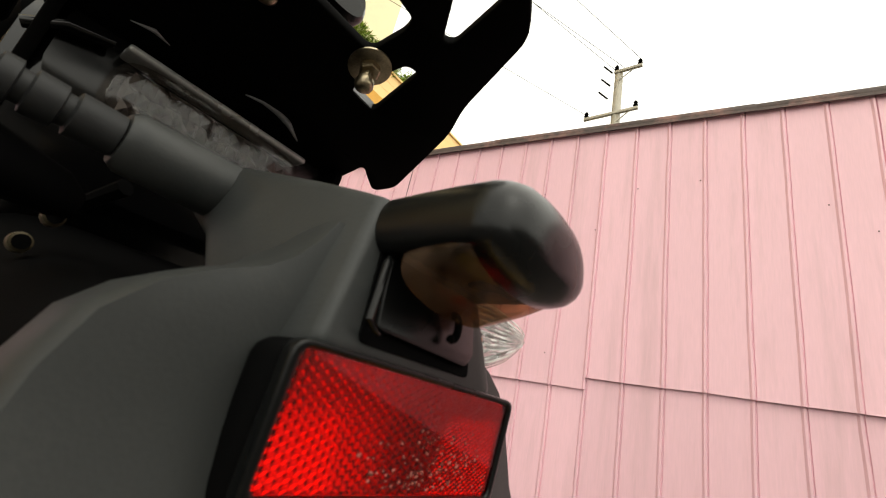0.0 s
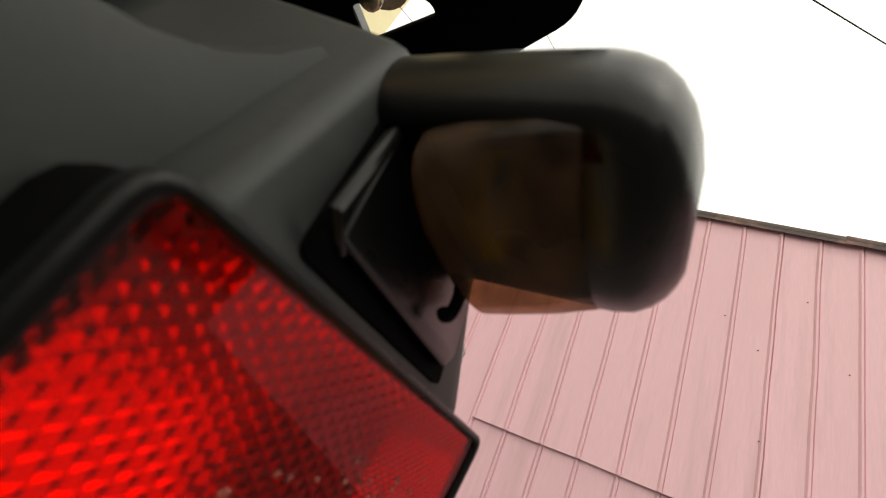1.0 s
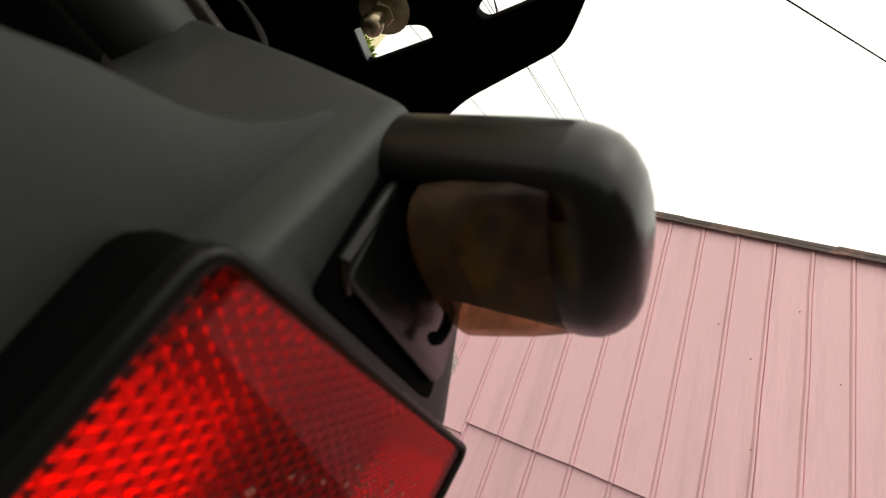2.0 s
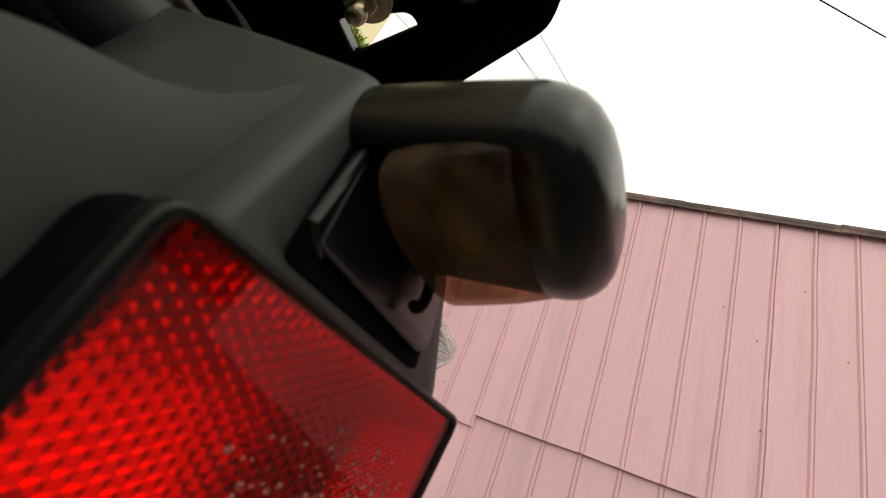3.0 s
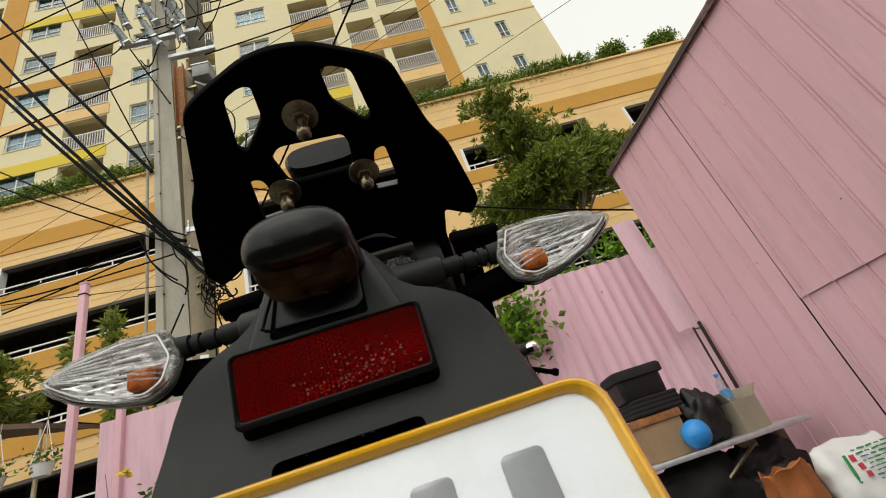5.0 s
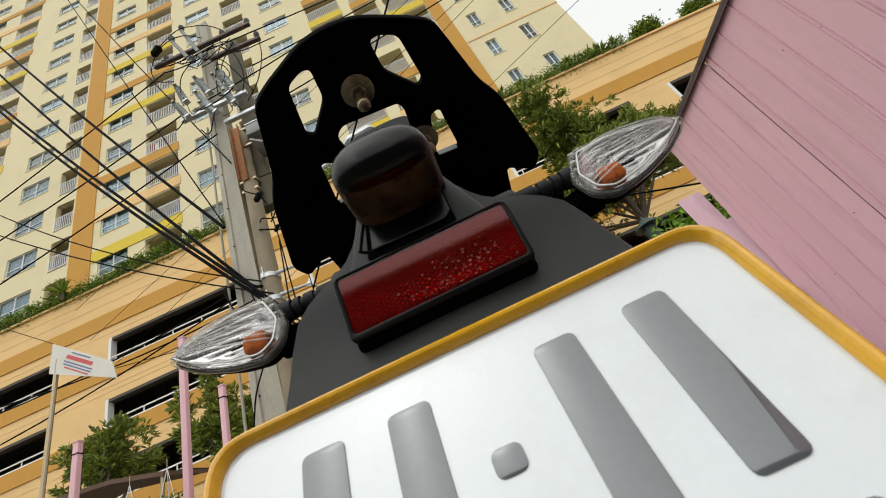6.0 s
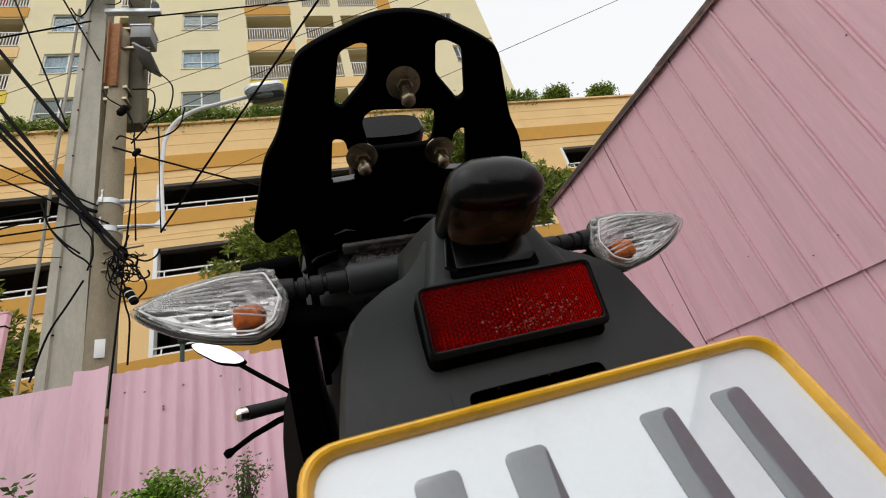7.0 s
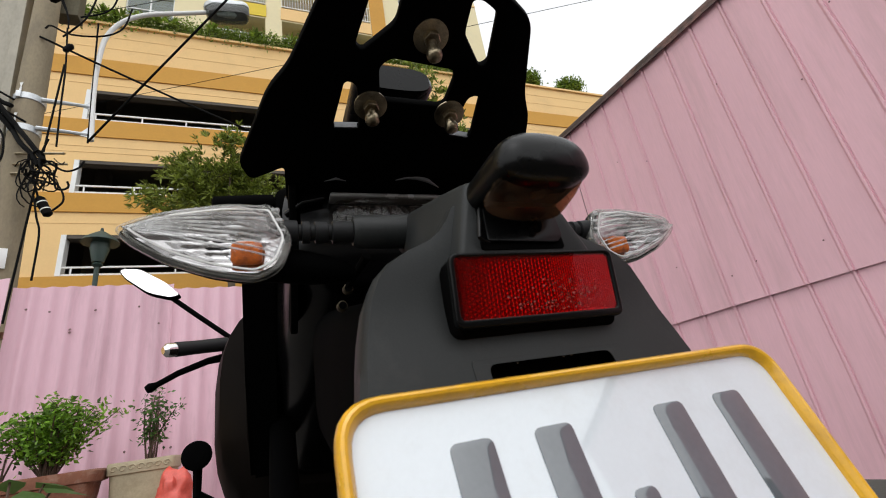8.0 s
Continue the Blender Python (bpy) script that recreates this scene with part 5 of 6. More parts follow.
    on_bike("lever", tube([(sx * 0.19, 1.06, 0.887), (sx * 0.24, 1.06, 0.88), (sx * 0.30, 1.05, 0.857), (sx * 0.338, 1.035, 0.834), (sx * 0.350, 1.03, 0.828), (sx * 0.357, 1.028, 0.824)], [0.011, 0.008, 0.007, 0.0065, 0.011, 0.008], 12), "black_plastic", bars, "black clutch or brake lever")
    on_bike("lever_perch", box((0.05, 0.04, 0.035), (sx * 0.185, 1.065, 0.895), 0.008), "black_plastic", bars)
loop = rounded([(-0.445, 1.130), (-0.40, 1.130), (-0.335, 1.085), (-0.302, 1.048), (-0.325, 1.042), (-0.375, 1.058), (-0.43, 1.105)], 0.015)
turn_m = Matrix(((1, 0, 0, 0), (0, 0, -1, 1.08), (0, 1, 0, 0), (0, 0, 0, 1)))
back = on_bike("mirror", moved(plate(loop, (), 0.018, 0.005), turn_m), "black_plastic", bars, "angular rear-view mirror", 50)
mc = (-0.37, 1.087)
inner = [(mc[0] + (x - mc[0]) * 0.93, mc[1] + (z - mc[1]) * 0.88) for x, z in loop]
on_bike("mirror_glass", moved(plate(inner, (), 0.002), Matrix.Translation((0, -0.0105, 0)) @ turn_m), "mirror", back, "mirror glass")
on_bike("mirror_stem", tube([(-0.325, 1.09, 1.05), (-0.27, 1.075, 1.0), (-0.19, 1.06, 0.93)], 0.006, 8), "black_plastic", back)
fog = on_bike("fog_lamp", lathe([(0.008, 0.03), (0.016, 0.022), (0.019, 0.0), (0.019, -0.006), (0.015, -0.008), (0.004, -0.008)], 24, "y", (-0.203, 0.6, 0.664)), "black_plastic", None, "round black fog lamp beside the bodywork")
on_bike("fog_bracket", tube([(-0.203, 0.61, 0.65), (-0.203, 0.61, 0.615), (-0.17, 0.63, 0.59), (-0.1, 0.7, 0.58)], 0.006, 10), "black_plastic", fog)
on_bike("side_stand", tube([(-0.10, 0.9, 0.30), (-0.17, 0.86, 0.13), (-0.25, 0.82, 0.012)], 0.013, 10), "black_plastic")
on_bike("exhaust", tube([(0.12, 1.0, 0.25), (0.14, 0.6, 0.33), (0.15, 0.36, 0.42), (0.15, 0.26, 0.45)], [0.025, 0.04, 0.05, 0.045], 16), "black_plastic")

# ---- utility poles, street lamp and cables ----
def ropes(name, lines, radius, label, seg=6, sag=0.0):
    """Cables of one kind, each a hanging line from point to point."""
    for a, b, *more in lines:
        s = more[0] if more else sag
        a, b = Vector(a), Vector(b)
        pts = [a.lerp(b, k / 14) - Vector((0, 0, s * 4 * (k / 14) * (1 - k / 14))) for k in range(15)]
        tagged(part(name, tube(pts, radius, seg), "cable"), label, "cable", name.replace("_", " ") + "s")


def leaning(bm, slope, x=0.0):
    """Shears a part of a pole that leans: x shifts with the height."""
    return moved(bm, Matrix(((1, 0, slope, x), (0, 1, 0, 0), (0, 0, 1, 0), (0, 0, 0, 1))))


LEAN_BIG, LEAN_BROWN = -0.037, -0.03
big_pole = thing("utility_pole", "pale grey concrete utility pole with steel crossarms", "utility pole", (-2.97, 5.62, 0), "utility poles")
bm = bmesh.new()
RECT = [(-1, -0.8), (-0.55, -0.8), (-0.5, -0.62), (0.5, -0.62), (0.55, -0.8), (1, -0.8), (1, 0.8), (-1, 0.8)]
rings_to(bm, [[(x * w, y * w, z) for x, y in RECT] for z, w in ((0, 0.25), (3, 0.222), (8, 0.172), (13.5, 0.14))])
part("shaft", leaning(bm, LEAN_BIG), "pole_concrete", big_pole)
for k, z in enumerate((3.2, 4.1, 5.0, 5.9, 6.8, 7.7, 8.6)):
    part("step_hole_shade", leaning(lathe([(0.012, -0.185 + 0.006 * k), (0.012, -0.165 + 0.006 * k)], 8, "y", (-0.1, 0, z)), LEAN_BIG), "cable", big_pole)
PIN = [(0.02, 0.04), (0.02, 0.1), (0.06, 0.11), (0.03, 0.14), (0.065, 0.16), (0.035, 0.19), (0.06, 0.21), (0.02, 0.25)]
for z, x0, x1, dy, tilt, pins in ((12.02, -4.6, -2.12, -0.3, 0, (-4.3, -2.83, -2.18)), (11.28, -3.2, -1.95, -0.3, 3, (-2.62, -2.02)), (9.56, -3.98, -2.5, -0.3, 0, ()), (9.0, -3.1, -2.25, -0.24, 0, (-2.35,))):
    arm = part("crossarm", box((x1 - x0, 0.09, 0.09), ((x0 + x1) / 2 + 2.97, dy, z), 0.006, turn=(0, tilt, 0)), "rust_flashing" if z > 11 else "galvanised", big_pole, "weathered steel crossarm")
    for x in pins:
        part("insulator", lathe([(r, z + h) for r, h in PIN], 14, "z", (x + 2.97, dy, 0)), "ceramic", arm)
# two long struts with insulators at their heads and feet
for a, b in (((-4.09, 12.7), (-3.61, 11.42)), ((-3.82, 12.98), (-3.3, 11.28))):
    strut = part("strut", tube([(a[0] + 2.97, -0.36, a[1]), (b[0] + 2.97, -0.36, b[1])], 0.045, 8), "grey_enamel", big_pole, "dark steel strut")
    for x, z in (a, b):
        part("insulator", lathe([(r * 1.1, z + h - 0.05) for r, h in PIN], 14, "z", (x + 2.97, -0.36, 0)), "ceramic", strut)
# fuse holders hang aslant in two tiers
SHED = [(0.03, 0), (0.05, 0.03), (0.066, 0.05), (0.04, 0.08), (0.066, 0.14), (0.04, 0.18), (0.066, 0.24), (0.04, 0.28), (0.066, 0.34), (0.04, 0.38), (0.066, 0.44), (0.035, 0.49), (0.03, 0.6)]
for x, z, dx, dz in ((-4.04, 10.79, 0.25, -0.82), (-4.1, 10.2, 0.34, -0.76), (-3.57, 10.75, 0.33, -0.85), (-3.57, 10.19, 0.31, -0.76), (-3.155, 10.56, 0.32, -1.0), (-3.02, 10.69, 0.31, -1.0), (-2.94, 9.82, 0.2, -0.6), (-3.5, 9.77, 0.35, -0.58)):
    way, head = Vector((dx, 0, dz)), Vector((x + 2.97, -0.38, z))
    turn = way.to_track_quat("Z", "Y").to_matrix().to_4x4()
    fuse = part("fuse_cutout", moved(lathe([(r, h * way.length / 0.72) for r, h in SHED], 12), Matrix.Translation(head + way * 0.12) @ turn), "ceramic", big_pole, "grey ceramic fuse holder")
    side = Vector((0.1, -0.05, 0.02))
    part("fuse_tube", tube([head - Vector((0.03, 0.04, 0)), head + way * 0.92 - side], 0.018, 8), "grey_enamel", fuse)
    part("fuse_clamp", moved(box((0.06, 0.16, 0.05), (0, 0, 0), 0.006), Matrix.Translation(head + way * 0.06)), "old_steel", fuse)
    part("fuse_clamp", moved(box((0.12, 0.12, 0.05), (0, 0, 0), 0.006), Matrix.Translation(head + way * 0.93) @ turn), "galvanised", fuse)

brown_pole = thing("utility_pole", "brown weathered round concrete pole wrapped with cables", "utility pole", (-2.62, 5.5, 0), "utility poles")
part("shaft", leaning(lathe([(0.175, 0), (0.158, 3), (0.137, 6), (0.12, 8.6), (0.115, 8.62)], 24), LEAN_BROWN), "pole_brown", brown_pole)
channel = leaning(box((0.17, 0.012, 1.5), (-0.02, -0.15, 7.9), 0.003), LEAN_BROWN)
part("channel", channel, "rust", brown_pole, "rusty steel channel at the top")
for x in (-0.099, 0.059):
    part("channel_flange", leaning(box((0.012, 0.07, 1.5), (x, -0.19, 7.9), 0.003), LEAN_BROWN), "rust", brown_pole)
# not a pole: dark column painted for the tower's shaded recess behind
part("tower_shade_column", box((0.27, 0.2, 5.7), (-0.11, 0.2, 9.45), 0.01, turn=(0, -1.5, 0)), "tower_shade", brown_pole, "dark olive column that stands for a shaded recess of the tower")
for z in (6.95, 7.2, 8.62):
    part("clamp", leaning(box((0.32, 0.3, 0.06), (0.0, 0.06, z), 0.01), LEAN_BROWN), "old_steel", brown_pole)
for z in (4.545, 4.985):
    band = part("strap", leaning(lathe([(0.149, z - 0.045), (0.156, z - 0.04), (0.156, z + 0.04), (0.149, z + 0.045)], 24), LEAN_BROWN), "galvanised", brown_pole, "bright steel strap")
    part("buckle", leaning(box((0.05, 0.03, 0.09), (-0.05, -0.155, z), 0.006), LEAN_BROWN), "galvanised", band)
    part("paint_run", leaning(moved(plate(rounded([(0.0, 0.0), (0.013, -0.05), (0.004, -0.1), (0.018, -0.18), (0.028, -0.1), (0.022, -0.05), (0.032, 0.01)], 0.004), (), 0.002), Matrix(((1, 0, 0, -0.06), (0, 0, -1, -0.150), (0, 1, 0, z + 0.17), (0, 0, 0, 1)))), LEAN_BROWN), "white_paint", brown_pole, "run of white paint")
part("notice", leaning(box((0.1, 0.004, 0.22), (0.06, -0.166, 2.9), 0.001, turn=(0, 0, 18)), LEAN_BROWN), "white_paint", brown_pole, "torn white paper stuck to the pole")
for z, x1 in ((4.16, 0.36), (4.02, 0.4), (3.9, 0.3)):
    part("spool_rod", tube([(-0.1, -0.16, z), (x1, -0.2, z + 0.01)], 0.014, 8), "old_steel", brown_pole, "steel rod for the wires")
cab = part("switch_box", box((0.3, 0.3, 0.3), (0.14, -0.12, 8.28), 0.02), "grey_enamel", brown_pole, "grey steel switch box")
part("box_lid", box((0.32, 0.32, 0.03), (0.14, -0.12, 8.44), 0.006), "galvanised", cab)
part("tray", box((0.34, 0.5, 0.04), (0.2, -0.1, 7.78), 0.006, turn=(0, 42, 0)), "grey_enamel", cab, "dark sloping tray")
part("box_bracket", box((0.5, 0.05, 0.05), (-0.02, -0.1, 8.08), 0.004), "old_steel", cab)
conduit = thing("conduit", "slim grey conduit rising beside the utility pole", "conduit", (-3.6, 5.72, 0))
part("pipe", tube([(0.0, 0, 0), (-0.02, 0, 4.5), (-0.06, 0, 7.0), (-0.1, 0, 9.6)], 0.022, 8), "pole_concrete", conduit)

street = thing("street_lamp", "white curved street lamp arm bolted to the pole", "street lamp", (-2.1, 5.42, 4.45))
arm_pts = [(0.02, 0, 0), (-0.02, 0, 0.5), (-0.04, 0, 0.95), (-0.03, 0, 1.4), (0.0, 0, 1.64), (0.08, 0, 1.85), (0.22, 0, 2.03), (0.42, 0, 2.16), (0.65, 0, 2.24), (0.95, 0, 2.33), (1.2, 0, 2.41)]
part("arm", tube(bend(arm_pts, 3), 0.031, 12), "white_paint", street, "white painted steel arm")
for z in (0.09, 0.50):
    part("bracket", tube([(-0.52, 0.0, z + 0.03), (-0.2, 0.0, z + 0.01), (-0.02, 0, z - 0.01)], [0.032, 0.022, 0.022], 8), "galvanised", street)
    wedge = plate([(-0.12, z - 0.02), (-0.02, z - 0.05), (-0.02, z + 0.10)], (), 0.014)
    part("gusset", moved(wedge, Matrix(((1, 0, 0, 0), (0, 0, -1, 0), (0, 1, 0, 0), (0, 0, 0, 1)))), "galvanised", street)
SLOPE = Matrix.Translation((1.14, 0, 2.42)) @ Matrix.Rotation(radians(-9), 4, "Y")
OVAL = [(x, y) for x, y in rounded([(0.0, -0.07), (0.12, -0.15), (0.56, -0.14), (0.62, -0.09), (0.62, 0.09), (0.56, 0.14), (0.12, 0.15), (0.0, 0.07)], 0.04, 3)]
head = bmesh.new()
rings_to(head, [[(0.31 + (x - 0.31) * k, y * k, z) for x, y in OVAL] for k, z in ((1.0, 0.02), (1.02, 0.05), (0.97, 0.10), (0.8, 0.125))])
hd = part("lamp_head", moved(head, SLOPE), "galvanised", street, "grey lamp head with a clear glass bowl")
tray = bmesh.new()
rings_to(tray, [[(0.31 + (x - 0.31) * k, y * k, z) for x, y in OVAL] for k, z in ((0.6, 0.012), (0.93, -0.015), (0.95, 0.018))])
part("reflector_pan", moved(tray, SLOPE), "grey_enamel", hd, "dull reflector pan")
bowl = bmesh.new()
rings_to(bowl, [[(0.31 + (x - 0.31) * k, y * k, z) for x, y in OVAL] for k, z in ((0.7, -0.125), (0.85, -0.115), (0.94, -0.08), (0.97, 0.018))])
part("lamp_glass", moved(bowl, SLOPE), "street_glass", hd, "clear glass bowl").visible_shadow = False
part("lamp_bulb", moved(lathe([(0.02, 0.16), (0.03, 0.2), (0.05, 0.3), (0.045, 0.4), (0.01, 0.43)], 12, "x", (0, 0, -0.05)), SLOPE), "white_paint", hd, "pale bulb")

ropes("thick_cable", [((-12.5, 5.1, 22.0), (-3.4, 5.42, 6.35), 0.25), ((-12.2, 5.1, 20.3), (-3.05, 5.35, 4.95), 0.3), ((-12.0, 5.05, 18.4), (-2.75, 5.3, 4.5), 0.35), ((-11.9, 5.0, 18.1), (-2.78, 5.32, 4.45), 0.42)], 0.03, "thick black power cable strung to the pole")
ropes("power_line", [((-12.5, 5.4, 32.0), (-3.4, 5.4, 6.45), 0.2), ((-12.0, 5.4, 29.5), (-3.1, 5.4, 7.8), 0.2), ((-12, 5.4, 7.7), (-3.95, 5.4, 9.95), 0.15), ((-12, 5.4, 8.4), (-4.4, 5.4, 11.8), 0.15), ((-12, 5.4, 6.5), (-3.3, 5.4, 8.8), 0.15),
                     ((-4.3, 5.4, 11.98), (6.5, 5.4, 11.4), 0.1), ((-2.3, 5.4, 10.5), (6.5, 5.4, 11.6), 0.1), ((-3.6, 5.4, 10.0), (-0.8, 5.4, 10.55), 0.05), ((-2.46, 5.4, 8.9), (6.0, 5.4, 10.7), 0.12),
                     ((-2.75, 5.35, 5.9), (5.0, 5.4, 2.9), 0.25), ((-2.1, 5.4, 4.42), (9.0, -4.0, 12.8), 0.0), ((-4.45, 5.4, 11.8), (-3.35, 5.5, 11.95), 0.1)], 0.014, "thin black power line between the poles")
ropes("phone_line", [((-9.5, 5.4, 4.1), (-3.4, 5.4, 4.85), 0.2), ((-9.5, 5.4, 4.95), (-3.5, 5.4, 4.95), 0.25), ((-9.5, 5.4, 5.3), (-3.0, 5.3, 4.6), 0.3), ((-9.0, 5.4, 9.5), (-2.7, 5.35, 4.6), 0.2), ((-8.5, 5.4, 9.6), (-2.85, 5.35, 4.9), 0.25),
                     ((-2.2, 5.4, 6.3), (-2.1, 5.4, 4.4), 0.0), ((-2.45, 5.35, 5.5), (-2.5, 5.3, 2.2), 0.0), ((-2.55, 5.3, 4.1), (-2.3, 5.3, 3.4), 0.15)], 0.012, "thin black telephone wire")
for pts in ([(-3.05, 5.35, 4.95), (-2.95, 5.32, 4.84), (-2.83, 5.3, 4.77)], [(-2.75, 5.3, 4.5), (-2.62, 5.24, 4.32), (-2.5, 5.22, 4.15), (-2.4, 5.2, 4.0)], [(-2.78, 5.32, 4.45), (-2.66, 5.25, 4.25), (-2.52, 5.22, 4.08), (-2.44, 5.2, 3.93)]):
    tagged(part("thick_cable", tube(bend(pts), 0.026, 6), "cable"), "thick black power cable strung to the pole", "cable", "thick cables")
for pts in ([(-2.55, 5.3, 7.0), (-2.27, 5.25, 6.9), (-2.19, 5.2, 6.58), (-2.25, 5.2, 6.19), (-2.36, 5.2, 5.96), (-2.5, 5.3, 5.9)], [(-2.7, 5.32, 6.02), (-2.59, 5.2, 5.955), (-2.38, 5.2, 5.855), (-2.05, 5.2, 5.9), (-1.86, 5.22, 6.1), (-1.8, 5.25, 6.5)],
            [(-2.43, 5.2, 5.95), (-2.37, 5.2, 5.32), (-2.34, 5.2, 4.69), (-2.31, 5.2, 4.19)], [(-2.7, 5.33, 6.7), (-2.55, 5.2, 6.45), (-2.45, 5.2, 6.15), (-2.42, 5.2, 5.95)], [(-2.95, 5.3, 7.0), (-2.8, 5.2, 6.7), (-2.6, 5.2, 6.5), (-2.48, 5.2, 6.25)],
            [(-2.02, 5.3, 11.5), (-1.95, 5.2, 10.9), (-1.98, 5.2, 10.26), (-2.17, 5.2, 9.56), (-2.46, 5.2, 9.06)], [(-2.23, 5.3, 7.4), (-2.19, 5.2, 7.26), (-1.97, 5.2, 6.93), (-1.975, 5.2, 6.51), (-2.08, 5.2, 6.3), (-2.32, 5.2, 6.16)],
            [(-4.45, 5.2, 12.47), (-4.58, 5.2, 11.89), (-4.58, 5.2, 11.55), (-4.44, 5.2, 11.17), (-4.04, 5.2, 10.87)], [(-4.45, 5.2, 12.47), (-4.2, 5.2, 12.75), (-3.8, 5.2, 12.95), (-3.2, 5.25, 12.7), (-2.83, 5.3, 12.3)], [(-4.43, 5.2, 12.45), (-4.1, 5.2, 12.65), (-3.7, 5.2, 12.55), (-3.3, 5.25, 12.2)],
            [(-3.3, 5.2, 11.5), (-2.95, 5.2, 11.5), (-2.5, 5.2, 10.9), (-1.6, 5.25, 10.9)], [(-3.3, 5.2, 11.2), (-2.9, 5.2, 10.9), (-2.6, 5.2, 10.2), (-2.3, 5.2, 9.3)], [(-3.6, 5.2, 11.3), (-3.85, 5.2, 10.95), (-3.9, 5.2, 10.4), (-3.8, 5.2, 10.0)], [(-3.6, 5.2, 9.6), (-3.4, 5.1, 9.3), (-3.0, 5.1, 9.35), (-2.7, 5.2, 9.7)],
            [(-3.4, 5.2, 4.9), (-3.25, 5.2, 4.5), (-3.0, 5.2, 4.15), (-2.84, 5.2, 4.0), (-2.76, 5.2, 3.89)], [(-3.35, 5.2, 4.94), (-3.3, 5.2, 4.6), (-3.1, 5.2, 4.3), (-2.9, 5.2, 4.1)], [(-2.85, 5.25, 3.75), (-2.96, 5.22, 3.45), (-3.1, 5.2, 3.1), (-3.2, 5.2, 2.6)], [(-2.98, 5.2, 4.75), (-2.92, 5.2, 4.5), (-2.8, 5.2, 4.3), (-2.76, 5.2, 4.05), (-2.8, 5.2, 3.85)],
            [(-2.38, 5.2, 4.0), (-2.2, 5.2, 3.88), (-2.08, 5.2, 3.92), (-2.03, 5.2, 4.02)], [(-2.32, 5.2, 3.8), (-2.2, 5.2, 3.65), (-2.16, 5.2, 3.5), (-2.24, 5.2, 3.38)], [(-2.42, 5.2, 3.55), (-2.36, 5.2, 3.3), (-2.31, 5.2, 3.1), (-2.3, 5.2, 2.6)]):
    tagged(part("drop_wire", tube(bend(pts), 0.011, 6), "cable"), "black wire looped between the poles' fittings", "cable", "drop wires")
for x, y, z, size in ((-4.46, 5.2, 12.45, 1.7), (-2.6, 5.2, 6.45, 1.0), (-2.38, 5.2, 5.63, 0.7)):
    sp = thing("wire_splice", "dark taped wire splice on the pole's fittings", "cable joint", (x, y, z), "wire splices")
    part("sleeve", moved(lathe([(0.02 * size, -0.1 * size), (0.05 * size, -0.07 * size), (0.055 * size, 0.06 * size), (0.02 * size, 0.1 * size)], 10), pose(0, 0, 0, 0, 35, 0)), "cable", sp)
rng = random.Random(33)
bm = bmesh.new()
for k in range(22):
    c = Vector((-2.41 + rng.gauss(0, 0.08), 5.2 + rng.uniform(-0.06, 0.06), 3.92 + rng.gauss(0, 0.14)))
    rx, rz, a0, n = rng.uniform(0.04, 0.14), rng.uniform(0.05, 0.18), rng.uniform(0, 6), rng.randint(6, 14)
    tube([c + Vector((rx * math.cos(a0 + 0.45 * i), 0.03 * math.sin(i), rz * math.sin(a0 + 0.45 * i) - 0.02 * i)) for i in range(n)], rng.choice((0.006, 0.008, 0.012)), 5, bm)
for k in range(7):
    c = Vector((-3.2 + rng.uniform(-0.6, 0.5), 5.2, rng.choice((9.3, 10.2, 11.2)) + rng.uniform(-0.4, 0.4)))
    rx, rz, a0 = rng.uniform(0.15, 0.5), rng.uniform(0.15, 0.5), rng.uniform(0, 6)
    tube([c + Vector((rx * math.cos(a0 + 0.4 * i), 0.05 * math.sin(i), rz * math.sin(a0 + 0.4 * i))) for i in range(rng.randint(4, 8))], rng.choice((0.008, 0.012)), 5, bm)
hubs = [Vector(p) for p in ((-4.3, 5.2, 12.1), (-3.7, 5.15, 11.3), (-3.3, 5.15, 10.9), (-2.7, 5.2, 11.4), (-3.0, 5.2, 10.2), (-2.7, 5.25, 9.6), (-2.75, 5.25, 8.8))]
for k in range(12):
    i = rng.randrange(len(hubs) - 1)
    a, b = hubs[i], hubs[min(len(hubs) - 1, i + rng.choice((1, 1, 2)))]
    a, b = a + Vector((rng.uniform(-0.2, 0.2), rng.uniform(-0.1, 0.1), rng.uniform(-0.2, 0.2))), b + Vector((rng.uniform(-0.2, 0.2), rng.uniform(-0.1, 0.1), rng.uniform(-0.2, 0.2)))
    swing = Vector((rng.gauss(0, 0.25), rng.uniform(-0.15, 0.05), rng.uniform(-0.4, 0.1)))
    tube([a.lerp(b, u) + swing * 4 * u * (1 - u) for u in [q / 9 for q in range(10)]], rng.choice((0.008, 0.011)), 5, bm)
tagged(part("cable_tangle", bm, "cable"), "tangle of looped black cables tied to the poles", "cable", kind="stuff")
jb = thing("cable_joint", "black cable joint with white tape hanging from the tangle", "cable joint", (-2.34, 5.25, 3.46))
part("sleeve", moved(lathe([(0.02, -0.13), (0.045, -0.11), (0.05, 0.09), (0.02, 0.13)], 14), pose(0, 0, 0, 0, -28, 0)), "cable", jb)
for z in (-0.05, 0.04):
    part("tape", moved(lathe([(0.0515, z - 0.006), (0.0515, z + 0.006)], 14), pose(0, 0, 0, 0, -28, 0)), "white_paint", jb)

# far pole over the shed roof, with its wires
far = thing("utility_pole", "slim distant utility pole with insulators on two crossarms", "utility pole", (10.0, 3.5, 0), "utility poles")
part("shaft", lathe([(0.16, 0), (0.11, 10.9)], 14), "pole_concrete", far)
for z, y0, y1 in ((10.9, -0.65, 0.1), (9.45, -0.6, 0.85)):
    arm = part("crossarm", box((0.08, y1 - y0, 0.08), (-0.1, (y0 + y1) / 2, z), 0.005), "pole_concrete", far)
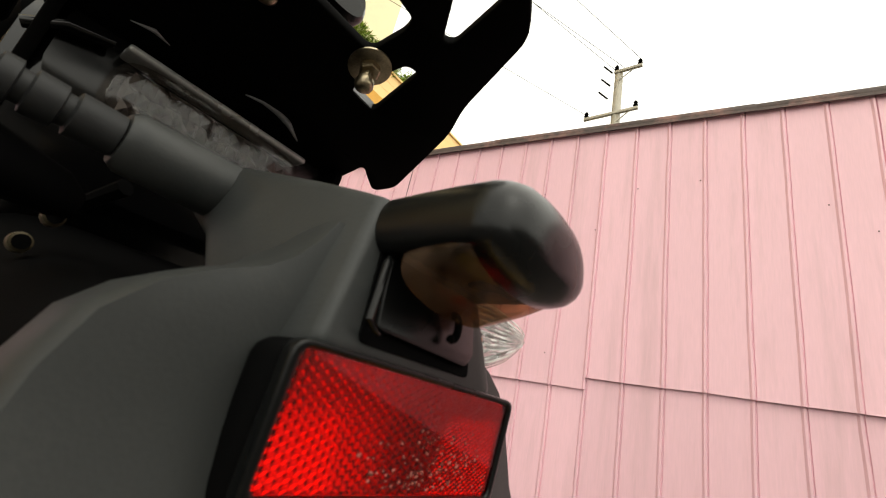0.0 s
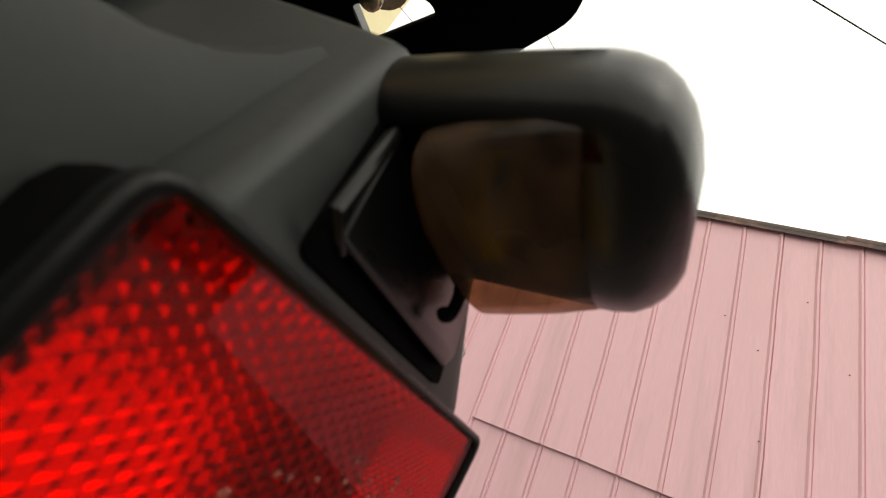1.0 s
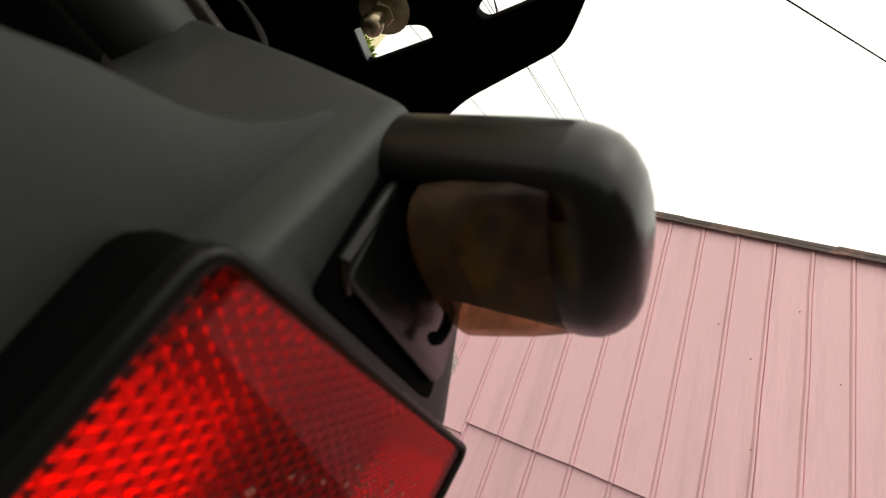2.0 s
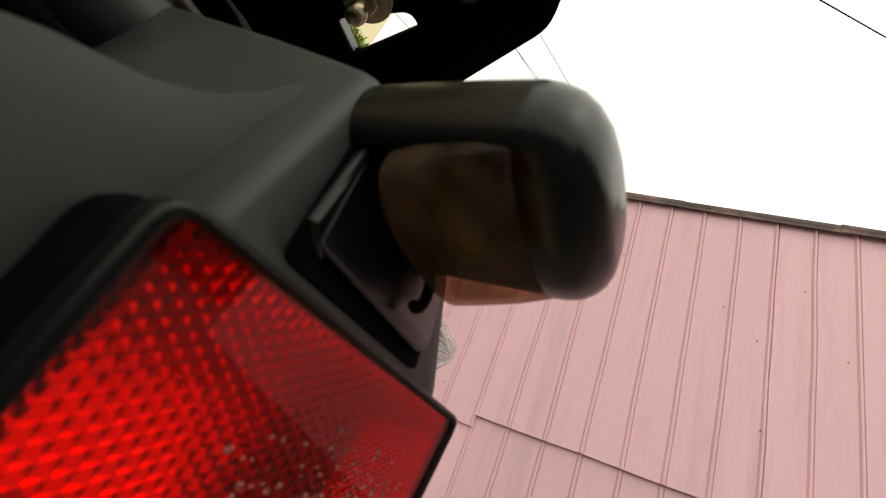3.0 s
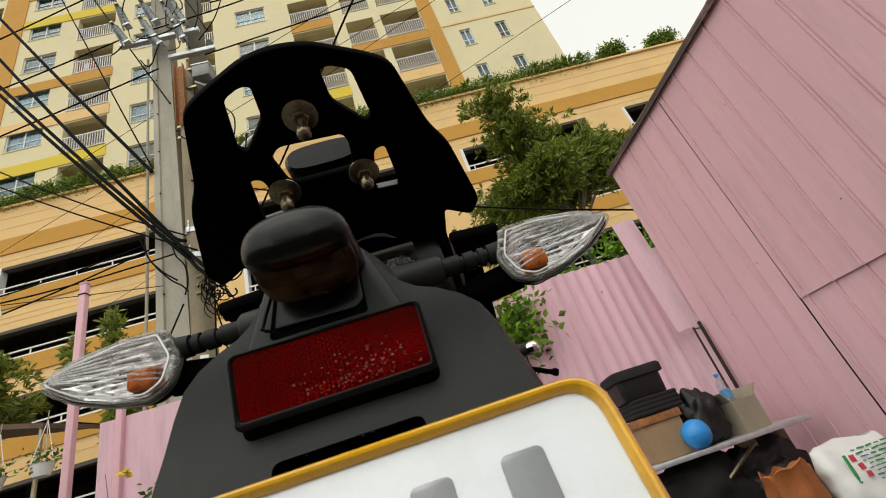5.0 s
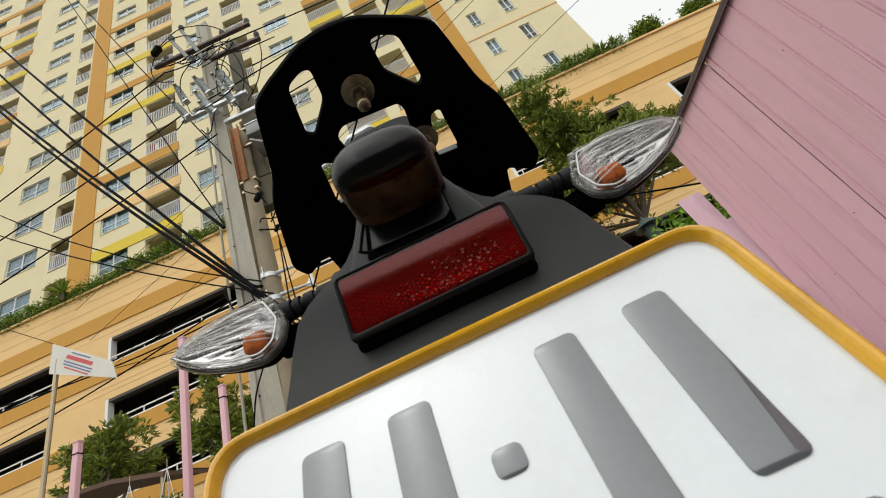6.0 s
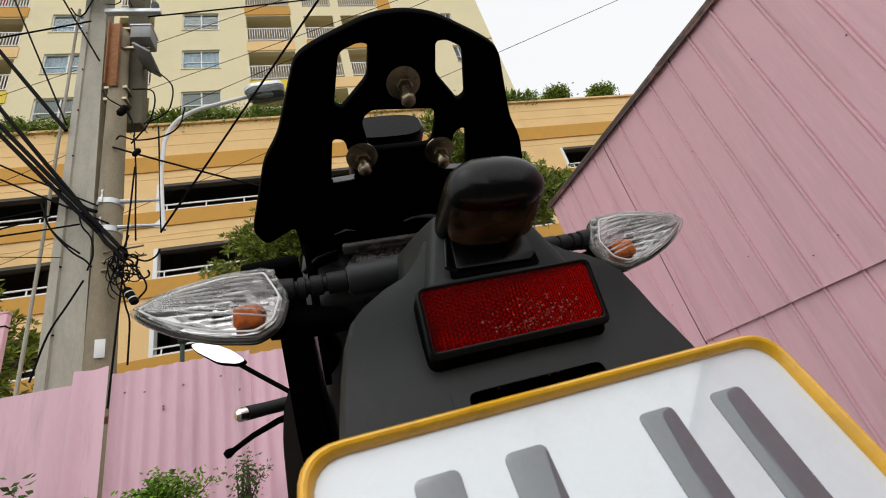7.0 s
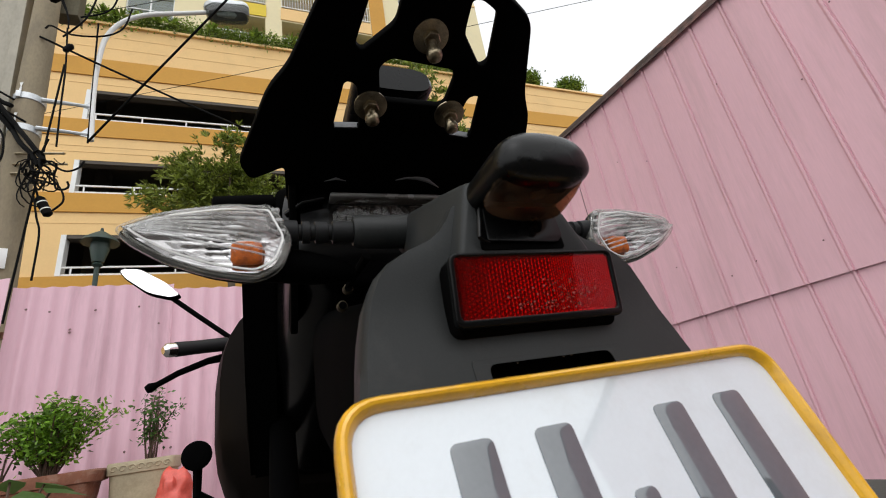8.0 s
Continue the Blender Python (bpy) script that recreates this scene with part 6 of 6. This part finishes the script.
    for y in (y0 + 0.06, y1 - 0.06):
        part("insulator", lathe([(0.02, z), (0.03, z + 0.08), (0.07, z + 0.1), (0.03, z + 0.15), (0.06, z + 0.18), (0.02, z + 0.25)], 10, "z", (-0.1, y, 0)), "black_plastic", arm)
    part("brace", tube([(-0.08, y0 + 0.2, z), (-0.1, 0, z - 0.35)], 0.018, 6), "pole_concrete", arm)
for k in range(3):
    part("fuse_cutout", tube([(-0.1, 0.15 + 0.04 * k, 10.9 - 0.45 * k), (-0.3, 0.35 + 0.04 * k, 11.05 - 0.45 * k)], 0.025, 8), "black_plastic", far)
ropes("overhead_wire", [((9.9, 3.3, 10.95), (-12, 12.2, 9.6), 0.1), ((9.9, 3.55, 10.95), (-12, 11.2, 10.2), 0.1), ((9.9, 2.9, 11.15), (-12, 10.6, 11.1), 0.1), ((9.9, 4.3, 9.6), (-10, 13, 8.6), 0.1)], 0.007, "thin black wire strung high overhead")

# ---- trees ----
def tree(name, place, height, crown, spread, seed, count, leaf, label, lean=(0, 0)):
    """A tree: tapered trunk, limbs that fork, and a crown of many single leaves in uneven tufts."""
    r = random.Random(seed)
    t = thing(name, label, "tree", place, "street trees")
    bm = bmesh.new()
    fork = Vector((lean[0] * 0.5, lean[1] * 0.5, height * 0.55))
    tube([(0, 0, 0), (lean[0] * 0.2, 0.03, height * 0.25), fork], [0.16, 0.13, 0.1], 9, bm)
    part("trunk", bm, "bark", t)
    tips = []
    for k in range(16):
        d = Vector((r.gauss(0, 0.62) * spread[0] + lean[0], r.gauss(0, 0.55) * spread[1] + lean[1], crown + r.gauss(0, 0.52) * spread[2]))
        mid = fork.lerp(d, 0.5) + Vector((r.uniform(-0.3, 0.3), r.uniform(-0.3, 0.3), 0.2))
        part("limb", tube([fork - Vector((0, 0, 0.15)), mid, d], [0.06, 0.035, 0.015], 6), "bark", t)
        tips += [d, mid.lerp(d, 0.55)]
    c = bmesh.new()
    heart = Vector((lean[0], lean[1], crown - 0.5 * spread[2]))
    for _ in range(count):
        base = r.choice(tips)
        q = base + Vector((r.gauss(0, 0.26) * spread[0] * 0.7, r.gauss(0, 0.24) * spread[1] * 0.7, r.gauss(0, 0.22) * spread[2] * 0.7))
        rosette(c, r, q, (q - heart).normalized(), 13, leaf)
    part("crown", c, "leaf_tree", t, smooth=0)
    return t


tree("tree", (5.9, 13.0, 0), 12.5, 9.7, (2.5, 1.5, 1.7), 3, 5200, 0.23, "leafy green street tree before the parking podium", (0.1, 0))
tree("tree", (-1.05, 13.2, 0), 9.8, 8.2, (1.55, 1.1, 1.15), 5, 2300, 0.18, "leafy green street tree with an airy crown")
tree("tree", (-8.7, 13.0, 0), 9, 6.5, (0.75, 0.8, 1.7), 7, 620, 0.24, "narrow green street tree behind the poles")
tree("tree", (-13.3, 13.0, 0), 8.5, 7.0, (1.1, 1.0, 1.1), 11, 700, 0.24, "dark green street tree beside the podium")
pal = thing("small_palm", "small spiky palm on the podium's edge", "palm", (-20.9, 17.7, fz(21.2)))
part("trunk", tube([(0, 0, 0), (0.02, 0, 0.5)], 0.09, 8), "bark", pal)
bm, rng = bmesh.new(), random.Random(2)
for k in range(46):
    a, e = rng.uniform(0, 6.28), rng.uniform(-0.2, 1.2)
    d = Vector((math.cos(a) * math.cos(e), math.sin(a) * math.cos(e), math.sin(e)))
    s = d.orthogonal().normalized() * 0.05
    p = Vector((0, 0, 0.55))
    v = [bm.verts.new(q) for q in (p - s, p + s, p + d * 0.6 + s * 0.7, p + d * 1.0 - Vector((0, 0, 0.15)), p + d * 0.6 - s * 0.7)]
    bm.faces.new(v)
part("fronds", bm, "leaf_hedge", pal, smooth=0)

# creeper that looks over the fence
rng = random.Random(14)
for place, size, n in (((2.35, 4.15, 2.34), (0.36, 0.14, 0.22), 420), ((0.93, 3.9, 1.78), (0.24, 0.12, 0.36), 520), ((1.5, 4.15, 2.2), (0.5, 0.1, 0.2), 200)):
    cr = thing("creeper", "green creeper hanging over the pink fence", "creeper", place, "creepers on the fence")
    bm = leaves(bmesh.new(), rng, (0, 0, 0), size, n, 0.085, 0.62, 0.3)
    tagged(part("leaf_mass", bm, "leaf_bright", cr, smooth=0), kind="stuff")
    part("vine", tube([(0.02, 0.05, -place[2] + 0.02), (0.05, 0.08, -0.8), (-0.04, 0.04, -0.3), (0, 0, 0.1)], 0.008, 6), "twig", cr)

# lamps of the street garden
for x, y in ((-2.95, 9.0), (4.1, 9.0)):
    gl = thing("garden_lamp", "dark green post lamp with a conical hat", "lamp post", (x, y, 0), "green lamp posts")
    part("post", lathe([(0.09, 0), (0.06, 0.3), (0.045, 0.4), (0.04, 4.2), (0.09, 4.25), (0.05, 4.3)], 12), "lamp_green", gl)
    part("lantern", lathe([(0.09, 4.3), (0.15, 4.55), (0.14, 4.7)], 14), "lamp_green", gl)
    part("hat", lathe([(0.3, 4.68), (0.27, 4.74), (0.12, 4.86), (0.03, 4.92), (0.02, 4.98)], 18), "lamp_green", gl)

# banner and awning across the lane
ban = thing("banner", "weathered white cloth banner with faded red and blue print", "banner", (-5.5, 5.0, 4.6))
loop = [(-0.6, 0.0, 0.6), (0.44, 0, -0.16), (0.53, 0, -0.46), (-0.6, 0, 0.1)]
bm = bmesh.new()
rings_to(bm, [[(x, y + d, z) for x, y, z in loop] for d in (-0.006, 0.006)])
part("cloth", bm, "banner_cloth", ban)
slope = 36
for k, (w, h, off, paint) in enumerate(((0.4, 0.018, 0.07, "blue_print"), (0.55, 0.055, 0.0, "red_print"), (0.6, 0.018, -0.07, "blue_print"), (0.58, 0.018, -0.11, "blue_print"), (0.5, 0.018, -0.15, "red_print"))):
    part("print_bar", box((w, 0.003, h), (-0.1 + 0.3 * off, -0.0085, 0.1 + off), 0.0, turn=(0, slope, 0)), paint, ban)
part("cord", tube([(-0.6, 0, 0.6), (-3.0, 0, 2.4)], 0.006, 5), "cable", ban)
part("cord", tube([(0.5, 0, -0.3), (2.3, 0.4, -0.4)], 0.006, 5), "cable", ban)
part("prop", tube([(-0.5, 0.02, 0.3), (-0.5, 0.02, -4.6)], 0.03, 8), "old_steel", ban)
aw = thing("awning", "brown sagging awning with hanging plant pots", "awning", (-5.5, 6.0, 0))
bm = bmesh.new()
rings_to(bm, [[(-1.4, -0.5, z), (0.0, -0.5, 2.95 + z - 3.1), (0.8, -0.5, z - 0.35), (0.8, 0.9, z - 0.2), (0.0, 0.9, z + 0.1), (-1.4, 0.9, z + 0.2)] for z in (3.1, 3.16)])
part("sheet", bm, "awning_brown", aw)
for x, y in ((-1.3, 0.85), (0.75, 0.85), (-1.3, -0.45), (0.75, -0.45)):
    part("leg", tube([(x, y, 0), (x, y, 2.8 if x > 0 else 3.1)], 0.025, 8), "old_steel", aw)
for x in (0.35, 0.9):
    hp = thing("hanging_pot", "white hanging plant pot with small green plant", "plant pot", (-5.5 + x, 5.45, 2.3), "hanging pots")
    part("pot", lathe([(0.08, -0.14), (0.12, 0), (0.13, 0.0), (0.11, -0.01)], 16), "white_paint", hp)
    for a in (0, 2.1, 4.2):
        part("cord", tube([(0.12 * math.cos(a), 0.12 * math.sin(a), 0), (0, 0, 0.5)], 0.005, 5), "white_paint", hp)
    part("hook", tube([(0, 0, 0.5), (0, 0.0, 0.62)], 0.006, 5), "old_steel", hp)
    part("plant", leaves(bmesh.new(), random.Random(int(x * 10)), (0, 0, 0.06), (0.22, 0.22, 0.12), 90, 0.07), "leaf_shrub", hp, smooth=0)

# ---- plants by the fence ----
stand = thing("plant_bench", "low grey concrete bench under the plant pots", "bench", (-1.25, 3.35, 0))
part("slab", box((1.7, 0.5, 0.07), (0, 0, 0.345), 0.01), "pole_concrete", stand)
for x in (-0.6, 0.6):
    part("leg", box((0.16, 0.42, 0.31), (x, 0, 0.155), 0.01), "pole_concrete", stand)


def rect_pot(name, label, place, size, paint, band=False):
    """A tapered trough with a thick rolled lip and soil."""
    p = thing(name, label, "plant pot", place, "pots by the fence")
    w, d, h = size
    bm = bmesh.new()
    def loop(k, z):
        return [(x, y, z) for x, y in rounded([(-w * k / 2, -d * k / 2), (w * k / 2, -d * k / 2), (w * k / 2, d * k / 2), (-w * k / 2, d * k / 2)], 0.03, 3)]
    rings_to(bm, [loop(0.86, 0), loop(0.95, h * 0.72), loop(0.96, h * 0.8), loop(1.03, h * 0.82), loop(1.05, h * 0.97), loop(1.02, h), loop(0.93, h), loop(0.91, h * 0.9)])
    part("body", bm, paint, p)
    part("soil", box((w * 0.88, d * 0.88, 0.02), (0, 0, h * 0.92)), "soil", p)
    if band:
        for k in range(7):
            x = -w * 0.4 + w * 0.8 * k / 6
            part("scroll", tube([(x + 0.022 * math.cos(a) * (1 - a / 9), -d * 0.525 - 0.001, h * 0.9 + 0.02 * math.sin(a) * (1 - a / 9)) for a in [0.5 * i for i in range(13)]], 0.004, 5), paint, p)
    return p


rect_pot("planter_trough", "long worn terracotta trough with a chipped pale rim", (-1.42, 3.28, 0.38), (0.8, 0.26, 0.345), "terracotta")
rect_pot("square_pot", "cream stone pot with a scroll pattern on its lip", (-0.82, 3.42, 0.38), (0.34, 0.28, 0.36), "stone_pot", True)
small = thing("round_pot", "small round terracotta pot beside the trough", "plant pot", (-1.56, 3.06, 0.0), "pots by the fence")
part("body", lathe([(0.07, 0), (0.1, 0.22), (0.125, 0.225), (0.125, 0.28), (0.105, 0.28), (0.1, 0.25)], 20), "terracotta", small)
part("soil", lathe([(0.1, 0.25), (0.001, 0.255)], 16), "soil", small)


def shrub(name, label, place, stems, height, spread, count, leaf, paint, seed, group="plants by the fence"):
    """A potted shrub: thin forked stems with leaves set along and at the end of every twig."""
    r = random.Random(seed)
    s = thing(name, label, "plant", place, group)
    wood, green = bmesh.new(), bmesh.new()
    for k in range(stems):
        tip = Vector((r.gauss(0, 0.5) * spread, r.gauss(0, 0.35) * spread, height * r.uniform(0.65, 1.0)))
        pts = [Vector((r.uniform(-0.02, 0.02), r.uniform(-0.02, 0.02), -0.04)), tip * 0.45 + Vector((r.uniform(-0.03, 0.03), 0, 0.03)), tip]
        tube(pts, [0.007, 0.005, 0.002], 5, wood)
        for _ in range(count):
            t = r.uniform(0.35, 1.05)
            leaves(green, r, pts[0].lerp(pts[1], min(1, t * 2)) if t < 0.5 else pts[1].lerp(pts[2], (t - 0.5) * 2), (0.05 + 0.09 * spread, 0.05 + 0.09 * spread, 0.045), 2, leaf, 0.5, 0.1)
    part("stem", wood, "twig", s)
    tagged(part("foliage", green, paint, s, smooth=0), kind="stuff")
    return s


shrub("green_shrub", "bright green leafy shrub growing in the terracotta trough", (-1.27, 3.28, 0.70), 36, 0.40, 0.27, 60, 0.036, "leaf_bright", 4)
shrub("small_shrub", "slender dark green shrub in the stone pot", (-0.80, 3.42, 0.72), 9, 0.44, 0.13, 32, 0.030, "leaf_shrub", 6)
shrub("bare_shrub", "thin reddish twigs with few leaves in the trough", (-1.5, 3.28, 0.70), 7, 0.34, 0.3, 7, 0.04, "leaf_shrub", 8)
rose = shrub("rose_bush", "sparse rose bush with orange blooms in a round pot", (-1.64, 3.28, 0.68), 8, 0.36, 0.25, 9, 0.04, "leaf_shrub", 12)
for dx, dz in ((0.07, 0.30), (0.01, 0.17), (-0.06, 0.27)):
    bm = bmesh.new()
    r = random.Random(int(dz * 100))
    leaves(bm, r, (dx, -0.02, dz), (0.025, 0.025, 0.02), 26, 0.028, 0.9)
    part("bloom", bm, "petal", rose, "orange bloom", smooth=0)
broad = thing("broad_leaf_plant", "low plant with broad dark green leaves", "plant", (-1.22, 2.7, -0.03))
part("pot", lathe([(0.1, 0), (0.14, 0.3), (0.16, 0.31), (0.15, 0.33)], 18), "terracotta", broad)
for k in range(7):
    a = 0.9 * k
    tip = Vector((0.17 * math.cos(a), 0.12 * math.sin(a), 0.68 + 0.03 * (k % 3)))
    part("stalk", tube([(0, 0, 0.3), tip * 0.75 + Vector((0, 0, 0.1)), tip], 0.006, 6), "twig", broad)
    s = Vector((-math.sin(a), math.cos(a), 0)) * 0.06
    o = Vector((math.cos(a), math.sin(a), -0.35))
    bm = bmesh.new()
    v = [bm.verts.new(tip + q) for q in (-o * 0.04, s - Vector((0, 0, 0.01)), o * 0.07 + s * 0.8, o * 0.15, o * 0.07 - s * 0.8, -s - Vector((0, 0, 0.01)))]
    m0 = bm.verts.new(tip + o * 0.05 + Vector((0, 0, 0.012)))
    for i in range(6):
        bm.faces.new((v[i], v[(i + 1) % 6], m0))
    part("leaf", bm, "leaf_shrub", broad)


def crumpled(name, label, category, place, size, paint, seed, group=""):
    """A soft bag: a lumpy closed form that sits on the ground."""
    bm = bmesh.new()
    bmesh.ops.create_icosphere(bm, subdivisions=4, radius=1)
    off = Vector((seed * 3.1, seed * 1.7, 0))
    for v in bm.verts:
        n = noise.noise(v.co * 1.8 + off) * 0.3 + (0.22 - abs(noise.noise(v.co * 3.4 + off)) * 0.6) * 0.5 + noise.noise(v.co * 9 + off) * 0.05
        v.co *= 1 + n
        v.co.z = max(v.co.z, -0.8)
        v.co = Vector((v.co.x * size[0], v.co.y * size[1], (v.co.z + 0.8) * size[2]))
    ob = thing(name, label, category, place, group)
    part("body", bm, paint, ob, smooth=75)
    return ob


crumpled("plastic_bag", "crumpled red plastic bag beside the plant pots", "bag", (-0.62, 3.2, 0.38), (0.09, 0.08, 0.15), "red_bag", 3)
yel = shrub("yellow_flower", "tall thin weed with yellow flowers by the fence", (-2.35, 3.6, 0.0), 6, 1.55, 0.25, 14, 0.06, "leaf_shrub", 17)
part("bloom", leaves(bmesh.new(), random.Random(5), (-0.1, 0, 1.5), (0.018, 0.018, 0.012), 16, 0.045, 0.9), "yellow_render", yel, "small yellow bloom", smooth=0)

# ---- clutter by the shed ----
shelf = thing("low_shelf", "low grey steel shelf with things on it", "shelf", (1.6, 3.0, 0))
part("top", box((1.1, 0.4, 0.03), (0, 0, 0.44), 0.004), "galvanised", shelf)
for x in (-0.5, 0.5):
    part("leg", box((0.06, 0.06, 0.425), (x, 0.1, 0.2125), 0.004), "pole_brown", shelf)
part("side_board", box((0.12, 0.03, 0.42), (0.22, 0.02, 0.213), 0.003), "tan_box", shelf, "pale worn board under the shelf")
part("side_board", box((0.05, 0.03, 0.42), (0.31, 0.03, 0.213), 0.003), "dark_wood", shelf, "dark worn board under the shelf")
part("brace", tube([(-0.5, -0.1, 0.03), (0.2, -0.12, 0.40)], 0.012, 6), "old_steel", shelf)


def carton(label, place, size, paint, turn=0):
    c = thing("cardboard_box", label, "box", place, "boxes on the shelf")
    c.matrix_basis = pose(*place, 0, 0, turn)
    w, d, h = size
    bm = bmesh.new()
    for sx in (-1, 1):
        slab(bm, sx * w / 2 - 0.004, sx * w / 2 + 0.004, -d / 2, d / 2, 0, h)
        slab(bm, -w / 2, w / 2, sx * d / 2 - 0.004, sx * d / 2 + 0.004, 0, h)
    slab(bm, -w / 2, w / 2, -d / 2, d / 2, 0.001, 0.01)
    part("body", bm, paint, c, smooth=0)
    for sx in (-1, 1):
        part("flap", box((0.006, d * 0.98, 0.09), (sx * (w / 2 + 0.02), 0, h + 0.03), turn=(0, sx * 38, 0)), paint, c)
    return c


box_a = thing("brown_crate", "brown crate with an orange-brown rim under black pads", "box", (1.32, 3.0, 0.456))
part("body", box((0.25, 0.25, 0.25), (0, 0, 0.125), 0.006), "cardboard", box_a)
part("lid", box((0.28, 0.28, 0.05), (0, 0, 0.235), 0.008), "rust", box_a, "orange-brown rim")
carton("open tan cardboard box on the shelf", (1.87, 3.02, 0.456), (0.19, 0.22, 0.19), "tan_box", 12)
pad = thing("foam_pad", "black ribbed foam pad on the crate", "pad", (1.34, 3.0, 0.7205), "stack of black pads")
pad.matrix_basis = pose(1.34, 3.0, 0.7205, 0, 0, 3)
bm = bmesh.new()
rings_to(bm, [[(x * (1 + r), y * (1 + r), z) for x, y in rounded([(-0.165, -0.15), (0.165, -0.15), (0.165, 0.15), (-0.165, 0.15)], 0.05, 4)] for z, r in [(0.105 * k / 24, -0.06 if k in (0, 24) else 0.025 * abs(math.sin(math.pi * k / 6)) - 0.02) for k in range(25)]])
part("body", bm, "black_foam", pad, smooth=60)
tub = thing("black_tub", "black plastic tub with an overhanging lid", "tub", (1.31, 3.0, 0.828), "stack of black pads")
bm = bmesh.new()
rings_to(bm, [[(x * k, y * k, z) for x, y in rounded([(-0.15, -0.14), (0.15, -0.14), (0.15, 0.14), (-0.15, 0.14)], 0.04, 4)] for z, k in ((0, 0.95), (0.005, 0.97), (0.13, 1.0))])
part("body", bm, "black_bag", tub)
bm = bmesh.new()
rings_to(bm, [[(x * k, y * k, z) for x, y in rounded([(-0.16, -0.15), (0.16, -0.15), (0.16, 0.15), (-0.16, 0.15)], 0.045, 4)] for z, k in ((0.125, 1.05), (0.128, 1.09), (0.175, 1.09), (0.188, 1.03), (0.19, 0.9))])
part("lid", bm, "black_foam", tub, "dull black lid")
crumpled("black_bag", "crumpled black plastic bag on the shelf", "bag", (1.62, 2.98, 0.456), (0.13, 0.11, 0.18), "black_bag", 5)
ball = thing("blue_ball", "bright blue plastic ball on the shelf", "ball", (1.47, 2.84, 0.456))
bm = bmesh.new()
bmesh.ops.create_uvsphere(bm, u_segments=28, v_segments=16, radius=0.085)
part("body", moved(bm, Matrix.Translation((0, 0, 0.085))), "blue_ball", ball)
part("seam", lathe([(0.0852, 0.083), (0.0862, 0.085), (0.0852, 0.087)], 28), "blue_ball", ball)
bot = thing("water_bottle", "small clear water bottle with a blue label", "bottle", (1.89, 3.05, 0.47))
part("body", lathe([(0.03, 0), (0.033, 0.01), (0.033, 0.24), (0.03, 0.26), (0.033, 0.28), (0.026, 0.31), (0.013, 0.335), (0.013, 0.35)], 20), "bottle_clear", bot)
part("label", lathe([(0.0338, 0.2), (0.0338, 0.26)], 20), "bottle_label", bot)
part("cap", lathe([(0.015, 0.345), (0.015, 0.365), (0.013, 0.367)], 16), "blue_ball", bot)
sag = thing("orange_bag", "crumpled open orange-brown cloth bag on the ground", "bag", (1.7, 2.6, 0))
bm = bmesh.new()
rings = []
for u, w in ((0.0, 0.10), (0.02, 0.125), (0.10, 0.135), (0.17, 0.13), (0.23, 0.125), (0.26, 0.13), (0.265, 0.122), (0.2, 0.112), (0.08, 0.105), (0.03, 0.09)):
    ring = []
    for k in range(44):
        a = 2 * math.pi * k / 44
        n = noise.noise(Vector((math.cos(a) * 2.2, math.sin(a) * 2.2, u * 9))) * 0.03 + noise.noise(Vector((math.cos(a) * 6, math.sin(a) * 6, u * 20))) * 0.012
        ring.append(((w + n) * math.cos(a), (w + n) * 0.85 * math.sin(a), u + (0.05 * noise.noise(Vector((math.cos(a) * 1.6, math.sin(a) * 1.6, 3))) if u > 0.2 else 0.0)))
    rings.append(ring)
rings_to(bm, rings)
part("body", bm, "orange_cloth", sag, smooth=60)
sack = thing("white_sack", "white woven sack with green and red print leaning on the shed", "sack", (2.05, 2.5, 0))
bm = bmesh.new()
rings = []
for k in range(11):
    u = k / 10
    w, d = 0.2 + 0.025 * math.sin(u * 3.1), 0.1 * (1 - u ** 3) + 0.012
    lean = 0.05 * u
    ring = squircle(w, -d, d, 0, 3.0, 40)
    rings.append([(x + 0.02 * noise.noise(Vector((x * 9, p * 9, u * 5))), p + lean + 0.02 * noise.noise(Vector((x * 14, u * 8, p))) + 0.008 * noise.noise(Vector((x * 40, u * 22, p))), 0.30 * u + (0.07 * noise.noise(Vector((x * 11, p * 3, 2))) * (k - 7) / 3 if k > 7 else 0)) for x, _, p in ring])
rings_to(bm, rings)
part("body", bm, "white_sack", sack, smooth=70)


def on_sack(x, z):
    u = z / 0.30
    return -(0.1 * (1 - u ** 3) + 0.012) * (1 - abs(x / 0.23) ** 3) ** 0.33 + 0.05 * u - 0.012


prints = [(-0.125, 0.29, 0.016, 0.2, "green_print", 6), (-0.075, 0.35, 0.026, 0.05, "red_print", 4), (-0.072, 0.29, 0.026, 0.045, "red_print", -4), (-0.07, 0.235, 0.024, 0.04, "red_print", 5), (0.1, 0.12, 0.16, 0.035, "green_print", 3)]
rng = random.Random(91)
for row in range(9):
    x, z = -0.045 + rng.uniform(0, 0.02), 0.395 - 0.026 * row
    while x < 0.17:
        w = rng.uniform(0.012, 0.05)
        prints.append((x + w / 2, z, w, rng.choice((0.008, 0.012)), rng.choice(("green_print", "green_print", "blue_print")), rng.uniform(-6, 6)))
        x += w + rng.uniform(0.006, 0.02)
for x, z, w, h, paint, t in prints:
    part("print_bar", box((w, 0.004, h * 0.65), (x, on_sack(x, z * 0.65), z * 0.65), turn=(-10, t, 0)), paint, sack)
crumpled("dark_bundle", "dark crumpled bundle of cloth under the shelf", "bundle", (1.42, 3.05, 0), (0.34, 0.18, 0.23), "black_foam", 11)
crumpled("dark_bundle", "dark crumpled bundle of cloth under the shelf", "bundle", (1.86, 3.08, 0), (0.26, 0.14, 0.23), "black_bag", 13)
